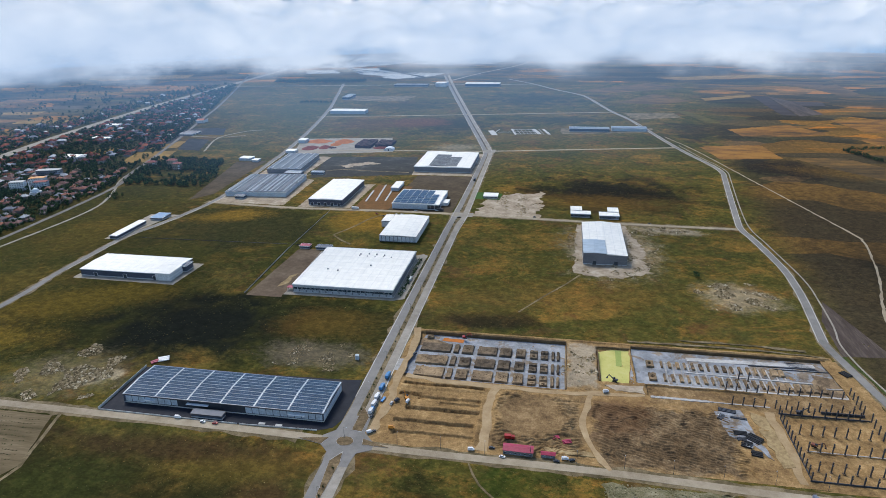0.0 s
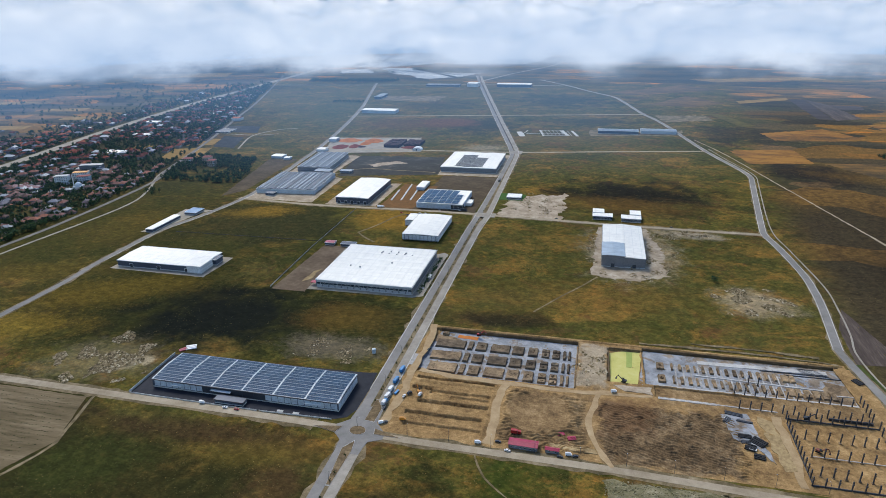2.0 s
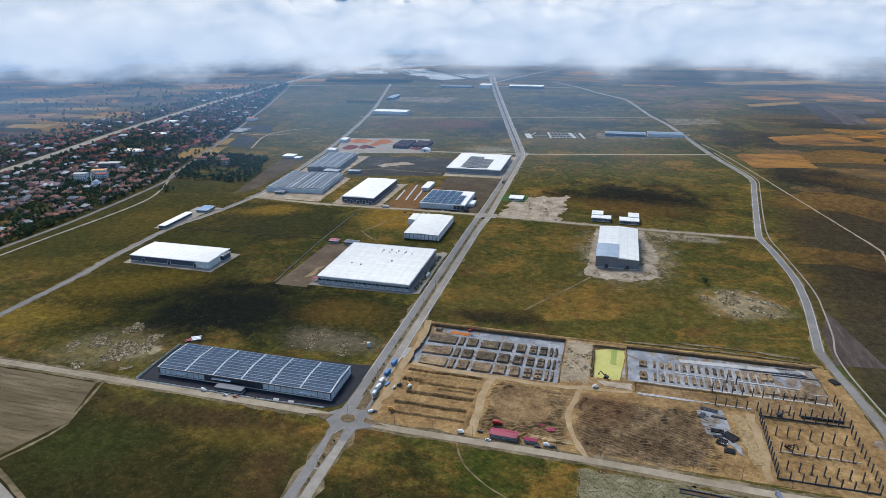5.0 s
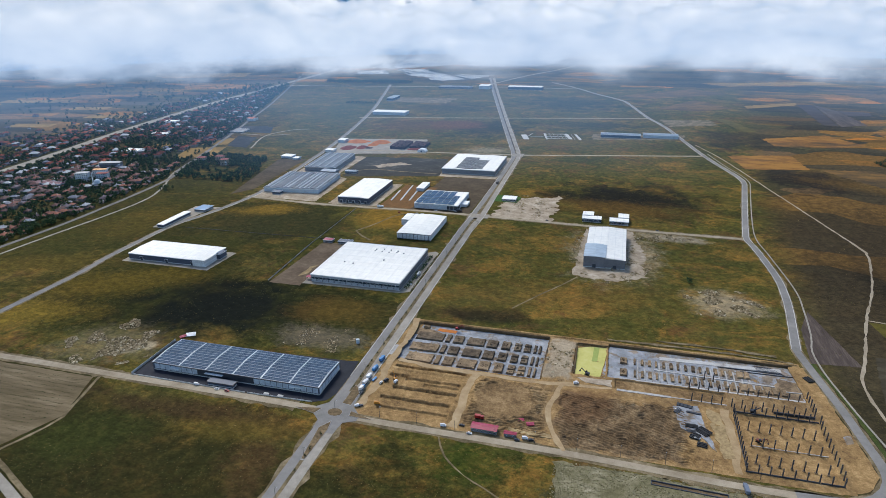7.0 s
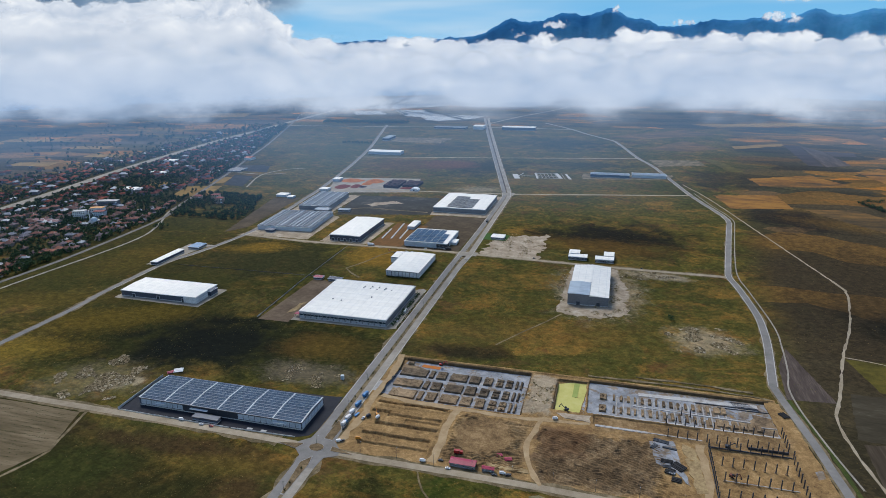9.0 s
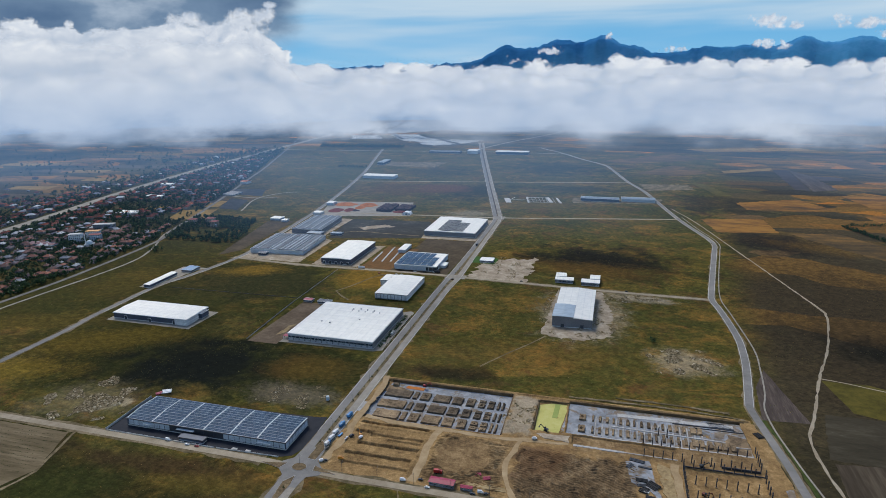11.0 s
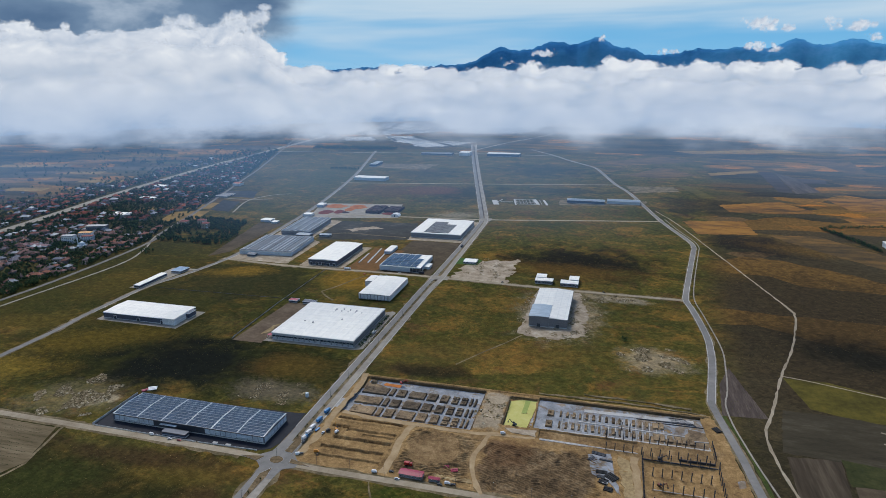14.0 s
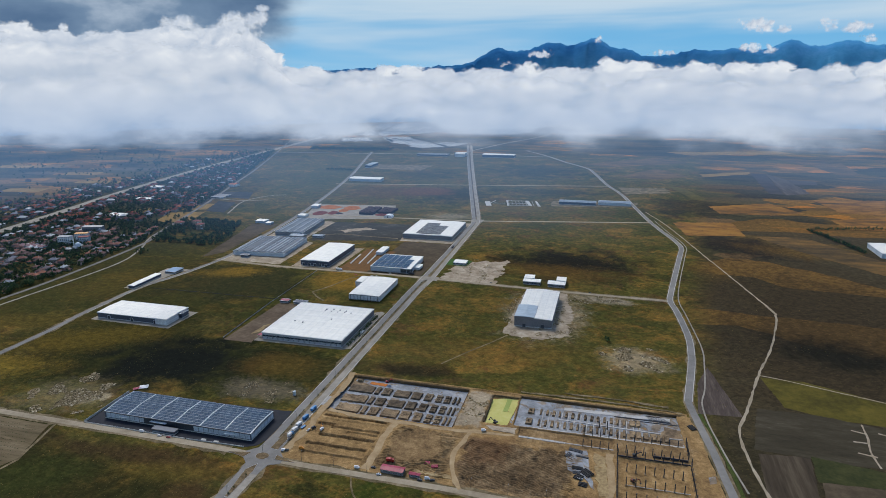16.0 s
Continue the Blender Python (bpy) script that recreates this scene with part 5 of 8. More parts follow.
hall(-431, -421, -150, -88, 4.5, "long narrow shed with a white roof", WALL_DARK, WHITE_ROOF, "y", 0.5, 1)
hall(-425, -407, -72, -50, 3.5, "open shelter with a blue roof", WALL_GREY, painted("blue_sheet", (0.10, 0.24, 0.42), 0.5), "x", 0.3, 1)
hall(-470, -447, 280, 300, 4.5, "small white shed by the west road", WALL_PALE, WHITE_ROOF, "x", 0.6, 1)
hall(-440, -428, 272, 286, 3.5, "small white shed by the west road", WALL_PALE, WHITE_ROOF, "x", 0.6, 1)
hall(745, 785, 300, 370, 9.0, "long shed with a white roof", WALL_PALE, WHITE_ROOF, "y", 1.2, 1, bays=7)
# gatehouse of the solar hall
hall(-117, -93, -482.5, -477, 3.2, "low gatehouse with a dark roof", WALL_DARK, DARK_STRIP, "x", 0.2, 1, trim=TRIM_DARK)


# ---- cloud bank, mountains ----
def billow(nt, vec, size, detail=3.0):
    """Rounded lumps at several sizes, high in the middle of each lump."""
    n = nt.nodes.new("ShaderNodeTexVoronoi")
    n.feature, n.distance = "SMOOTH_F1", "EUCLIDEAN"
    nt.links.new(vec, n.inputs["Vector"])
    n.inputs["Scale"].default_value = 1.0 / size
    n.inputs["Detail"].default_value = detail
    n.inputs["Roughness"].default_value = 0.5
    n.inputs["Smoothness"].default_value = 0.35
    return calc(nt, "SUBTRACT", 1.0, n.outputs["Distance"])


def glow(m, nt, tone, alpha):
    out = nt.nodes.new("ShaderNodeOutputMaterial")
    em = nt.nodes.new("ShaderNodeEmission")
    put_in(nt, em.inputs[0], tone)
    tr = nt.nodes.new("ShaderNodeBsdfTransparent")
    mx = nt.nodes.new("ShaderNodeMixShader")
    put_in(nt, mx.inputs[0], alpha)
    nt.links.new(tr.outputs[0], mx.inputs[1])
    nt.links.new(em.outputs[0], mx.inputs[2])
    nt.links.new(mx.outputs[0], out.inputs[0])
    return m


CLOUD_TONES = [(0.10, (0.29, 0.41, 0.58)), (0.30, (0.45, 0.535, 0.66)), (0.52, (0.57, 0.635, 0.735)), (0.75, (0.665, 0.72, 0.80)), (0.95, (0.77, 0.81, 0.86))]


def cloud_space(name, seed):
    m = bpy.data.materials.new(name)
    m.use_nodes = True
    nt = m.node_tree
    nt.nodes.clear()
    uv = nt.nodes.new("ShaderNodeUVMap")
    # a slow wobble keeps the lumps from looking regular
    wob = nt.nodes.new("ShaderNodeTexNoise")
    wob.inputs["Scale"].default_value, wob.inputs["Detail"].default_value = 1 / 120, 4
    nt.links.new(uv.outputs[0], wob.inputs["Vector"])
    k = nt.nodes.new("ShaderNodeVectorMath")
    k.operation = "MULTIPLY_ADD"
    k.inputs[1].default_value = (90, 90, 0)
    nt.links.new(wob.outputs["Color"], k.inputs[0])
    nt.links.new(uv.outputs[0], k.inputs[2])
    def at(dx=0.0, dy=0.0, sx=1.0, sy=1.0, bent=False):
        mp = nt.nodes.new("ShaderNodeMapping")
        mp.inputs["Location"].default_value = (seed + dx, dy, seed * 0.37)
        mp.inputs["Scale"].default_value = (sx, sy, 1)
        nt.links.new(k.outputs[0] if bent else uv.outputs[0], mp.inputs["Vector"])
        return mp.outputs[0]
    return m, nt, axes(nt, uv.outputs[0]), at


def cloud_material(seed, radius, top, rise, low, big, lumps, soft, amount, lift=0.0, depth=150.0, east=40.0):
    """One deck of the cloud bank: billowing tops, paler towards them, and a frayed underside."""
    m, nt, ax, at = cloud_space("cloud", seed)
    u, v = ax[0], ax[1]
    puff = billow(nt, at(sx=0.62, bent=True), big)
    puff2 = billow(nt, at(dx=-0.12 * big, dy=0.2 * big, sx=0.62, bent=True), big)
    broad = nz(nt, at(sx=0.55), 560, 3, 0.5)
    fine = nz(nt, at(), 70, 7, 0.6)
    mist = nz(nt, at(sx=0.6, sy=1.1), 230, 7, 0.55)
    off = lambda q, k, mid=0.5: calc(nt, "MULTIPLY", calc(nt, "SUBTRACT", q, mid), k)
    turn = calc(nt, "DIVIDE", u, radius * radians(1))
    west = step(nt, turn, -12.0, -16.5)
    height = calc(nt, "ADD", calc(nt, "ADD", top, calc(nt, "MULTIPLY", west, rise)), calc(nt, "ADD", off(broad, 130.0), calc(nt, "ADD", off(puff, lumps, 0.36), off(fine, 34.0))))
    upper = step(nt, calc(nt, "SUBTRACT", height, v), -4.0, soft)
    under = calc(nt, "ADD", v, calc(nt, "ADD", off(mist, 330.0), off(broad, 170.0)))
    under = calc(nt, "SUBTRACT", under, calc(nt, "MULTIPLY", west, 34.0))
    lower = calc(nt, "MULTIPLY", step(nt, under, low[0], low[1]), step(nt, v, -2.0, 30.0))
    alpha = calc(nt, "MULTIPLY", calc(nt, "MULTIPLY", upper, lower), amount)
    alpha = calc(nt, "MULTIPLY", alpha, step(nt, calc(nt, "ADD", turn, off(mist, 14.0)), east, east - 6.0))
    crest = step(nt, calc(nt, "SUBTRACT", v, height), -depth, 0.0)
    lit = calc(nt, "MULTIPLY", calc(nt, "SUBTRACT", puff2, puff), calc(nt, "ADD", 0.25, calc(nt, "MULTIPLY", crest, 0.75)))
    shade = calc(nt, "ADD", calc(nt, "ADD", 0.53 + lift, calc(nt, "MULTIPLY", crest, 0.30)), calc(nt, "ADD", calc(nt, "ADD", lit, off(puff, 0.62, 0.36)), calc(nt, "ADD", off(broad, 0.34), off(mist, 0.5))))
    return glow(m, nt, ramp(nt, shade, CLOUD_TONES), alpha)


def puff_material(seed, lumps, big, dim=0.0):
    """Single cumulus heaps: middle, half axes of each."""
    m, nt, ax, at = cloud_space("cumulus", seed)
    puff = billow(nt, at(bent=True), big, 4.0)
    puff2 = billow(nt, at(dx=-0.12 * big, dy=0.16 * big, bent=True), big, 4.0)
    fine = nz(nt, at(), big * 0.4, 6, 0.6)
    body = None
    for s, z, rs, rz in lumps:
        dx = calc(nt, "POWER", calc(nt, "ABSOLUTE", calc(nt, "DIVIDE", calc(nt, "SUBTRACT", ax[0], s), rs)), 2.0)
        dz = calc(nt, "POWER", calc(nt, "ABSOLUTE", calc(nt, "DIVIDE", calc(nt, "SUBTRACT", ax[1], z), rz)), 2.0)
        q = calc(nt, "SUBTRACT", 1.0, calc(nt, "ADD", dx, dz))
        body = q if body is None else calc(nt, "MAXIMUM", body, q)
    body = calc(nt, "ADD", calc(nt, "MAXIMUM", body, -3.0), calc(nt, "ADD", calc(nt, "MULTIPLY", calc(nt, "SUBTRACT", puff, 0.18), 1.7), calc(nt, "MULTIPLY", calc(nt, "SUBTRACT", fine, 0.5), 1.6)))
    shade = calc(nt, "ADD", 0.62 - dim, calc(nt, "ADD", calc(nt, "MULTIPLY", calc(nt, "SUBTRACT", puff2, puff), 0.9), calc(nt, "MULTIPLY", calc(nt, "SUBTRACT", fine, 0.5), 0.6)))
    return glow(m, nt, ramp(nt, shade, CLOUD_TONES), calc(nt, "MULTIPLY", step(nt, body, 0.0, 0.95), 0.95))


def sheet(radius, z0, z1, material, name, label, category):
    """A far backdrop that stands in an arc."""
    bm = bmesh.new()
    uv = bm.loops.layers.uv.new("UVMap")
    n = 72
    cols = []
    for k in range(n + 1):
        a = radians(15 - 62 + 124 * k / n)
        x, y = 220 - radius * math.sin(a), -880 + radius * math.cos(a)
        s = -radius * (a - radians(15))
        cols.append([(bm.verts.new((x, y, z)), (s, z)) for z in np.linspace(z0, z1, 9)])
    for a, b in zip(cols, cols[1:]):
        for j in range(8):
            q = (a[j], b[j], b[j + 1], a[j + 1])
            f = bm.faces.new([t[0] for t in q])
            for lp, t in zip(f.loops, q):
                lp[uv].uv = t[1]
    return tagged(part(name, bm, material), label, category, kind="structure")


sheet(3860, 150, 1100, puff_material(7.0, [(-1010, 600, 95, 55), (-1120, 560, 150, 75), (-1260, 510, 170, 80), (-985, 655, 55, 26), (-1060, 505, 110, 60), (-1400, 560, 150, 60)], 150.0), "cumulus_tower", "white cumulus tower rising out of the cloud bank", "cloud")
sheet(4700, 300, 800, puff_material(3.0, [(2120, 570, 150, 56), (2220, 545, 130, 36), (2560, 570, 130, 48), (2660, 545, 120, 36)], 80.0), "cumulus_cloud", "small white cumulus behind the mountain ridge", "cloud")
sheet(3935, 300, 700, puff_material(5.0, [(960, 470, 40, 30), (1790, 418, 90, 30), (1870, 400, 70, 26), (2320, 452, 60, 32), (640, 400, 110, 26), (1300, 395, 90, 20)], 50.0), "cumulus_cloud", "wisps of white cloud on the mountain slopes", "cloud")
sheet(3900, -5, 900, cloud_material(90.0, 3900.0, 362.0, 205.0, (-20.0, 110.0), 95.0, 80.0, 22.0, 1.0, 0.10, 120.0, 43.0), "cloud_bank", "far white cumulus tops of the cloud bank", "cloud")
sheet(3450, -5, 900, cloud_material(200.0, 3450.0, 292.0, 175.0, (-30.0, 110.0), 120.0, 95.0, 45.0, 0.96, 0.06, 150.0, 41.5), "cloud_bank", "white and blue-grey deck of the cloud bank", "cloud")
sheet(3000, -5, 900, cloud_material(330.0, 3000.0, 218.0, 110.0, (-40.0, 110.0), 190.0, 100.0, 75.0, 0.94, 0.06, 190.0, 40.0), "cloud_bank", "white and grey deck of the cloud bank", "cloud")
sheet(2620, -5, 900, cloud_material(40.0, 2620.0, 178.0, 90.0, (14.0, 112.0), 240.0, 100.0, 110.0, 0.9, 0.05, 220.0, 39.0), "cloud_bank", "low deck of white and grey cloud over the plain", "cloud")
sheet(2420, -5, 500, cloud_material(410.0, 2420.0, 150.0, 40.0, (48.0, 175.0), 200.0, 110.0, 140.0, 0.6, 0.05, 220.0, 39.0), "mist", "thin pale mist under the cloud bank", "cloud")


def veil():
    """Distance haze imitated by a glowing bluish sheet, denser upwards to suit the camera."""
    m = bpy.data.materials.new("haze_sheet")
    m.use_nodes = True
    nt = m.node_tree
    nt.nodes.clear()
    out = nt.nodes.new("ShaderNodeOutputMaterial")
    uv = nt.nodes.new("ShaderNodeUVMap")
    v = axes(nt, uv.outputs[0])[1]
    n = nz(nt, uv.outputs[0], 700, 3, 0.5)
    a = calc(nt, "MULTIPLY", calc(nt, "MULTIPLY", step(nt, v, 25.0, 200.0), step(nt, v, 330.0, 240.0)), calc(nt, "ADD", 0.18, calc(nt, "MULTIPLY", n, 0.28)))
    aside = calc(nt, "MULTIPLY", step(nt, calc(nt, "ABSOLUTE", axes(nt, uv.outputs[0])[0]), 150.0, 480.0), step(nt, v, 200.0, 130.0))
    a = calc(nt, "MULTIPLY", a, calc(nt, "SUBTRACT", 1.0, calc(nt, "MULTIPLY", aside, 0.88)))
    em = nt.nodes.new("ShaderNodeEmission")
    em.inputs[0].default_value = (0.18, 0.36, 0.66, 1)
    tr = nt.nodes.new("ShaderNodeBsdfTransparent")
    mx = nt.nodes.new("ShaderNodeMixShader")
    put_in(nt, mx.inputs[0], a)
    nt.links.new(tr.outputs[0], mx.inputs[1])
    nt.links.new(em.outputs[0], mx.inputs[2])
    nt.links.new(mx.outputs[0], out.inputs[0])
    sheet(940, -5, 340, m, "haze_sheet", "bluish glowing sheet added for distance haze", "mist")


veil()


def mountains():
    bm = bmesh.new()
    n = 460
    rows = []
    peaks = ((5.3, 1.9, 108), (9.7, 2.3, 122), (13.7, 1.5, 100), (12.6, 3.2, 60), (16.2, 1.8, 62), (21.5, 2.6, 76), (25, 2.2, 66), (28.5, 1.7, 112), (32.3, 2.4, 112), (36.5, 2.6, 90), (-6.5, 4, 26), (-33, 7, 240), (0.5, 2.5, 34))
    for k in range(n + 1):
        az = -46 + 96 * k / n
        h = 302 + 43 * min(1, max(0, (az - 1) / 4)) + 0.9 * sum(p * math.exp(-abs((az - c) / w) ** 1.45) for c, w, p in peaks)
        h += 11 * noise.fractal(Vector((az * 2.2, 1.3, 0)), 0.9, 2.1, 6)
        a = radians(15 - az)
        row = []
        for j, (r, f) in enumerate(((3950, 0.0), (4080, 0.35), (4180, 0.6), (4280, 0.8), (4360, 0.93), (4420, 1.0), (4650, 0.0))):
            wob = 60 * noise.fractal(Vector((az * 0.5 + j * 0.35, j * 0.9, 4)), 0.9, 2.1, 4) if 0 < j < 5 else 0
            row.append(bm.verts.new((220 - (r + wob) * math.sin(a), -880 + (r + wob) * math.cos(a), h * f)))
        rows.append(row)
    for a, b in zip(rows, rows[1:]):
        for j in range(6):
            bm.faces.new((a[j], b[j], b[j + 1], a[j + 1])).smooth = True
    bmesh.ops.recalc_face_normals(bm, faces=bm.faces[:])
    # haze of the distance is painted into the blue base colour
    ob = part("mountains", bm, earthy("haze_tinted_slopes", [(0.38, (0.06, 0.31, 0.60)), (0.5, (0.085, 0.38, 0.68)), (0.62, (0.14, 0.45, 0.76))], (260, 70, 20), relief=3.0))
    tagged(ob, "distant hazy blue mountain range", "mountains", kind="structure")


mountains()


def far_sky():
    """The open sky behind the cloud bank and the mountains: blue with thin streaks of high cloud."""
    m = bpy.data.materials.new("open_sky")
    m.use_nodes = True
    nt = m.node_tree
    nt.nodes.clear()
    out = nt.nodes.new("ShaderNodeOutputMaterial")
    uv = nt.nodes.new("ShaderNodeUVMap")
    ax = axes(nt, uv.outputs[0])
    blue = ramp(nt, calc(nt, "DIVIDE", ax[1], 1500.0), [(0.15, (0.25, 0.54, 0.80)), (0.34, (0.17, 0.46, 0.76)), (0.55, (0.20, 0.46, 0.72)), (1.0, (0.12, 0.34, 0.64))])
    def at(sx, sy, dx=0.0):
        mp = nt.nodes.new("ShaderNodeMapping")
        mp.inputs["Location"].default_value = (dx, 3.0, 1.0)
        mp.inputs["Scale"].default_value = (sx, sy, 1)
        nt.links.new(uv.outputs[0], mp.inputs["Vector"])
        return mp.outputs[0]
    streak = nz(nt, at(0.16, 1.5), 420, 4, 0.5, 0.3)
    veil = step(nt, calc(nt, "ADD", streak, calc(nt, "MULTIPLY", step(nt, ax[1], 420.0, 800.0), 0.2)), 0.42, 0.76)
    c = blend(nt, calc(nt, "MULTIPLY", veil, 0.85), blue, (0.58, 0.70, 0.80))
    # a heavier grey cloud high up on one side
    grey = nz(nt, at(0.5, 0.9, 77.0), 500, 6, 0.55, 0.2)
    side = step(nt, calc(nt, "ADD", ax[0], calc(nt, "MULTIPLY", calc(nt, "SUBTRACT", grey, 0.5), 900.0)), -950.0, -1350.0)
    c = blend(nt, side, c, ramp(nt, grey, [(0.3, (0.08, 0.15, 0.27)), (0.5, (0.16, 0.25, 0.38)), (0.68, (0.50, 0.59, 0.70))]))
    em = nt.nodes.new("ShaderNodeEmission")
    put_in(nt, em.inputs[0], c)
    nt.links.new(em.outputs[0], out.inputs[0])
    sheet(4860, -5, 1500, m, "sky_backdrop", "blue sky with thin high cloud", "sky")


far_sky()


# ---- building site ----
RED_STOCK = earthy("red_clay", [(0.3, (0.10, 0.022, 0.016)), (0.5, (0.17, 0.04, 0.028)), (0.7, (0.24, 0.07, 0.045))], (12, 3, 0.8), relief=0.4)
ORANGE_STOCK = earthy("orange_clay", [(0.3, (0.26, 0.08, 0.02)), (0.5, (0.42, 0.14, 0.035)), (0.7, (0.5, 0.2, 0.06))], (12, 3, 0.8), relief=0.4)
PURPLE_STOCK = earthy("purple_scrap", [(0.3, (0.016, 0.01, 0.012)), (0.5, (0.05, 0.03, 0.036)), (0.7, (0.12, 0.06, 0.06))], (10, 3, 0.8), relief=0.5)
patch("slab", [(28, -331.5), (152.5, -332.5), (152, -404), (75, -403), (20, -397), (24, -360)], -2.45, BLINDING, "grey blinding concrete of a foundation plot", "slab", 0.8)
patch("slab", [(208.5, -332), (250, -333), (360, -333), (361, -362), (363, -384), (216, -386), (214, -401), (206, -398), (203, -386)], -1.85, BLINDING, "grey blinding concrete of a foundation plot", "slab", 0.8)
patch("membrane", [(180, -342), (193, -336), (207, -336), (205, -360), (202, -386), (181, -389)], -1.6, YELLOW_SAND, "yellow membrane over a levelled plot", "membrane", 0.6)
patch("yard", [(259, -417), (278, -412), (281, -439), (286, -466), (277, -452), (263, -444)], 0.42, BLINDING, "grey gravel pad for stored beams", "yard", 1.2)
patch("yard", [(283, -415), (293, -418), (298, -470), (290, -474), (287, -450)], 0.40, OCHRE, "ochre sand strip", "yard", 2.2)
patch("yard", [(183, -394), (212, -392), (212, -402), (190, -400)], 0.40, PALE_GROUND, "pale spilt concrete", "yard", 2.0)
patch("yard", [(138, -476), (170, -476), (172, -481), (140, -480)], 0.42, OCHRE, "ochre sand strip", "yard", 1.0)
patch("yard", [(45, -336), (64, -337), (64, -342), (44, -341)], -2.3, ORANGE_STOCK, "rust-coloured sand on the slab", "yard", 1.0)
patch("bare_soil", [(358, -331), (370, -332), (376, -360), (380, -400), (385, -440), (387, -466), (376, -483), (358, -490), (300, -490.5), (362, -484), (364, -420)], 0.06, SITE_SOIL, "bare tan soil between the site and the outer road", "soil", 1.5)
patch("pad", [(13.8, -398), (17.5, -398), (18.5, -380), (15, -380)], 0.3, DIRTY_CONCRETE, "pale concrete pad at the road's edge", "pad", 0.4)
ribbon("site_track", TRACKS[0], 6.5, 0.13, PATH_SOIL, "tan haul track of the site", "track", 3.0)
ribbon("site_track", TRACKS[1], 5.0, 0.16, PATH_SOIL, "tan haul track of the site", "track", 3.0)
ribbon("site_track", TRACKS[2], 4.0, 0.19, PATH_SOIL, "tan haul track of the site", "track", 2.2)
ribbon("site_track", TRACKS[3], 6.0, 0.22, PATH_SOIL, "tan haul track of the site", "track", 3.0)
ribbon("site_track", TRACKS[4], 6.0, 0.25, PATH_SOIL, "tan haul track of the site", "track", 3.0)


def mound(x0, x1, y0, y1, top, seed, base=-2.7, soil=None):
    """A block of undug earth between foundation trenches, with sloping sides and a rough top."""
    rng = random.Random(seed)
    nx, ny = max(3, int((x1 - x0) / 1.6)), max(4, int((y1 - y0) / 1.6))
    cx, cy = (x0 + x1) / 2, (y0 + y1) / 2
    bm = bmesh.new()
    g = []
    for i in range(nx + 3):
        row = []
        for j in range(ny + 3):
            u, v = (min(max(i - 1, 0), nx)) / nx, (min(max(j - 1, 0), ny)) / ny
            edge = i in (0, nx + 2) or j in (0, ny + 2)
            sl = 0.55 if not edge else 0.0
            x = x0 + sl + (x1 - x0 - 2 * sl) * u - cx + rng.uniform(-0.2, 0.2)
            y = y0 + sl + (y1 - y0 - 2 * sl) * v - cy + rng.uniform(-0.2, 0.2)
            dip = 0.9 * max(0, 1 - math.hypot(u - 0.5, v - 0.5) / 0.38) if (x1 - x0) < 14 else 0.2
            z = base if edge else top - dip + rng.uniform(-0.22, 0.22)
            row.append(bm.verts.new((x, y, z)))
        g.append(row)
    for i in range(nx + 2):
        for j in range(ny + 2):
            bm.faces.new((g[i][j], g[i + 1][j], g[i + 1][j + 1], g[i][j + 1]))
    ob = part("earth_mound", bm, soil or MOUND_SOIL)
    ob.location = (cx, cy, 0)
    wide, deep = x1 - x0, y1 - y0
    if wide > 6 and deep > 5:
        # rings of dark crumbs round the bored holes
        for q in ((-0.27, 0.27) if wide > 14 else (0.0,)):
            cr = bmesh.new()
            rr = min(wide, deep) * rng.uniform(0.2, 0.27)
            ox, oy = q * wide + rng.uniform(-0.5, 0.5), rng.uniform(-0.8, 0.8)
            for k in range(26):
                a = rng.uniform(0, 2 * math.pi)
                s = rng.uniform(0.2, 0.7)
                d = rr * rng.uniform(0.55, 1.35)
                tube(cr, ox + d * math.cos(a), oy + d * math.sin(a), top - 0.9, top - 0.15 + s * 0.4, s * 0.8, s * 0.2, 5)
            part("crumb_ring", cr, DARK_SOIL, ob, "ring of dark soil crumbs round a bored hole")["kind"] = "stuff"
    return tagged(ob, "block of brown earth standing between foundation trenches", "earth mound", "mounds of the foundation grid")


# darker soil for the rear rows of mounds
DARKER_SOIL = earthy("darker_soil", [(0.36, (0.045, 0.035, 0.026)), (0.46, (0.10, 0.076, 0.052)), (0.55, (0.165, 0.124, 0.082)), (0.66, (0.27, 0.20, 0.13))], (24, 4, 0.9), relief=0.4)
COLS = [(28, 55), (57, 62), (64.5, 74.5), (78, 95), (97, 107.5), (111, 119.5), (122.8, 129.6), (132, 138.6), (141, 143.8), (145.6, 148)]
for r, (y0, y1) in enumerate(((-400.5, -386.5), (-381.5, -368), (-361, -347.5))):
    for c, (x0, x1) in enumerate(COLS):
        if c in (6, 7):
            m = (y0 + y1) / 2 + (1.5 if r else -1)
            mound(x0, x1, y0, m - 0.8, -0.75, r * 20 + c, soil=DARKER_SOIL if r else None)
            mound(x0, x1, m + 0.8, y1, -0.75, r * 20 + c + 200, soil=DARKER_SOIL if r else None)
        else:
            mound(x0 + (2 if r == 0 and c == 0 else 0), x1, y0, y1, -0.65, r * 20 + c, soil=DARKER_SOIL if r and (c or r == 2) else None)
mound(30, 36, -340, -335.5, 0.1, 400)
for r, (y0, y1) in enumerate(((-381, -368), (-361, -349))):
    mound(218, 224.5, y0 + 1, y1 - 1, -0.2, 500 + r)
    for c in range(20):
        x = 229.5 + c * 6.05
        if r == 1 and c > 15:
            continue
        mound(x, x + 2.3 + (c % 3) * 0.5 + (2.2 if c > 13 else 0), y0 + 1.5, y1 - 0.5, -0.35, 520 + r * 30 + c)


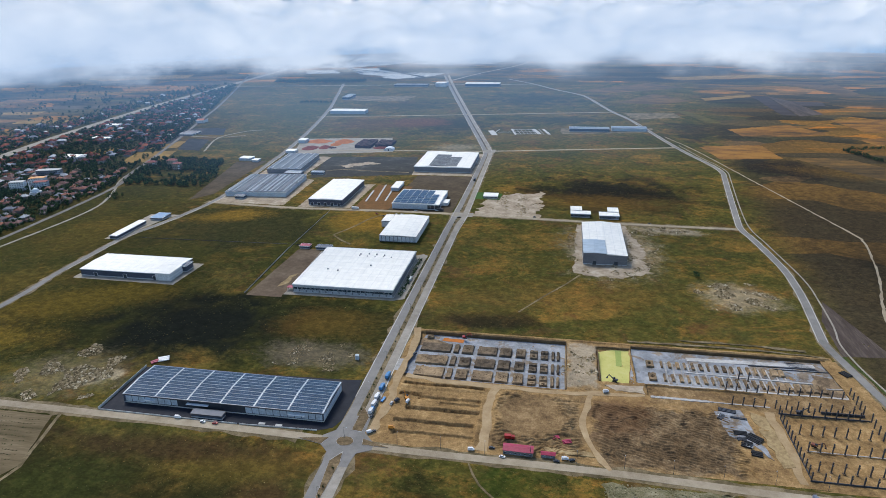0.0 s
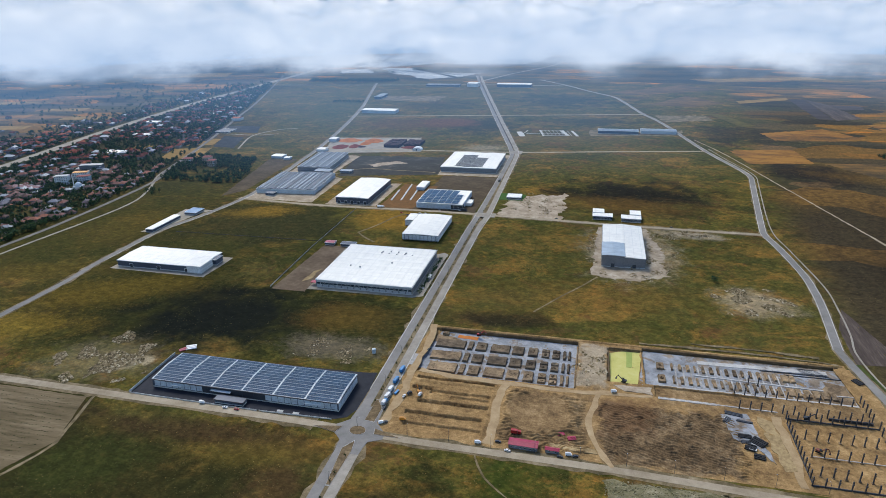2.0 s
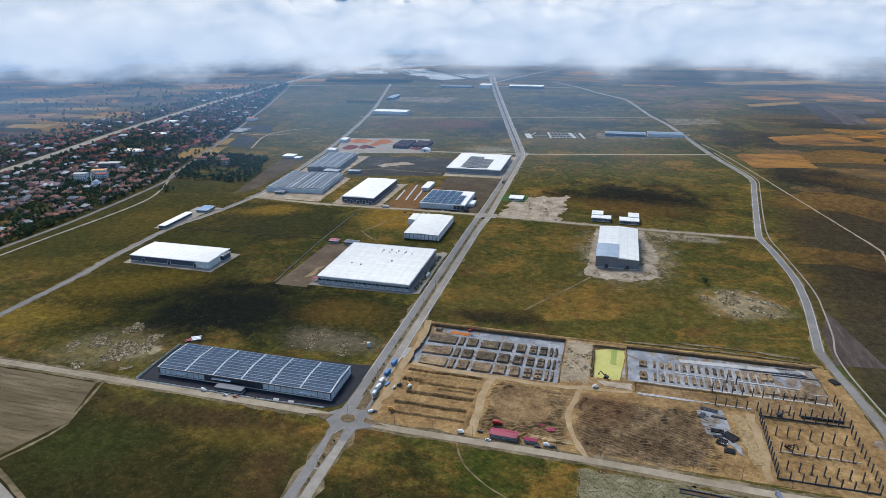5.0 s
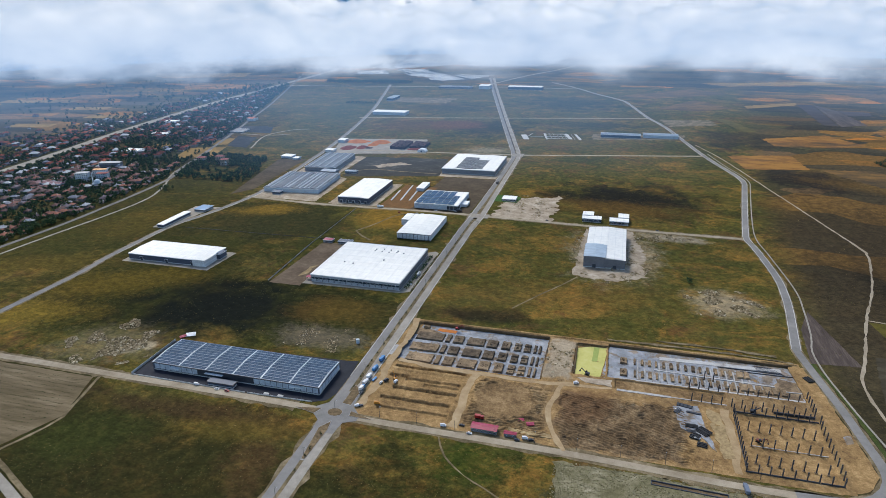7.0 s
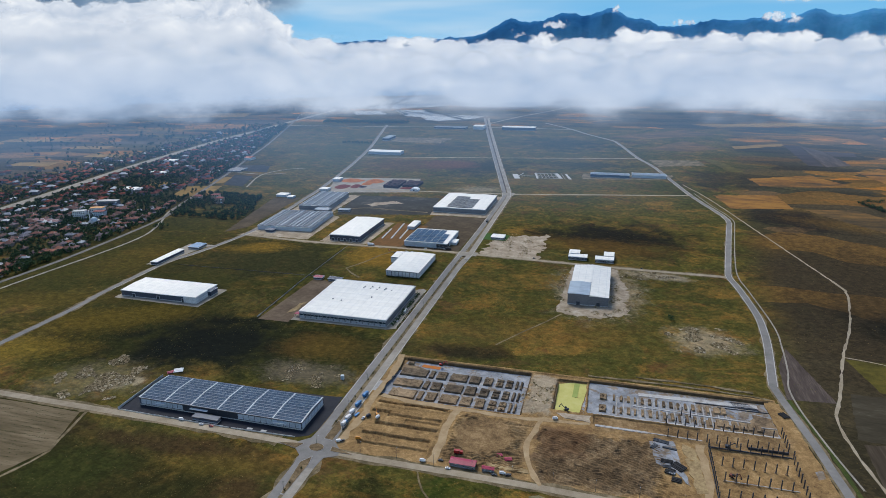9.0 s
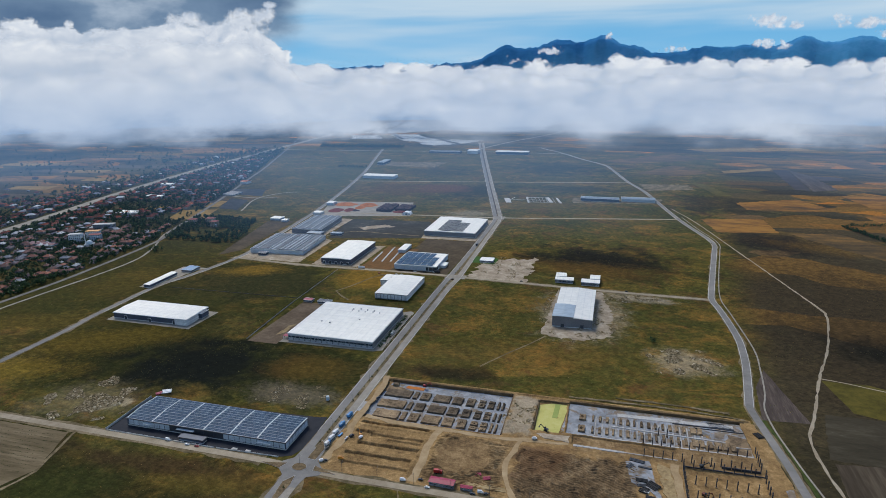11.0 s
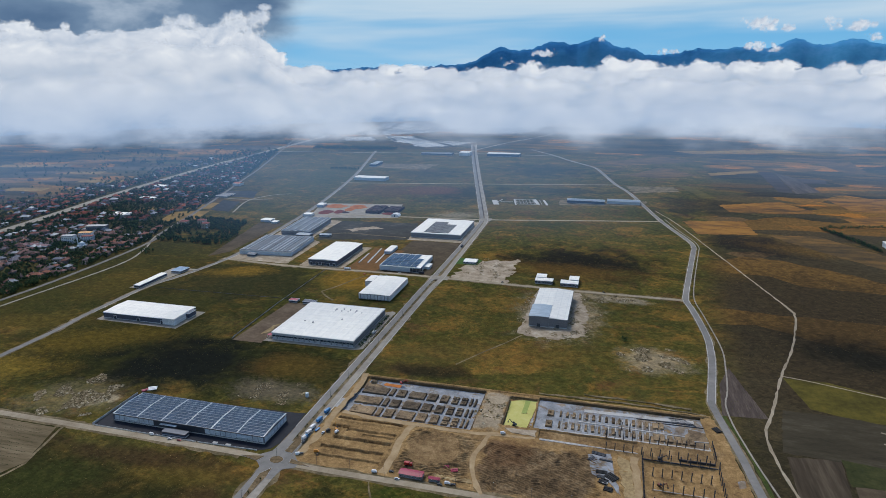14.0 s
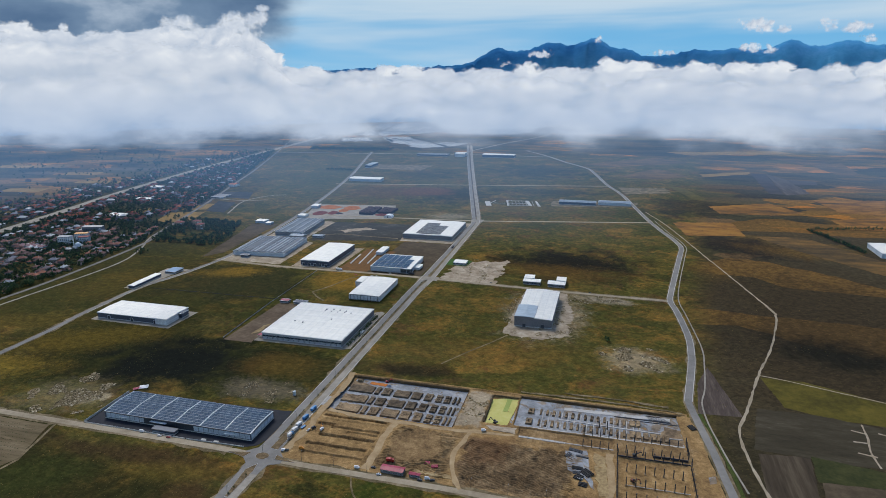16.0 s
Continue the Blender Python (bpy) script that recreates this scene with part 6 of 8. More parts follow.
def wall_strip(x0, y0, x1, y1, w, z0, z1, material, label, name="foundation_beam"):
    L = math.hypot(x1 - x0, y1 - y0)
    ob = part(name, softened(boxes((0, L, -w / 2, w / 2, 0, z1 - z0)), 0.06), material)
    ob.matrix_world = pose(x0, y0, z0, 0, 0, math.degrees(math.atan2(y1 - y0, x1 - x0)))
    return tagged(ob, label, "beam", "beams of the building site")


PALE_DIRTY = earthy("pale_dusty_concrete", [(0.34, (0.22, 0.20, 0.175)), (0.48, (0.38, 0.37, 0.35)), (0.66, (0.52, 0.515, 0.50))], (10, 2.5, 0.6), relief=0.05)
wall_strip(252, -342.5, 352, -339.0, 5.5, -1.9, -1.55, PALE_DIRTY, "pale dusty concrete ground beam of the foundation")
wall_strip(247, -363.5, 342, -366, 1.5, -1.9, -1.3, PALE_DIRTY, "pale concrete ground beam of the foundation")
wall_strip(217, -384.5, 361, -383.5, 1.8, -1.9, -1.2, PALE_DIRTY, "pale concrete ground beam of the foundation")
wall_strip(216, -404.5, 258, -405, 2.6, -0.6, 0.4, PALE_DIRTY, "pale concrete ground beam of the foundation")
wall_strip(258, -405, 300, -405.5, 1.2, -0.6, 0.4, DIRTY_CONCRETE, "dirty concrete ground beam of the foundation")
wall_strip(345, -372, 362, -371, 1.0, -1.9, -1.2, PALE_DIRTY, "pale concrete ground beam of the foundation")
wall_strip(300, -345, 348, -344, 0.7, -1.8, -1.2, STEEL, "dark steel beam lying on the slab")
wall_strip(318, -348, 362, -347, 0.7, -1.8, -1.2, STEEL, "dark steel beam lying on the slab")
# strips along the cuts, with the faces' shade put into their dark colour
for x0, y0, x1, y1 in ((27, -330.9, 153, -331.6), (180, -335.2, 207, -335.2), (208, -331.2, 362, -331.6), (153.6, -333, 153.2, -404), (179.4, -342, 179.6, -388)):
    wall_strip(x0, y0, x1, y1, 0.9, -2.7, 0.5, DARK_SOIL, "cut face of the excavation, darkened for its shade", "cut_face")
for pts in ([(206, -323), (260, -321.5), (320, -322.5), (364, -327)], [(250, -314), (300, -314.5), (352, -318)]):
    ribbon("spoil_bank", pts, 2.6, 0.5, DUST, "low tan bank of spoil beyond the excavation", "soil", 2.4)
patch("soil_spill", [(302, -383), (344, -382.5), (343, -371), (325, -374), (306, -370)], -1.72, MOUND_SOIL, "brown soil spilt over the slab", "soil", 2.0)
patch("soil_spill", [(343, -384), (361, -384), (360, -356), (346, -352), (342, -368)], -1.70, MOUND_SOIL, "brown soil spilt over the slab", "soil", 2.5)
patch("soil_spill", [(24, -352), (52, -346), (40, -340), (26, -338)], -2.3, MOUND_SOIL, "brown soil spilt over the slab", "soil", 2.0)
for k in range(16):
    wall_strip(232.8 + k * 6.05, -382, 233.2 + k * 6.05, -350, 1.2, -1.9, -1.6, DIRTY_CONCRETE, "dirty concrete rib of the foundation")
for k in range(8):
    wall_strip(330 + k * 0.4, -336 - k * 1.2, 345 + k * 1.2, -336 - k * 1.3, 0.35, -1.8, -1.4, STEEL, "dark steel beam lying on the slab")


def precast_column(x, y, h=8.2, z=-0.7):
    root = thing("precast_column", x, y, z, 0, "dark precast column standing in a pad footing", "column", "columns of the hall under construction")
    part("shaft", softened(boxes((-0.36, 0.36, -0.36, 0.36, 0.5, h)), 0.06), STEEL, root)
    part("footing", softened(boxes((-0.9, 0.9, -0.9, 0.9, 0, 0.6)), 0.05), MOUND_SOIL, root, "earth-covered pad footing")
    part("corbel", softened(boxes((-0.42, 0.42, -0.95, -0.43, h - 2.2, h - 1.5)), 0.05), STEEL, root)
    return root


COLUMN = precast_column(273.6, -386)
spots = [(273.6 + 7.43 * k, -386.2) for k in range(1, 12)] + [(273.6 + 7.4 * k, -405.8) for k in range(12)]
spots += [(303.8 + 7.55 * k, -412.8) for k in range(9)] + [(311 + 7.4 * k, -433.2) for k in range(7)] + [(310.4 + 7.45 * k, -452) for k in range(7)]
spots += [(310.3 + 7.5 * k, -471.2) for k in range(7)] + [(302.4 + 7.43 * k, -482.2) for k in range(9)]
spots += [(303.2, -418.5 - 5.7 * k) for k in range(11)] + [(363.2, -419.8 - 6.9 * k) for k in range(9)] + [(362.5, -380 - 6.0 * k) for k in range(5)]
spots += [(287, -368), (294, -369)]
for x, y in spots:
    copy_thing(COLUMN, pose(x, y, -0.7 if y < -386.5 else -1.7))
for y, x0, x1 in ((-412.8, 303.8, 364), (-482.2, 302.4, 362)):
    for k in range(8):
        a, b = x0 + (x1 - x0) * k / 8 + 0.5, x0 + (x1 - x0) * (k + 1) / 8 - 0.5
        wall_strip(a, y, b, y, 0.6, 0.0, 1.1, STEEL, "dark precast ground beam between two columns")
for k in range(4):
    wall_strip(333.2 + 7.3 * k, -407.8, 340 + 7.3 * k, -407.8, 0.9, 0.0, 2.0, STEEL, "dark precast beam between two columns")
wall_strip(311, -452, 360, -452, 0.4, -0.3, 0.15, CONCRETE, "pale low ground beam on the soil")
for k in range(11):
    wall_strip(303.2, -419 - 5.7 * k, 303.2, -423.8 - 5.7 * k, 0.5, 0.0, 0.9, STEEL, "dark precast ground beam between two columns")


def beam_stack(x, y, turn, n, length, wide, material, label):
    root = thing("beam_stack", x, y, 0.42, turn, label, "beams", "stored beams on the gravel pad")
    for k in range(n):
        part("beam", softened(boxes((-length / 2 + 0.3 * (k % 2), length / 2, (k - n / 2) * wide, (k - n / 2) * wide + wide * 0.8, 0, 0.7 + 0.15 * (k % 3))), 0.04), material, root)


beam_stack(268, -415, -12, 3, 12, 1.2, STEEL, "stack of dark precast beams on gravel")
beam_stack(274, -423, -8, 2, 11, 0.9, STEEL, "stack of dark precast beams on gravel")
beam_stack(262, -423, 60, 3, 7, 1.2, STEEL, "stack of dark precast beams on gravel")
beam_stack(271, -440, -2, 4, 9, 1.1, BLACK_COVER, "stack of black-wrapped beams on gravel")
beam_stack(279, -445, -40, 6, 10, 1.3, BLACK_COVER, "stack of black-wrapped beams on gravel")
beam_stack(272.5, -452, -20, 5, 7, 1.4, BLACK_COVER, "stack of black-wrapped beams on gravel")
beam_stack(276.5, -461, -10, 4, 7, 1.4, BLACK_COVER, "stack of black-wrapped beams on gravel")
beam_stack(270.5, -447, 3, 3, 6, 1.0, STEEL, "stack of dark precast beams on gravel")
beam_stack(370.5, -351, -60, 5, 8, 1.2, BLACK_COVER, "black-wrapped stack of material beside the road")
beam_stack(146.2, -465, 20, 3, 5, 1.0, RED_ROOF, "bundle of purple-red sheet profiles")
beam_stack(153.7, -468, 20, 4, 6, 1.0, RED_ROOF, "bundle of purple-red sheet profiles")
beam_stack(262, -421, 30, 1, 3, 2.4, WHITE_PAINT, "white site cabin unit on gravel")
beam_stack(273.8, -453.5, -15, 1, 4.5, 2.8, WHITE_PAINT, "white covered pallet on the stack")


def site_hut(x0, x1, y0, y1, h, label):
    root = thing("site_hut", (x0 + x1) / 2, (y0 + y1) / 2, 0.2, -1, label, "hut", "huts of the building site")
    w, d = (x1 - x0) / 2, (y1 - y0) / 2
    part("wall", boxes((-w, w, -d, d, 0, h)), WALL_GREY, root)
    part("roof", gable(bmesh.new(), -w, w, -d, d, h, 0.9, "x", 0.4, 0.15), RED_ROOF, root, "magenta-red sheet roof")
    n = max(2, int(w / 1.6))
    for k in range(n):
        u = -w + 2 * w * (k + 0.5) / n
        wn = part("window", boxes((u - 0.6, u + 0.6, -d - 0.08, -d - 0.01, 1.1, 2.1)), GLASS, root)
        part("frame", boxes((u - 0.7, u + 0.7, -d - 0.12, -d - 0.02, 0.95, 1.1), (u - 0.7, u + 0.7, -d - 0.12, -d - 0.02, 2.1, 2.25)), TRIM, wn)


site_hut(112, 131.5, -487, -480, 3.2, "site hut with a magenta sheet roof")
site_hut(137, 146, -486.6, -483.6, 2.6, "small site hut with a magenta roof")


# ---- vehicles ----
def wheels(root, pts, r=0.5, w=0.3):
    for x, y in pts:
        bm = tube(bmesh.new(), 0, 0, -w / 2, w / 2, r, n=12)
        wh = part("wheel", bm, TYRE, root)
        wh.matrix_basis = pose(x, y, r, 90, 0, 0)


def truck(x, y, turn, length, material, label, z=0.2, cab=None):
    root = thing("truck", x, y, z, turn, label, "truck", "vehicles parked by the site")
    L = length / 2
    part("chassis", boxes((-L, L, -0.9, 0.9, 0.6, 0.95)), TRIM_DARK, root)
    part("body", softened(boxes((-L, L - 2.4, -1.25, 1.25, 1.0, 3.5)), 0.08), material, root)
    c = part("cab", softened(boxes((L - 2.2, L, -1.2, 1.2, 0.7, 2.9)), 0.18), cab or material, root)
    part("windscreen", boxes((L - 0.05, L + 0.02, -1.0, 1.0, 1.7, 2.6)), GLASS, c)
    wheels(root, [(-L + 1.2, -1.0), (-L + 1.2, 1.0), (-L + 2.4, -1.0), (-L + 2.4, 1.0), (L - 1.2, -1.0), (L - 1.2, 1.0)])
    return root


def car(x, y, turn, material, label, z=0.2, van=False):
    root = thing("van" if van else "car", x, y, z, turn, label, "van" if van else "car", "parked vehicles")
    k = 1.05 if van else 0.95
    part("body", softened(boxes((-2.2 * k, 2.2 * k, -0.9 * k, 0.9 * k, 0.35, 1.0 if not van else 1.3)), 0.15), material, root)
    bm = boxes((-1.5 * k if not van else -2.25, 0.9 * k if not van else 1.4, -0.8 * k, 0.8 * k, 1.0 if not van else 1.3, 1.5 if not van else 2.3))
    for v in bm.verts:
        if v.co.z > 1.4:
            v.co.x *= 0.82 if not van else 0.96
            v.co.y *= 0.88
    part("cabin", softened(bm, 0.08), GLASS if not van else material, root)
    part("roof_panel", boxes((-1.0 * k, 0.6 * k, -0.68 * k, 0.68 * k, 1.5 if not van else 2.3, 1.54 if not van else 2.34)), material, root)
    wheels(root, [(sx * 1.35 * k, sy * 0.82 * k) for sx in (-1, 1) for sy in (-1, 1)], 0.34, 0.24)
    return root


truck(12.2, -409, 85, 8.2, BLUE_PAINT, "blue truck parked beside the main road")
truck(11.9, -425.5, 84, 8.2, BLUE_PAINT, "blue truck parked beside the main road")
truck(11.6, -438.5, 84, 7.0, WHITE_PAINT, "white box truck parked at the roadside")
truck(11.9, -447.6, 83, 7.0, WHITE_PAINT, "white box truck parked at the roadside")
truck(12.2, -456.2, 83, 7.0, WHITE_PAINT, "white box truck parked at the roadside", cab=BLUE_PAINT)
truck(299.5, -501.5, 95, 9.0, painted("grey_blue_paint", (0.16, 0.2, 0.27), 0.4), "grey-blue tipper truck on the side road", 0.15)
truck(115, -471, 3, 7.0, RED_PAINT, "dark red tipper truck on the soil", 0.4)
beam_stack(16.5, -440, 80, 1, 6, 2.5, BLUE_PAINT, "blue tarpaulin-covered container beside the trucks")
car(14, -462, 80, TRIM_DARK, "dark car parked behind the trucks", 0.25)
for x, y, t, m, l, van in ((17.7, -479.5, 30, WHITE_PAINT, "white pickup standing at the site entrance", True), (20, -478.2, 40, TRIM_DARK, "dark car standing at the site entrance", False), (24.3, -444.3, 80, WHITE_PAINT, "white car parked on bare soil", False), (36, -440, 75, WHITE_PAINT, "white van parked on bare soil", True), (27.5, -440, 60, TRIM_DARK, "dark machine parked on bare soil", True), (31.7, -472.6, 10, ORANGE_PAINT, "orange loader parked on bare soil", True), (90.5, -486.5, 8, WHITE_PAINT, "white van parked by the site road", True), (104, -482.5, 0, TRIM_DARK, "dark car parked by the site road", False), (111.7, -490.4, -2, WHITE_PAINT, "white car on the side road", False), (147, -489, 0, TRIM_DARK, "dark car parked by the hut", False), (152.5, -486, 5, TRIM, "grey van parked by the hut", True), (157, -486.5, 20, TRIM_DARK, "dark car parked by the hut", False), (-126.4, -485.2, -2, WHITE_PAINT, "white van parked by the gatehouse", True), (-105.5, -487, 0, WHITE_PAINT, "white car parked by the gatehouse", False), (-95.8, -487.2, 0, RED_PAINT, "red car parked by the gatehouse", False), (183, -404.5, 20, WHITE_PAINT, "white pickup on the site track", True), (26, -372, 60, TRIM_DARK, "dark car parked on the verge", False)):
    car(x, y, t, m, l, 0.5 if 14 < x < 260 and -478 < y < -330 else 0.2, van)


def excavator(x, y, turn, material, label):
    root = thing("excavator", x, y, 0.3, turn, label, "excavator", "machines of the building site")
    for s in (-1, 1):
        part("track", softened(boxes((-2.0, 2.0, s * 1.2 - 0.35, s * 1.2 + 0.35, 0, 0.9)), 0.25), TYRE, root)
    part("house", softened(boxes((-2.0, 1.2, -1.3, 1.3, 0.95, 2.1)), 0.15), material, root)
    part("cab", softened(boxes((0.2, 1.6, -1.25, -0.2, 2.0, 3.1)), 0.1), GLASS, root)
    b = part("boom", softened(boxes((0, 5.2, -0.25, 0.25, -0.3, 0.3)), 0.06), material, root)
    b.matrix_basis = pose(1.0, 0.3, 1.8, 0, -38, 0)
    d = part("dipper", softened(boxes((0, 3.2, -0.2, 0.2, -0.22, 0.22)), 0.05), material, root)
    d.matrix_basis = pose(5.0, 0.3, 4.9, 0, 62, 0)
    k = part("bucket", softened(boxes((-0.6, 0.6, -0.6, 0.6, -0.9, 0.0)), 0.15), TRIM_DARK, root)
    k.matrix_basis = pose(6.5, 0.3, 2.1, 0, 20, 0)


excavator(191, -388, 160, TRIM_DARK, "dark excavator at the edge of the yellow plot")
excavator(64, -338, 10, RED_PAINT, "red drilling excavator on the slab")
excavator(318, -410, 0, TRIM_DARK, "dark excavator among the columns")
excavator(316, -447, -30, painted("brown_red_paint", (0.16, 0.05, 0.03), 0.6), "rusty red excavator among the columns")
excavator(34, -436, 120, ORANGE_PAINT, "orange excavator on the soil")

# ---- walls, fences, small buildings ----
def masonry_wall(x0, y0, x1, y1, h, w, material, label):
    L = math.hypot(x1 - x0, y1 - y0)
    root = thing("boundary_wall", x0, y0, 0.0, math.degrees(math.atan2(y1 - y0, x1 - x0)), label, "wall")
    n = max(1, int(L / 6))
    for k in range(n):
        part("wall_panel", boxes((k * L / n + 0.12, (k + 1) * L / n - 0.12, -w / 2, w / 2, 0, h)), material, root)
        part("post", boxes((k * L / n - 0.14, k * L / n + 0.14, -w / 2 - 0.08, w / 2 + 0.08, 0, h + 0.2)), material, root)


masonry_wall(-192.3, -484.5, -192.5, -425, 2.2, 0.3, CONCRETE, "grey precast wall of the asphalt apron")
masonry_wall(-191, -484.8, -80, -485, 1.0, 0.3, CONCRETE, "low grey wall along the apron")
masonry_wall(-78, -485, -20, -483, 1.0, 0.3, CONCRETE, "low grey wall along the apron")
masonry_wall(-178, -278, -184, -150, 1.3, 0.25, DIRTY_CONCRETE, "pale boundary wall of the plot")
masonry_wall(-184, -150, -185, 0, 0.9, 0.2, DIRTY_CONCRETE, "pale boundary wall between two meadows")
masonry_wall(-392, -140, -174, -136, 0.6, 0.2, TRIM_DARK, "dark low fence between two meadows")
for x, m in ((-62, CONCRETE), (-49, CONCRETE)):
    root = thing("gate_block", x, -482.3, 0.12, 0, "pale gate pillar block of the apron", "gate")
    part("base", softened(boxes((-2.2, 2.2, -0.9, 0.9, 0, 0.6)), 0.06), CONCRETE, root)
    part("cap", softened(boxes((-2.4, 2.4, -1.1, 1.1, 0.6, 0.8)), 0.04), m, root)
beam_stack(-185, -412, 30, 3, 9, 2.4, WHITE_PAINT, "white and blue storage containers in the corner")
beam_stack(-190, -417, 50, 2, 7, 2.2, RED_ROOF, "purple-red sheet-covered stack in the corner")
root = thing("water_tank", -20.5, -387, 0.1, 0, "pale round water tank on legs", "tank")
part("tank_body", tube(bmesh.new(), 0, 0, 1.0, 4.4, 1.7, n=16), PALE_STRIP, root)
part("stand", boxes((-1.4, 1.4, -1.4, 1.4, 0, 1.0)), CONCRETE, root)


def street_lamp(x, y, turn=0, h=9.0):
    root = thing("street_lamp", x, y, 0.15, turn, "tall grey steel street lamp", "street lamp", "street lamps along the roads")
    part("pole", tube(bmesh.new(), 0, 0, 0, h, 0.14, 0.08, 8), STEEL, root)
    part("arm", boxes((0, 1.8, -0.05, 0.05, h - 0.15, h)), STEEL, root)
    part("lantern", softened(boxes((1.5, 2.2, -0.16, 0.16, h - 0.28, h - 0.1)), 0.04), PALE_STRIP, root)
    return root


LAMP = street_lamp(2, -487.5)
for x, y, t in [(-28, -485.2, 90)] + [(40 + 30 * k, -488.6 - 0.03 * k, 90) for k in range(10)] + [(4.4, -545 - 40 * k, 0) for k in range(4)] + [(4.5, -430 + 45 * k, 180) for k in range(9)]:
    copy_thing(LAMP, pose(x, y, 0.15, 0, 0, t))


# ---- brick yard, stock and rubble ----
def heap(x, y, rx, ry, h, material, label, seed, name="heap"):
    rng = random.Random(seed)
    bm = bmesh.new()
    rings = []
    for j in range(7):
        f = j / 6
        ring = []
        for k in range(22):
            a = 2 * math.pi * k / 22
            r = (1 - f) * (1 + 0.25 * noise.noise(Vector((math.cos(a) * 1.7, math.sin(a) * 1.7, seed)))) + 0.05
            ring.append(bm.verts.new((rx * r * math.cos(a), ry * r * math.sin(a), h * min(1, f * 1.35) * (1 - 0.2 * rng.random() * (f > 0.3)))))
        rings.append(ring)
    for a, b in zip(rings, rings[1:]):
        for k in range(22):
            bm.faces.new((a[k], a[(k + 1) % 22], b[(k + 1) % 22], b[k]))
    bm.faces.new(rings[-1])
    ob = part(name, bm, material)
    ob.location = (x, y, 0.1)
    return tagged(ob, label, "heap", "heaps of the storage yard")


heap(-372, 400, 16, 20, 5, RED_STOCK, "dark red heap of clay", 1)
heap(-377, 468, 26, 20, 4, ORANGE_STOCK, "orange heap of clay", 2)
heap(-344, 412, 12, 16, 4, RED_STOCK, "dark red heap of clay", 3)
heap(-328, 410, 9, 8, 2, PURPLE_STOCK, "small dark heap of scrap", 7)
heap(-322, 470, 20, 22, 5, ORANGE_STOCK, "orange heap of clay", 4)
heap(-330, 440, 12, 14, 4, ORANGE_STOCK, "orange heap of clay", 8)


def stock(x0, x1, y0, y1, h, label, seed):
    root = thing("stock_pile", (x0 + x1) / 2, (y0 + y1) / 2, 0.1, 0, label, "stock pile", "stock piles of the storage yard")
    rng = random.Random(seed)
    w, d = (x1 - x0), (y1 - y0)
    for i in range(6):
        for j in range(8):
            part("bale", softened(boxes((-w / 2 + i * w / 6, -w / 2 + (i + 0.96) * w / 6, -d / 2 + j * d / 8, -d / 2 + (j + 0.96) * d / 8, 0, h * rng.uniform(0.8, 1.05))), 0.2), PURPLE_STOCK, root)


stock(-279, -245, 412, 474, 6.5, "large dark block of stacked purple scrap", 5)
stock(-240, -206, 428, 478, 5.5, "large dark block of stacked purple scrap", 6)
heap(-222, 416, 20, 9, 3.5, RED_STOCK, "dark red heap of clay", 9)


def barrel_tent(x, y, w, d, h, label):
    root = thing("tent_hall", x, y, 0.1, 0, label, "tent")
    bm = bmesh.new()
    a = [[bm.verts.new((w * math.cos(t), s * d, h * math.sin(t))) for t in np.linspace(0, math.pi, 11)] for s in (-1, 1)]
    for k in range(10):
        bm.faces.new((a[0][k], a[0][k + 1], a[1][k + 1], a[1][k]))
    bm.faces.new(a[0][::-1])
    bm.faces.new(a[1])
    part("cover", bm, WHITE_PAINT, root)
    part("door", boxes((-1.5, 1.5, -d - 0.1, -d, 0, 3)), TRIM_DARK, root)


barrel_tent(-202, 402, 10, 8, 6, "white barrel-roofed tent in the yard")
hall(-404, -386, 350, 368, 5, "white shed at the yard's corner", WALL_WHITE, WHITE_ROOF, "x", 0.6, 1)
hall(-418, -402, 448, 470, 6, "pale shed at the yard's corner", WALL_PALE, WHITE_ROOF, "x", 0.6, 1)
hall(-122, -110, 112, 150, 5, "narrow white shed beside the hall", WALL_PALE, WHITE_ROOF, "y", 0.5, 1)
for x0, y0, x1, y1 in ((-146, 52, -150, 108), (-131, 55, -139, 143), (-117, 58, -124, 155)):
    wall_strip(x0, y0, x1, y1, 2.4, 0.05, 0.9, CONCRETE, "long pale concrete strip on rusty ground", "concrete_strip")
for x0, y0, x1, y1, w in ((-18, 622, -4, 572, 13), (28, 646, 42, 580, 4), (78, 650, 95, 592, 8), (101, 648, 117, 590, 5), (28, 640, 78, 646, 1.5), (34, 612, 86, 618, 1.5), (40, 588, 92, 594, 1.5), (0, 605, 30, 610, 1.5), (-8, 590, 0, 640, 1.5)):
    wall_strip(x0, y0, x1, y1, w, 0.05, 0.7, CONCRETE, "pale concrete foundation strip in the grass", "concrete_strip")
for k in range(9):
    wall_strip(30 + 8.6 * k, 650, 44 + 8.6 * k, 590, 1.1, 0.05, 0.5, DIRTY_CONCRETE, "thin pale foundation strip in the grass", "concrete_strip")
patch("lawn", [(13, 86), (54, 84), (56, 116), (14, 122)], 0.14, earthy("lawn", [(0.3, (0.03, 0.075, 0.015)), (0.7, (0.05, 0.11, 0.025))], (9, 2, 0.5)), "bright green watered lawn", "lawn", 0.5)
hall(-735, -700, 500, 540, 3.0, "dark greenhouse rows beside a track", WALL_DARK, DARK_STRIP, "x", 0.4, 4)
for x, y, w, d in ((-770, 470, 50, 34), (-720, 545, 46, 34), (-735, 420, 40, 24)):
    patch("field", [(x - w, y - d), (x + w, y - d + 20), (x + w - 10, y + d + 20), (x - w - 10, y + d)], 0.09, FRESH_ASPHALT, "dark plot covered with panels", "field", 1.0)


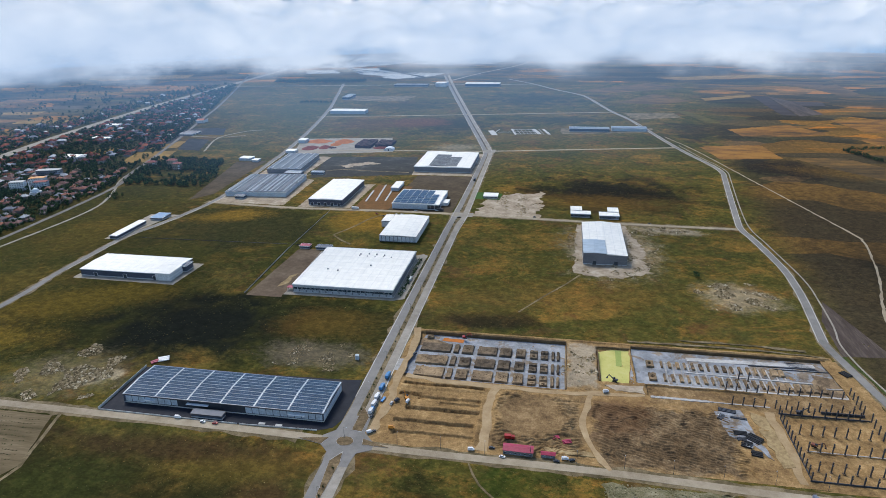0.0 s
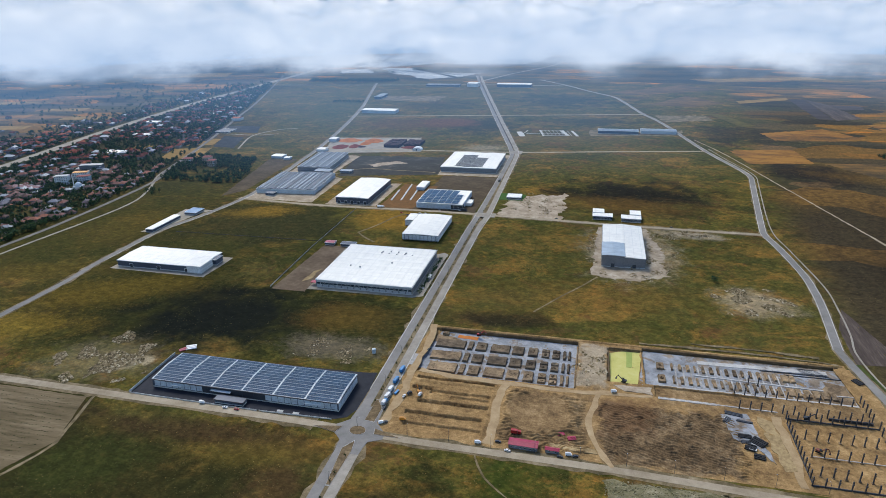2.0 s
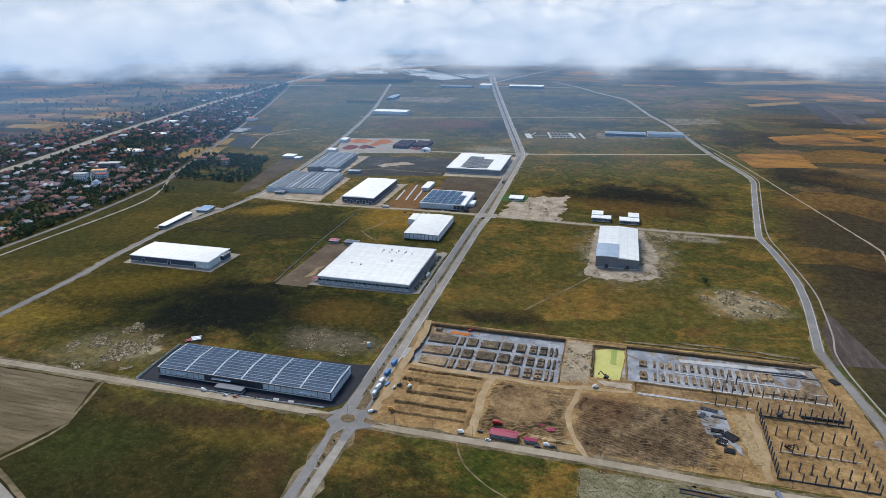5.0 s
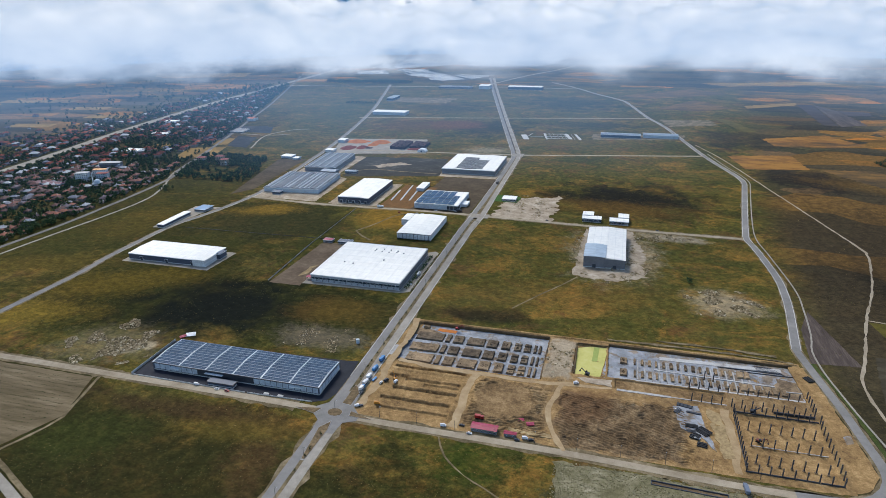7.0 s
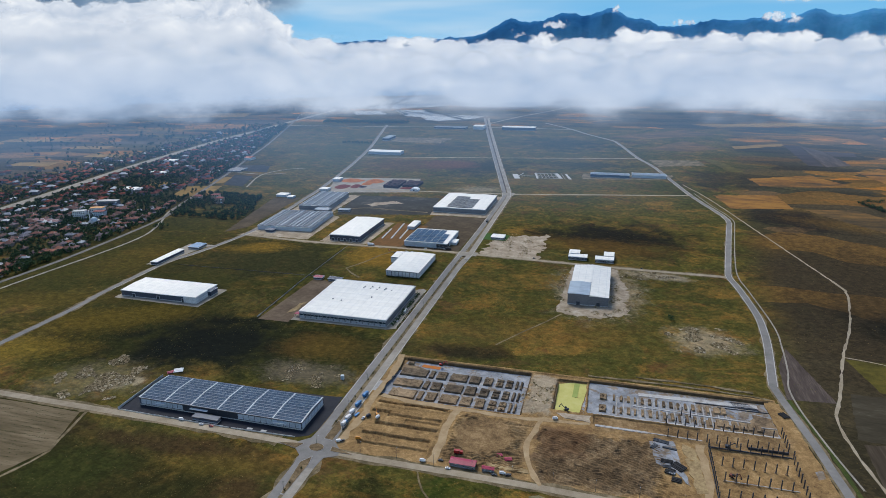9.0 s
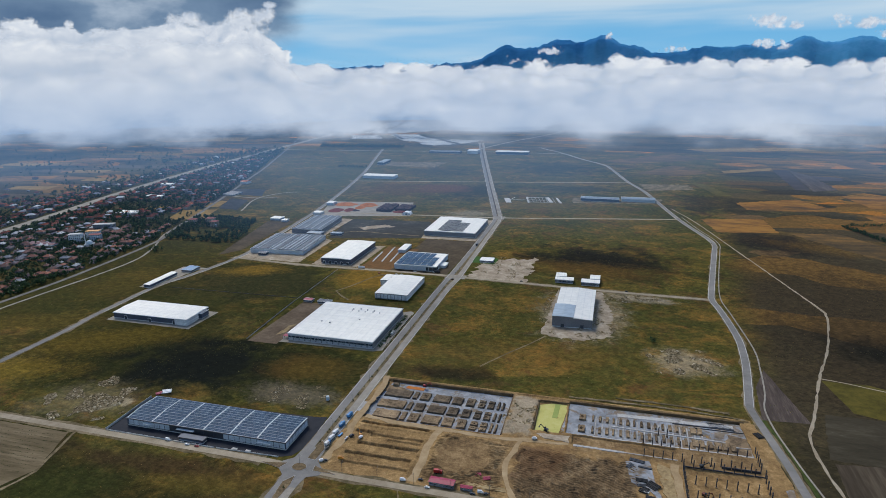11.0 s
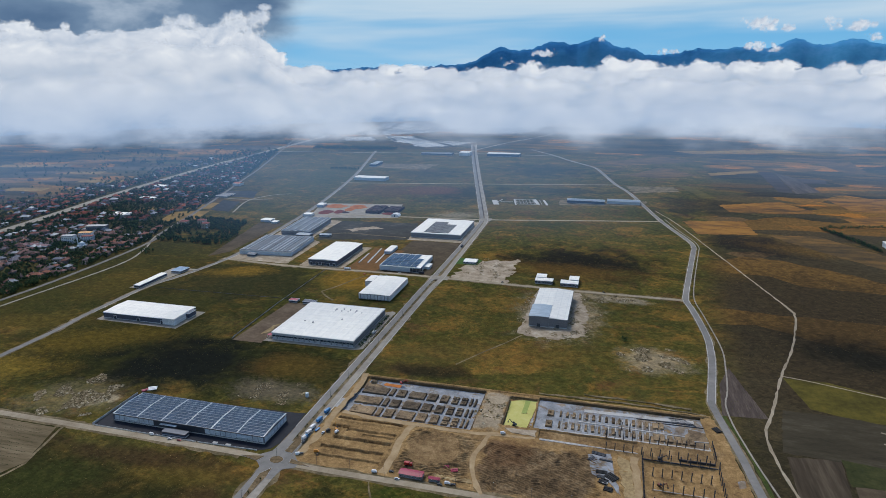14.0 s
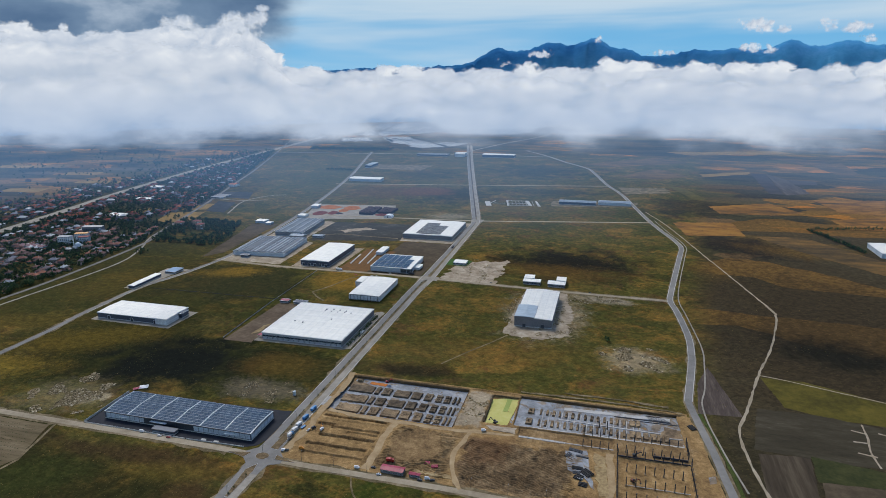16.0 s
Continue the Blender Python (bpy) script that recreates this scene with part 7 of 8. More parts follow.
def rubble(name, region, count, size, seed, label):
    """Broken stone scattered over a stretch of ground."""
    rng = np.random.RandomState(seed)
    x0, x1, y0, y1 = region
    verts, faces = [], []
    base = np.array([(1, 0, 0), (-1, 0, 0), (0, 1, 0), (0, -1, 0), (0, 0, 1), (0, 0, -0.6)])
    tri = [(0, 2, 4), (2, 1, 4), (1, 3, 4), (3, 0, 4), (2, 0, 5), (1, 2, 5), (3, 1, 5), (0, 3, 5)]
    while len(verts) < count * 6:
        x, y = rng.uniform(x0, x1), rng.uniform(y0, y1)
        e = math.hypot((x - (x0 + x1) / 2) / (x1 - x0) * 2, (y - (y0 + y1) / 2) / (y1 - y0) * 2)
        n = 0.5 + 0.5 * noise.noise(Vector((x * 0.06, y * 0.06, seed)))
        if e > 1 or n < 0.42 + 0.25 * e:
            continue
        s = size * rng.uniform(0.25, 1.0) ** 2 + 0.25
        k = len(verts)
        for b in base:
            q = b * s * rng.uniform(0.6, 1.3, 3) * (1, 1, 0.6)
            verts.append((x + q[0], y + q[1], 0.25 * s + q[2]))
        faces += [tuple(k + i for i in f) for f in tri]
    me = bpy.data.meshes.new(name)
    me.from_pydata(verts, [], faces)
    me.materials.append(ROCK)
    tagged(new(name, me), label, "rubble", kind="stuff")


rubble("rubble", (-305, -195, -485, -395), 2000, 1.4, 3, "pale broken stone strewn over the grass")
rubble("rubble", (280, 365, -258, -178), 1300, 1.3, 4, "pale broken stone strewn over the grass")
rubble("rubble", (150, 265, -195, -5), 1600, 1.2, 5, "pale broken stone round the grey hall")
rubble("rubble", (-120, -10, -412, -360), 320, 1.0, 6, "grey broken stone on the meadow")
rubble("rubble", (30, 120, 5, 130), 500, 1.1, 7, "pale stones on bare ground")
rubble("rubble", (222, 330, -50, -10), 500, 1.1, 8, "pale stones along the crossing road")
rubble("rubble", (150, 180, -402, -336), 260, 1.5, 9, "pale broken stone between the plots")
for x, y, t, m, l in ((-13, -250, 90, WHITE_PAINT, "white car parked beside the warehouse"), (-12, -232, 85, TRIM_DARK, "dark car parked beside the warehouse"), (-13, -214, 95, WHITE_PAINT, "white car parked beside the warehouse"), (-12.5, -190, 90, TRIM_DARK, "dark car parked beside the warehouse"), (-100, -14, 5, TRIM_DARK, "dark car on the crossing road"), (-60, 15, 0, WHITE_PAINT, "white car on the crossing road"), (-84, -5, 0, WHITE_PAINT, "white car parked on the verge"), (-76, -4, 10, TRIM, "pale car parked on the verge"), (-112, -6, 0, RED_PAINT, "red car parked on the verge"), (110, 8, 0, TRIM_DARK, "dark car on the crossing road"), (262, -1, 0, TRIM_DARK, "dark car on the crossing road"), (-46, 18, 0, TRIM_DARK, "dark car on the crossing road"), (-30, 19, 0, WHITE_PAINT, "white car on the crossing road")):
    car(x, y, t, m, l, 0.25)
truck(-150, 13, 0, 11, WHITE_PAINT, "white truck on the crossing road", 0.2)
truck(2, 190, 90, 12, TRIM_DARK, "dark truck on the main road", 0.2)
truck(-12.5, -222, 90, 8, WHITE_PAINT, "white truck at the warehouse wall", 0.2)
truck(-25, 20, 0, 10, TRIM_DARK, "dark truck on the crossing road", 0.2)
hall(-170, -158, -148, -140, 3.0, "small maroon-roofed gatehouse of the plot", WALL_DARK, RED_ROOF, "x", 0.4, 1)
hall(-148, -130, -149, -141, 3.4, "dark low shed behind the warehouse", WALL_DARK, DARK_STRIP, "x", 0.4, 1)
patch("bare_ground", [(-150, -258), (-143, -250), (-144, -222), (-149, -230)], 0.16, OCHRE, "ochre bare patch of the plot", "ground", 3.0)
ribbon("farm_track", [(-145, -95), (-128, -60), (-118, -30), (-105, -8)], 2.6, 0.1, DUST, "tan path across the meadow", "track", 0.8)
ribbon("farm_track", [(-145, -95), (-130, -112), (-112, -126)], 2.6, 0.1, DUST, "tan path across the meadow", "track", 0.8)
ribbon("farm_track", [(-300, 176), (-280, 215), (-245, 235), (-200, 232), (-120, 228)], 4.0, 0.12, DUST, "pale track past the burnt ground", "track", 1.2)
patch("pond", [(-262, 262), (-240, 285), (-205, 300), (-190, 285), (-225, 265), (-240, 250)], 0.16, PALE_GROUND, "pale dried-out puddle on burnt ground", "ground", 8.0)

# pit beyond the side road: a dark bed at ground level inside a raised rim
root = thing("excavated_pit", 264, -510, 0, -2, "long pit drawn as a dark bed with raised rim", "pit")
part("rim", boxes((-24, 24, 1.4, 2.0, 0, 0.9), (-24, 24, -2.0, -1.4, 0, 0.5), (-24, -23.4, -1.4, 1.4, 0, 0.7), (23.4, 24, -1.4, 1.4, 0, 0.7)), TRIM_DARK, root, "dark raised rim")
part("bed", boxes((-23.4, 23.4, -1.4, 1.4, 0, 0.15)), DARK_SOIL, root, "dark soil bed at ground level")


# ---- trees and shrubs ----
OCTA = np.array([(1, 0, 0), (-1, 0, 0), (0, 1, 0), (0, -1, 0), (0, 0, 1), (0, 0, -1)], float)
OCTA_F = np.array([(0, 2, 4), (2, 1, 4), (1, 3, 4), (3, 0, 4), (2, 0, 5), (1, 2, 5), (3, 1, 5), (0, 3, 5)])


def crown_points(rng, clumps, wide, tall, base):
    """Small ragged clumps of leaves over an uneven crown."""
    V, F = [], []
    lobes = [(rng.uniform(-0.45, 0.45), rng.uniform(-0.45, 0.45), rng.uniform(0.3, 0.8), rng.uniform(0.4, 0.65)) for _ in range(4)]
    for k in range(clumps):
        lx, ly, lz, lr = lobes[k % 4]
        d = rng.normal(size=3)
        d /= np.linalg.norm(d)
        r = lr * rng.uniform(0.6, 1.05)
        c = np.array([(lx + d[0] * r) * wide, (ly + d[1] * r) * wide, base + (lz + d[2] * r * 0.75) * tall])
        s = rng.uniform(0.17, 0.34) * wide
        q = OCTA * rng.uniform(0.5, 1.2, (6, 1)) * (s, s, s * 0.7)
        a = rng.uniform(0, 6.3)
        q = q @ np.array([[math.cos(a), -math.sin(a), 0], [math.sin(a), math.cos(a), 0], [0, 0, 1]])
        F.append(OCTA_F + 6 * len(V))
        V.append(q + c)
    return np.concatenate(V), np.concatenate(F)


def mesh_of(name, V, F, material):
    me = bpy.data.meshes.new(name)
    me.from_pydata(V.tolist(), [], F.tolist())
    me.materials.append(material)
    return me


def make_tree(seed, wide, tall, name="tree", material=LEAF, label="broad-leaved tree with a dense dark crown", group="trees of the town"):
    rng = np.random.RandomState(seed)
    root = thing(name, 0, 0, 0, 0, label, "tree", group)
    bm = tube(bmesh.new(), 0, 0, 0, tall * 0.6, 0.035 * tall, 0.015 * tall, 7)
    for k in range(3):
        a = 2.1 * k
        v0 = len(bm.verts)
        tube(bm, 0, 0, 0, tall * 0.4, 0.018 * tall, 0.006 * tall, 5)
        bm.verts.ensure_lookup_table()
        bmesh.ops.transform(bm, matrix=Matrix.Translation((0, 0, tall * 0.35)) @ Euler((0.7, 0, a)).to_matrix().to_4x4(), verts=bm.verts[v0:])
    part("trunk", bm, BARK, root)
    V, F = crown_points(rng, 46, wide, tall * 0.75, tall * 0.2)
    ob = new("crown", mesh_of("crown", V, F, material))
    ob.parent = root
    return root


def forest(name, spots, material, label, seed):
    """Many trees, too many to count, as one mass."""
    rng = np.random.RandomState(seed)
    kinds = [crown_points(rng, 26, 1.0, 1.0, 0.12) for _ in range(8)]
    V, F, n = [], [], 0
    for i, (x, y, w, h) in enumerate(spots):
        v, f = kinds[i % 8]
        a = rng.uniform(0, 6.3)
        q = v @ np.array([[math.cos(a), -math.sin(a), 0], [math.sin(a), math.cos(a), 0], [0, 0, 1]])
        V.append(q * (w, w, h) + (x, y, 0))
        F.append(f + n)
        n += len(v)
    ob = new(name, mesh_of(name, np.concatenate(V), np.concatenate(F), material))
    return tagged(ob, label, "trees", kind="stuff")


TREES = [make_tree(11 + k, w, h) for k, (w, h) in enumerate(((4.6, 8.5), (3.8, 7.5), (5.6, 10), (3.0, 8)))]
TREE_SPOTS = [(-470, -20, 0), (-560, 20, 2), (-545, 12, 2), (-552, 26, 0), (-538, 24, 0)]
for k, tr in enumerate(TREES):
    x, y, _ = TREE_SPOTS[k + 1]
    tr.matrix_world = pose(x, y, 0)

SHRUB_THING = make_tree(31, 1.1, 2.2, "shrub", SHRUB, "small dark green roadside shrub", "shrubs of the median and the hedge")
SHRUB_THING.matrix_world = pose(4.5, -440, 0.1)
rs = random.Random(5)
for k in range(46):
    y = -560 + k * 13.5 + rs.uniform(-3, 3)
    if -515 < y < -455 or -442 < y < -438 or -12 < y < 22:
        continue
    copy_thing(SHRUB_THING, pose(4.5 + rs.uniform(-0.4, 0.4), y, 0.1, 0, 0, rs.uniform(0, 360)))
for k in range(27):
    copy_thing(SHRUB_THING, pose(-7.6 + rs.uniform(-0.4, 0.4), -268 + k * 4.0, 0.1, 0, 0, rs.uniform(0, 360)))
copy_thing(TREES[1], pose(290.8, -171.5, 0, 0, 0, 40))
for x, y in ((120, 905), (150, 915), (60, 890), (-40, 860), (40, 1010), (-330, 1090), (-300, 1120), (-420, 1010)):
    copy_thing(SHRUB_THING, pose(x, y, 0, 0, 0, x))
HEDGE = [(676 + 52 * t + rs.uniform(-3, 3), 478 - 150 * t + rs.uniform(-3, 3), rs.uniform(2.5, 4), rs.uniform(4, 8)) for t in [i / 60 for i in range(61)]]
HEDGE += [(690 + 190 * t, 490 + 50 * t + rs.uniform(-4, 4), rs.uniform(2.5, 4), rs.uniform(4, 7)) for t in [i / 40 for i in range(41)]]
forest("hedgerow", HEDGE, LEAF, "dark hedgerow of trees between fields", 3)


# ---- weeds of the meadow, rows of the planted field ----
WEEDS = by_island("weed_tufts", [(0.0, (0.045, 0.050, 0.014)), (0.5, (0.075, 0.070, 0.018)), (0.75, (0.11, 0.082, 0.022)), (0.93, (0.17, 0.11, 0.03)), (1.0, (0.24, 0.18, 0.08))])


def tufts(name, x, y, size, tall, material, label, seed):
    """Low ragged tufts, one eight-sided clump each, joined into one mass."""
    rng = np.random.RandomState(seed)
    n = len(x)
    v = OCTA[None] * rng.uniform(0.55, 1.25, (n, 6, 1)) * size[:, None, None] * np.array((1, 1, tall))
    a = rng.uniform(0, 6.3, n)
    c, q = np.cos(a)[:, None], np.sin(a)[:, None]
    v = np.stack([v[..., 0] * c - v[..., 1] * q + x[:, None], v[..., 0] * q + v[..., 1] * c + y[:, None], v[..., 2] + size[:, None] * tall * 0.6], -1)
    f = OCTA_F[None] + 6 * np.arange(n)[:, None, None]
    me = bpy.data.meshes.new(name)
    me.vertices.add(6 * n)
    me.vertices.foreach_set("co", v.ravel())
    me.loops.add(24 * n)
    me.loops.foreach_set("vertex_index", f.ravel().astype(np.int32))
    me.polygons.add(8 * n)
    me.polygons.foreach_set("loop_start", np.arange(0, 24 * n, 3, dtype=np.int32))
    me.update(calc_edges=True)
    me.materials.append(material)
    return tagged(new(name, me), label, "weeds", kind="stuff")


def weeds():
    rng = np.random.RandomState(77)
    n = 230000
    x, y = rng.uniform(-640, 640, n), -700 + 1150 * rng.rand(n) ** 1.5
    thick = 0.6 * value_noise(x, y, 46, 61) + 0.4 * value_noise(x, y, 13, 62)
    ok = rng.rand(n) < np.clip((thick - 0.30) * 1.5, 0.05, 0.9)
    keep_off = [(-14, 23, -900, 460), (-760, 380, -499, -481), (10, 392, -500, -324), (-194, -4, -488, -412), (-180, -5, -286, -142), (-404, -258, -276, -202), (160, 248, -188, 48), (25, 118, 4, 130), (-430, -2, 14, 530), (-92, -28, -114, -26), (-450, -394, -152, -44), (-760, -204, -700, -496), (415, 640, -520, -226), (-640, -560, -20, 450)]
    for x0, x1, y0, y1 in keep_off:
        ok &= ~((x > x0) & (x < x1) & (y > y0) & (y < y1))
    x, y = x[ok], y[ok]
    clear = np.ones(len(x), bool)
    for line, w in ((RING, 6.5), (CANAL, 2.5), (WEST, 7), ([(-388, 20), (-99, 11), (48, 6), (372, -7)], 7), ([(362, 585), (401, 460), (455, 222), (505, 0), (503, -60), (454, -214), (414, -338), (411, -365), (420, -450), (430, -540)], 4), ([(-330, -560), (-190, -617), (-140, -638), (20, -700)], 6)):
        clear &= near_line(x, y, line) > w
    x, y = x[clear], y[clear]
    size = 0.22 + 0.36 * rng.rand(len(x)) ** 2
    tufts("weeds", x, y, size, 0.4, WEEDS, "dry and green weed tufts over the meadow", 78)
    # planted rows of the tan field
    px, py = np.meshgrid(np.arange(-620, -206, 2.6), np.arange(-660, -500, 4.6), indexing="ij")
    px, py = (px + rng.uniform(-0.6, 0.6, px.shape)).ravel(), (py + rng.uniform(-0.6, 0.6, py.shape)).ravel()
    edge = np.interp(py, [-640, -548, -497], [-243, -207, -224])
    ok = (px < edge - 4) & (rng.rand(len(px)) < 0.35 + 0.6 * value_noise(px, py, 30, 63))
    px, py = px[ok], py[ok]
    tufts("planted_rows", px, py, 0.45 + 0.35 * rng.rand(len(px)), 0.5, by_island("planted_leaves", [(0.0, (0.035, 0.045, 0.016)), (0.6, (0.06, 0.065, 0.024)), (1.0, (0.10, 0.085, 0.04))]), "rows of small green plants on the tan field", 79)
    # dry clumps beyond the side road
    n = 9000
    cx, cy = rng.uniform(176, 330, n), rng.uniform(-640, -503, n)
    ok = (value_noise(cx, cy, 20, 64) > 0.35) & (np.hypot((cx - 264) / 27, (cy + 510) / 5) > 1)
    cx, cy = cx[ok], cy[ok]
    tufts("dry_clumps", cx, cy, 0.35 + 0.4 * rng.rand(len(cx)), 0.45, by_island("straw", [(0.0, (0.13, 0.115, 0.055)), (0.5, (0.20, 0.175, 0.10)), (1.0, (0.30, 0.27, 0.17))]), "pale dry clumps of cut crop", 80)


weeds()


# ---- town ----
def rail_x(y):
    pts = [(-700, -640), (-260, -586), (-90, -580), (80, -592), (150, -619), (238, -644), (358, -680), (508, -728), (736, -806), (942, -874), (1382, -1038), (1800, -1200)]
    return float(np.interp(y, [p[0] for p in pts], [p[1] for p in pts]))


def main_x(y):
    return float(np.interp(y, [-140, 86, 256, 480, 752, 1000, 1300, 2000], [-930, -959, -986, -1026, -1058, -1080, -1090, -1120]))


def house_mesh(w, d, h, rise):
    a = boxes((-w / 2, w / 2, -d / 2, d / 2, 0, h))
    b = bmesh.new()
    o = 0.6
    x, y, r = w / 2 + o, d / 2 + o, max(0.3, w / 2 - d / 2)
    base = [b.verts.new(q) for q in ((-x, -y, h - 0.1), (x, -y, h - 0.1), (x, y, h - 0.1), (-x, y, h - 0.1))]
    top = [b.verts.new((-r, 0, h + rise)), b.verts.new((r, 0, h + rise))]
    for f in ((base[0], base[1], top[1], top[0]), (base[1], base[2], top[1]), (base[2], base[3], top[0], top[1]), (base[3], base[0], top[0]), base[::-1]):
        b.faces.new(f)
    return a, b


def make_house(w, d, h, rise):
    root = thing("house", 0, 0, 0, 0, "small town house with a hipped tiled roof", "house", "houses of the town")
    a, b = house_mesh(w, d, h, rise)
    part("wall", a, PLASTER, root)
    rf = part("roof", b, TILES, root)
    part("chimney", boxes((w * 0.18, w * 0.18 + 0.7, 0.8, 1.5, h, h + rise + 0.7)), CONCRETE, rf)
    for k in (-1, 1):
        part("window", boxes((k * w * 0.25 - 0.6, k * w * 0.25 + 0.6, -d / 2 - 0.06, -d / 2 + 0.05, h * 0.4, h * 0.4 + 1.2)), GLASS, root)
    part("door", boxes((-0.5, 0.5, -d / 2 - 0.06, -d / 2 + 0.05, 0, 2.1)), BARK, root)
    return root


def town():
    rng = random.Random(12)
    plans = [(10, 8, 3.2, 2.4), (12, 9, 5.6, 2.6), (9, 9, 3.0, 2.2), (15, 9, 5.8, 2.8), (8, 6, 2.8, 1.6)]
    houses = [make_house(*p) for p in plans]
    lots = []
    ca, sa = math.cos(radians(16)), math.sin(radians(16))
    for i in range(-90, 78):
        for j in range(-46, 112):
            u, v = i * 13.0 + rng.uniform(-3, 3), j * 14.5 + rng.uniform(-3.5, 3.5)
            x, y = -900 + u * ca - v * sa, 300 + u * sa + v * ca
            edge = -0.956 * (y - 59) - 1010
            if x > rail_x(y) - 16 or x < edge or x < -1900 or y < -420 or y > 1350:
                continue
            if abs(x - main_x(y)) < 24 or i % 6 == 0 and rng.random() < 0.85 or j % 9 == 0:
                continue
            west = main_x(y) - x
            dens = 0.9 if west < 0 else max(0.04 if y < 600 else 0.0, 0.8 - max(0, west - float(np.interp(y, [100, 500, 900], [200, 60, 10]))) / 120)
            dens *= float(np.interp(y, [-420, 500, 700, 950, 1350], [0.9, 0.9, 0.75, 0.5, 0.15]))
            n = noise.noise(Vector((x * 0.008, y * 0.008, 3)))
            if n > 0.28:
                dens *= 0.15
            if (-720 < x < -625 and 235 < y < 350) or (-920 < x < -770 and 300 < y < 400) or (-760 < x < -690 and 10 < y < 100):
                continue
            if rng.random() < dens:
                lots.append((x, y, 16 + rng.choice((0, 90)) + rng.uniform(-8, 8), rng.randrange(5), rng.uniform(0.85, 1.2)))
    lots.sort(key=lambda q: math.hypot(q[0] - 250, q[1] + 880))
    for k, h in enumerate(houses):
        x, y, t, _, s = lots[k]
        h.matrix_world = pose(x, y, 0, 0, 0, t)
    for x, y, t, kind, s in lots[5:300]:
        copy_thing(houses[kind], pose(x, y, 0, 0, 0, t))
    # the rest of the town, joined
    W, R, WF, RF = [], [], [], []
    made = []
    for p in plans:
        a, b = house_mesh(*p)
        made.append([(np.array([tuple(v.co) for v in m.verts]), [[v.index for v in f.verts] for f in m.faces]) for m in (a, b) if not (m.verts.index_update() or m.faces.index_update())])
        a.free(), b.free()
    nw = nr = 0
    for x, y, t, kind, s in lots[300:]:
        c, q = math.cos(radians(t)), math.sin(radians(t))
        M = np.array([[c, q, 0], [-q, c, 0], [0, 0, 1]])
        for (v, f), V, F, o in ((made[kind][0], W, WF, nw), (made[kind][1], R, RF, nr)):
            V.append(v * s @ M + (x, y, 0))
            F.extend([[i + o for i in g] for g in f])
        nw += len(made[kind][0][0])
        nr += len(made[kind][1][0])
    root = thing("far_houses", -1000, 500, 0, 0, "far houses of the town with red tiled roofs", "houses", kind="stuff")
    root.location = (0, 0, 0)
    for nm, V, F, m in (("walls", W, WF, PLASTER_MANY), ("roofs", R, RF, TILES_MANY)):
        me = bpy.data.meshes.new(nm)
        me.from_pydata(np.concatenate(V).tolist(), [], F)
        me.materials.append(m)
        ob = new(nm, me)
        ob.parent = root
        ob["kind"] = "stuff"
    # trees between the houses
    spots = []
    while len(spots) < 5600:
        y = rng.uniform(-420, 1400)
        x = rng.uniform(-1900, -560)
        edge = -0.956 * (y - 59) - 1020
        if x < edge or x > rail_x(y) - 8 or abs(x - main_x(y)) < 21:
            continue
        west = main_x(y) - x
        d = 0.7 + 0.85 * noise.noise(Vector((x * 0.007, y * 0.007, 9)))
        if west > 60:
            d *= max(0.05, 1 - (west - 60) / float(np.interp(y, [0, 300, 700], [420, 200, 90])))
        if y < 260 and west < 60:
            d += 0.5
        if -720 < x < -625 and 235 < y < 350:
            d *= 0.08
        if -920 < x < -770 and 290 < y < 470:
            d = 1.3
        if rng.random() < d:
            w = rng.uniform(2.4, 5.2)
            spots.append((x, y, w, w * rng.uniform(1.1, 1.7)))
    for y in range(-250, 1250, 9):
        if rng.random() < 0.5:
            spots.append((rail_x(y) - rng.uniform(10, 16), y, rng.uniform(2.5, 4.5), rng.uniform(5, 9)))
    grove = [(-571, 109), (-644, 238), (-508, 270), (-450, 139), (-479, 89)]
    for k in range(600):
        a, b = rng.random(), rng.random()
        x, y = -645 + 200 * a, 95 + 180 * b
        if x < rail_x(y) + 12 or x > -445 - (y - 140) * 0.4 or y < 85 + 0.28 * abs(x + 480) * (x < -480) * 0.2:
            continue
        if -570 < x < -500 and 120 < y < 185 and rng.random() < 0.85:
            continue
        w = rng.uniform(3.5, 6)
        spots.append((x, y, w, w * rng.uniform(1.1, 1.6)))
    spots.sort(key=lambda q: math.hypot(q[0] - 250, q[1] + 880))
    for k, (x, y, w, h) in enumerate(spots[:150]):
        copy_thing(TREES[k % 4], pose(x, y, 0, 0, 0, rng.uniform(0, 360)))
    forest("town_trees", spots[150:], LEAF, "dense dark trees between the town's houses", 4)
    # scattered trees on the far plain
    far = []
    for k in range(900):
        x, y = rng.uniform(-2300, -1050), rng.uniform(300, 2300)
        if noise.noise(Vector((x * 0.004, y * 0.016, 2))) > 0.27:
            far.append((x, y, rng.uniform(4, 8), rng.uniform(6, 10)))
    for k in range(260):
        x = rng.uniform(-950, -600)
        far.append((x, 1540 + (x + 600) * 0.1 + rng.uniform(-14, 30), rng.uniform(4, 7), rng.uniform(6, 10)))
    for k in range(24):
        far.append((-640 + k * 4, 1010 + rng.uniform(-6, 6), rng.uniform(3, 5), rng.uniform(5, 8)))
    forest("plain_trees", far, LEAF, "scattered dark trees on the far plain", 6)


PLASTER_MANY = by_island("house_plasters", [(0.0, (0.24, 0.19, 0.14)), (0.4, (0.34, 0.31, 0.27)), (0.7, (0.20, 0.17, 0.15)), (1.0, (0.17, 0.19, 0.23))])
town()


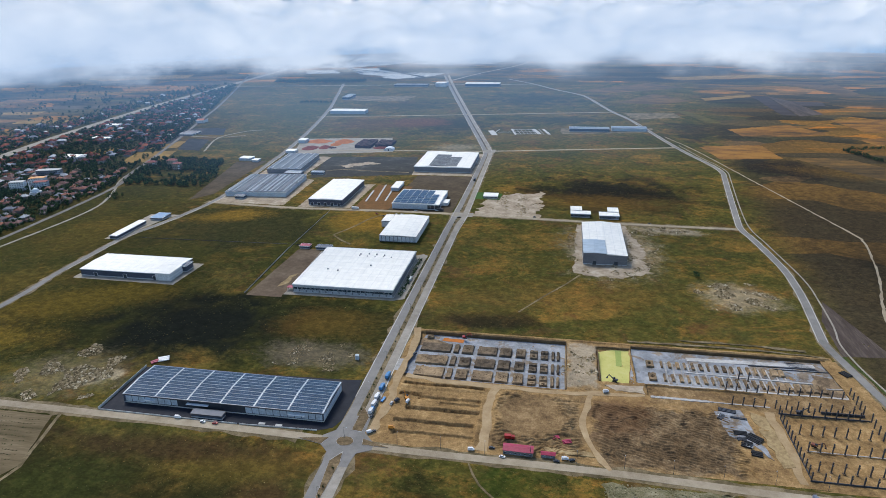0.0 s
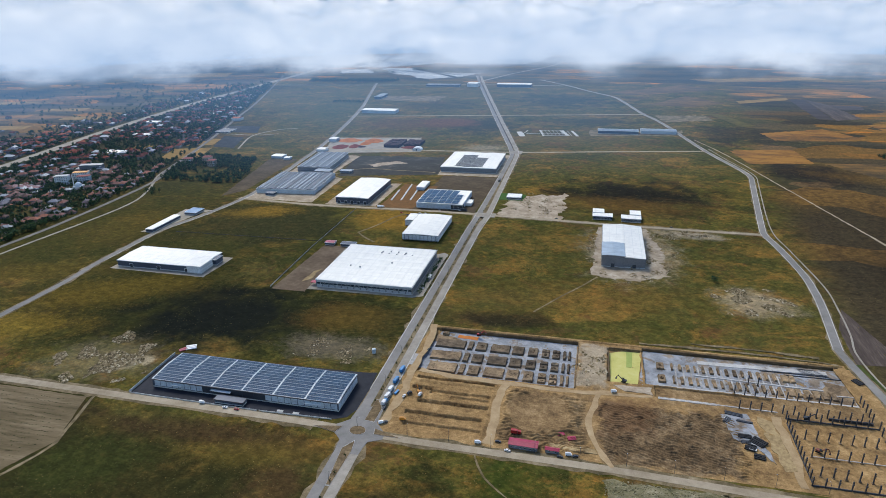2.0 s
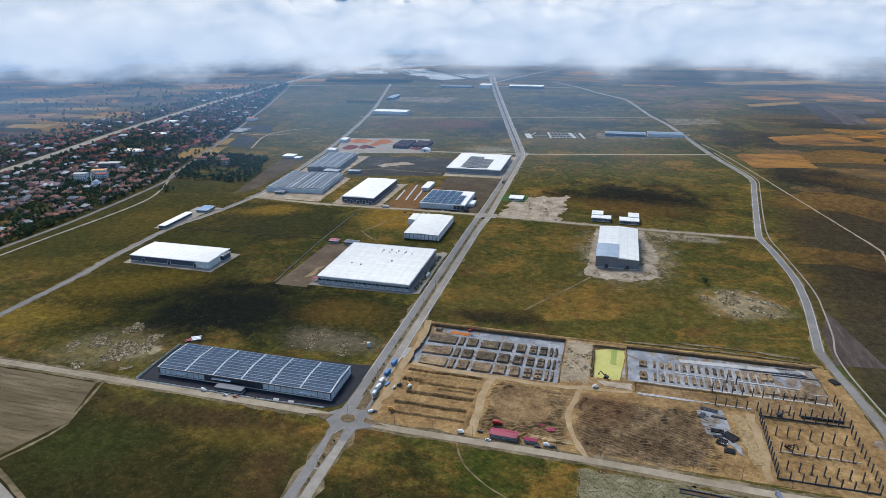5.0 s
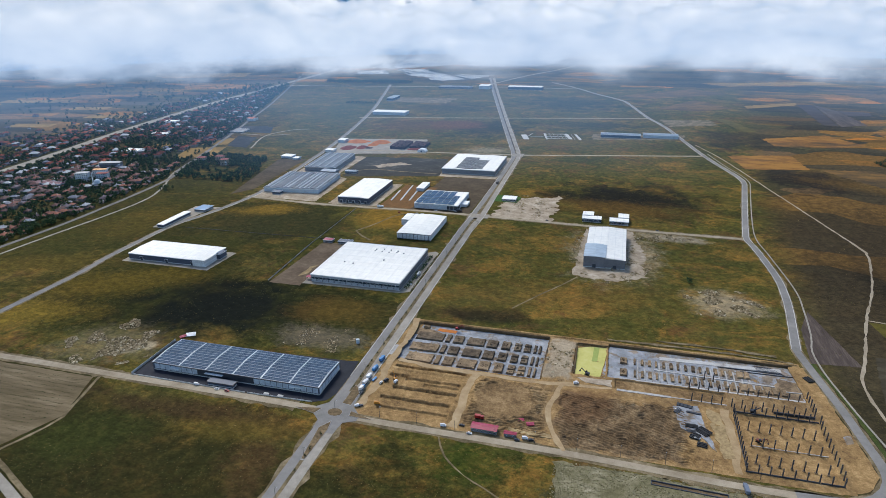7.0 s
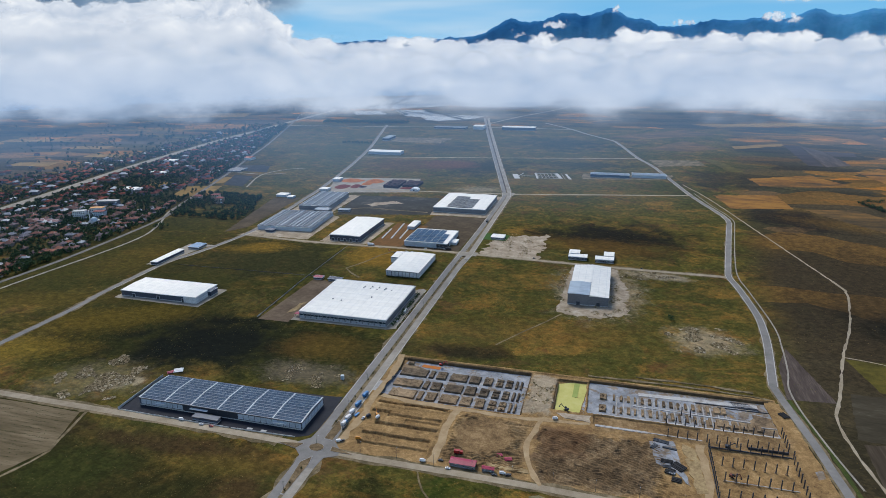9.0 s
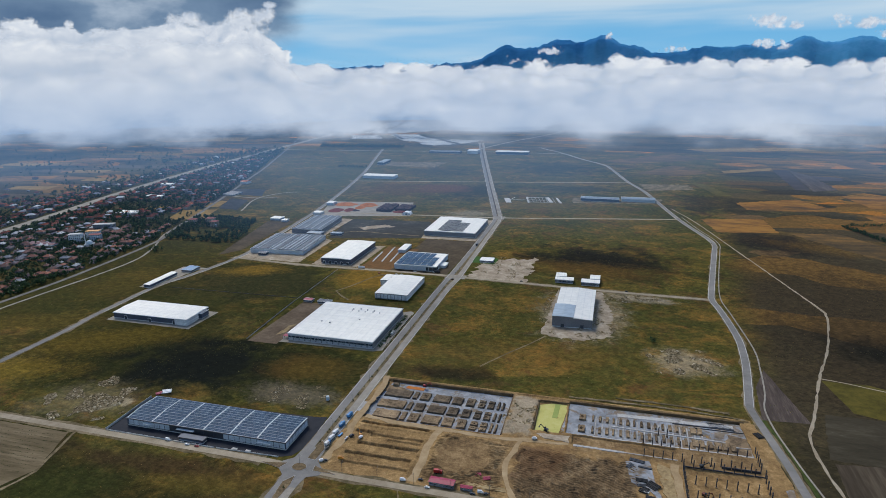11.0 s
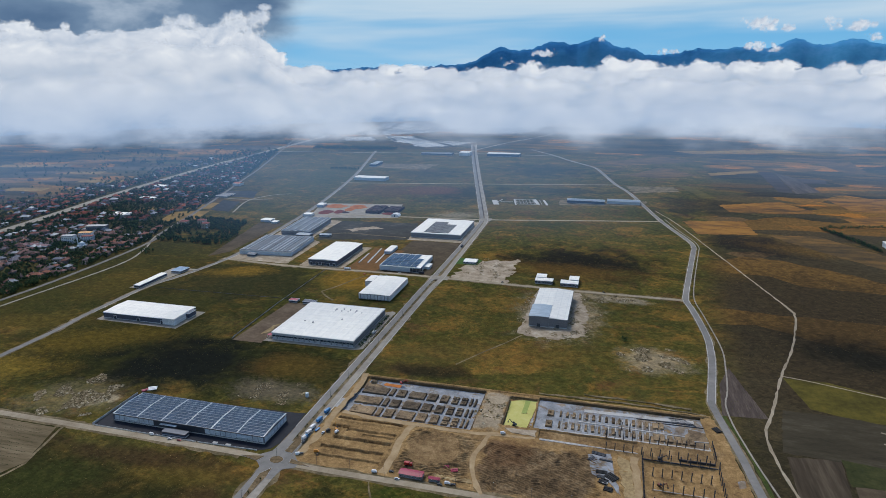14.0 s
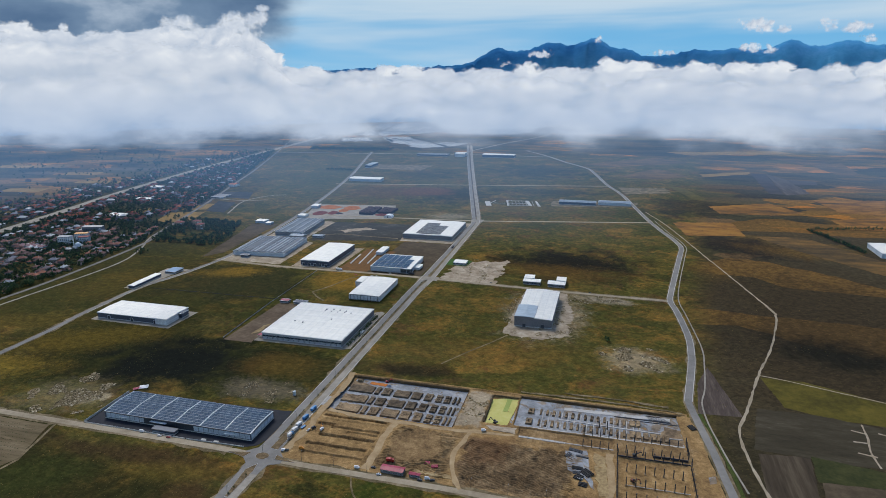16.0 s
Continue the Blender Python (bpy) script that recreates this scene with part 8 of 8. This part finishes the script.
def flats(x, y, turn, w, d, storeys, roof, label, wall=None):
    root = thing("apartment_block", x, y, 0, turn, label, "apartment block", "apartment blocks of the town")
    h = storeys * 3.0
    part("wall", boxes((-w / 2, w / 2, -d / 2, d / 2, 0, h)), wall or WALL_WHITE, root)
    if roof is TILES:
        _, b = house_mesh(w, d, h, 2.4)
        _.free()
        part("roof", b, RED_ROOF_TILE, root)
    else:
        part("roof", boxes((-w / 2 - 0.3, w / 2 + 0.3, -d / 2 - 0.3, d / 2 + 0.3, h, h + 0.6)), roof, root)
    n = max(2, int(w / 3.4))
    for s in range(storeys):
        for k in range(n):
            u = -w / 2 + w * (k + 0.5) / n
            part("window", boxes((u - 0.8, u + 0.8, -d / 2 - 0.08, -d / 2 + 0.05, s * 3 + 1.0, s * 3 + 2.3)), GLASS, root)
    for s in range(1, storeys):
        part("balcony", boxes((w / 2 - w / n, w / 2, -d / 2 - 1.2, -d / 2 - 0.1, s * 3 - 0.1, s * 3 + 0.9)), TRIM, root)


RED_ROOF_TILE = painted("red_roof_tile", (0.22, 0.05, 0.045), 0.8)
flats(-742, 40, 22, 22, 12, 5, CONCRETE, "white five-storey apartment block")
flats(-728, 68, 22, 24, 12, 5, ORANGE_PAINT, "pale apartment block with an orange parapet")
flats(-712, 56, 22, 20, 12, 4, RED_ROOF_TILE, "grey-blue apartment block with red roof", WALL_PALE)
flats(-760, 130, 18, 40, 14, 4, CONCRETE, "long grey apartment block among trees", WALL_GREY)
flats(-608, 208, 10, 16, 12, 4, TILES, "pink apartment house among green trees", PALE_GROUND)
flats(-570, 215, 10, 16, 13, 5, TILES, "pink apartment house among green trees", PALE_GROUND)
flats(-553, 203, 10, 14, 12, 4, TILES, "pink apartment house among green trees", PALE_GROUND)
hall(-905, -862, 425, 442, 6, "long white-roofed shed among the houses", WALL_WHITE, WHITE_ROOF, "x", 0.8, 1)
hall(-985, -952, 578, 598, 6, "long white-roofed shed among the houses", WALL_WHITE, WHITE_ROOF, "x", 0.8, 1)
hall(-840, -800, 250, 275, 5, "white-roofed market hall in the town", WALL_WHITE, WHITE_ROOF, "x", 0.8, 1)
hall(-782, -762, 655, 680, 7, "house-like hall with an orange roof", WALL_WHITE, painted("orange_tile", (0.42, 0.12, 0.05), 0.8), "x", 2.5, 1)
hall(-800, -745, -10, 4, 6, "long hall with a maroon roof", WALL_GREY, painted("maroon_sheet", (0.13, 0.04, 0.06), 0.6), "x", 2.0, 1)
root = thing("mosque", -690, 18, 0, 20, "small pale mosque with a dome and a slender minaret", "mosque")
part("hall_body", boxes((-7, 7, -7, 7, 0, 6)), WALL_WHITE, root)
bm = bmesh.new()
bmesh.ops.create_uvsphere(bm, u_segments=20, v_segments=10, radius=6)
bmesh.ops.transform(bm, matrix=Matrix.Translation((0, 0, 6)), verts=bm.verts[:])
part("dome", bm, PALE_STRIP, root)
bm = tube(bmesh.new(), -9, 4, 0, 20, 1.0, 0.9, 10)
tube(bm, -9, 4, 20, 26, 1.0, 0.05, 10)
part("minaret", bm, WALL_WHITE, root)
for k, (x, y, w, d, t) in enumerate(((-672, 292, 40, 48, 16), (-640, 5, 20, 26, 10), (-1220, 640, 70, 24, 10), (-1400, 760, 60, 26, 15), (-1250, 1480, 160, 70, 5), (-960, 1560, 140, 40, 5), (-1290, 880, 120, 30, 12), (-1560, 1010, 110, 30, 14), (-1240, 1130, 110, 34, 10), (-1330, 480, 60, 26, 12), (-1180, 420, 46, 18, 14), (-1500, 620, 90, 22, 12), (-1420, 380, 50, 16, 14), (-1700, 850, 130, 30, 12), (-780, 330, 44, 30, 16), (-700, 400, 30, 34, 16))):
    c, s = math.cos(radians(t)), math.sin(radians(t))
    patch("field", [(x + a * w * c - b * d * s, y + a * w * s + b * d * c) for a, b in ((-1, -1), (1, -1), (1, 1), (-1, 1))], 0.05, (STUBBLE, STUBBLE, STUBBLE, STUBBLE, BROWN_PLOT, ORANGE_FIELD, BROWN_PLOT, ORANGE_FIELD, ORANGE_FIELD, STUBBLE, BROWN_PLOT, ORANGE_FIELD, STUBBLE, STUBBLE, STUBBLE, STUBBLE)[k], "dry stubble field beside the town", "field", 2.0)
row = random.Random(31)
for k in range(15):
    copy_thing(TREES[k % 4], pose(-13.2 + row.uniform(-0.6, 0.6), -262 + 6.6 * k + row.uniform(-1, 1), 0.1, 0, 0, row.uniform(0, 360)) @ Matrix.Scale(row.uniform(0.45, 0.6), 4))
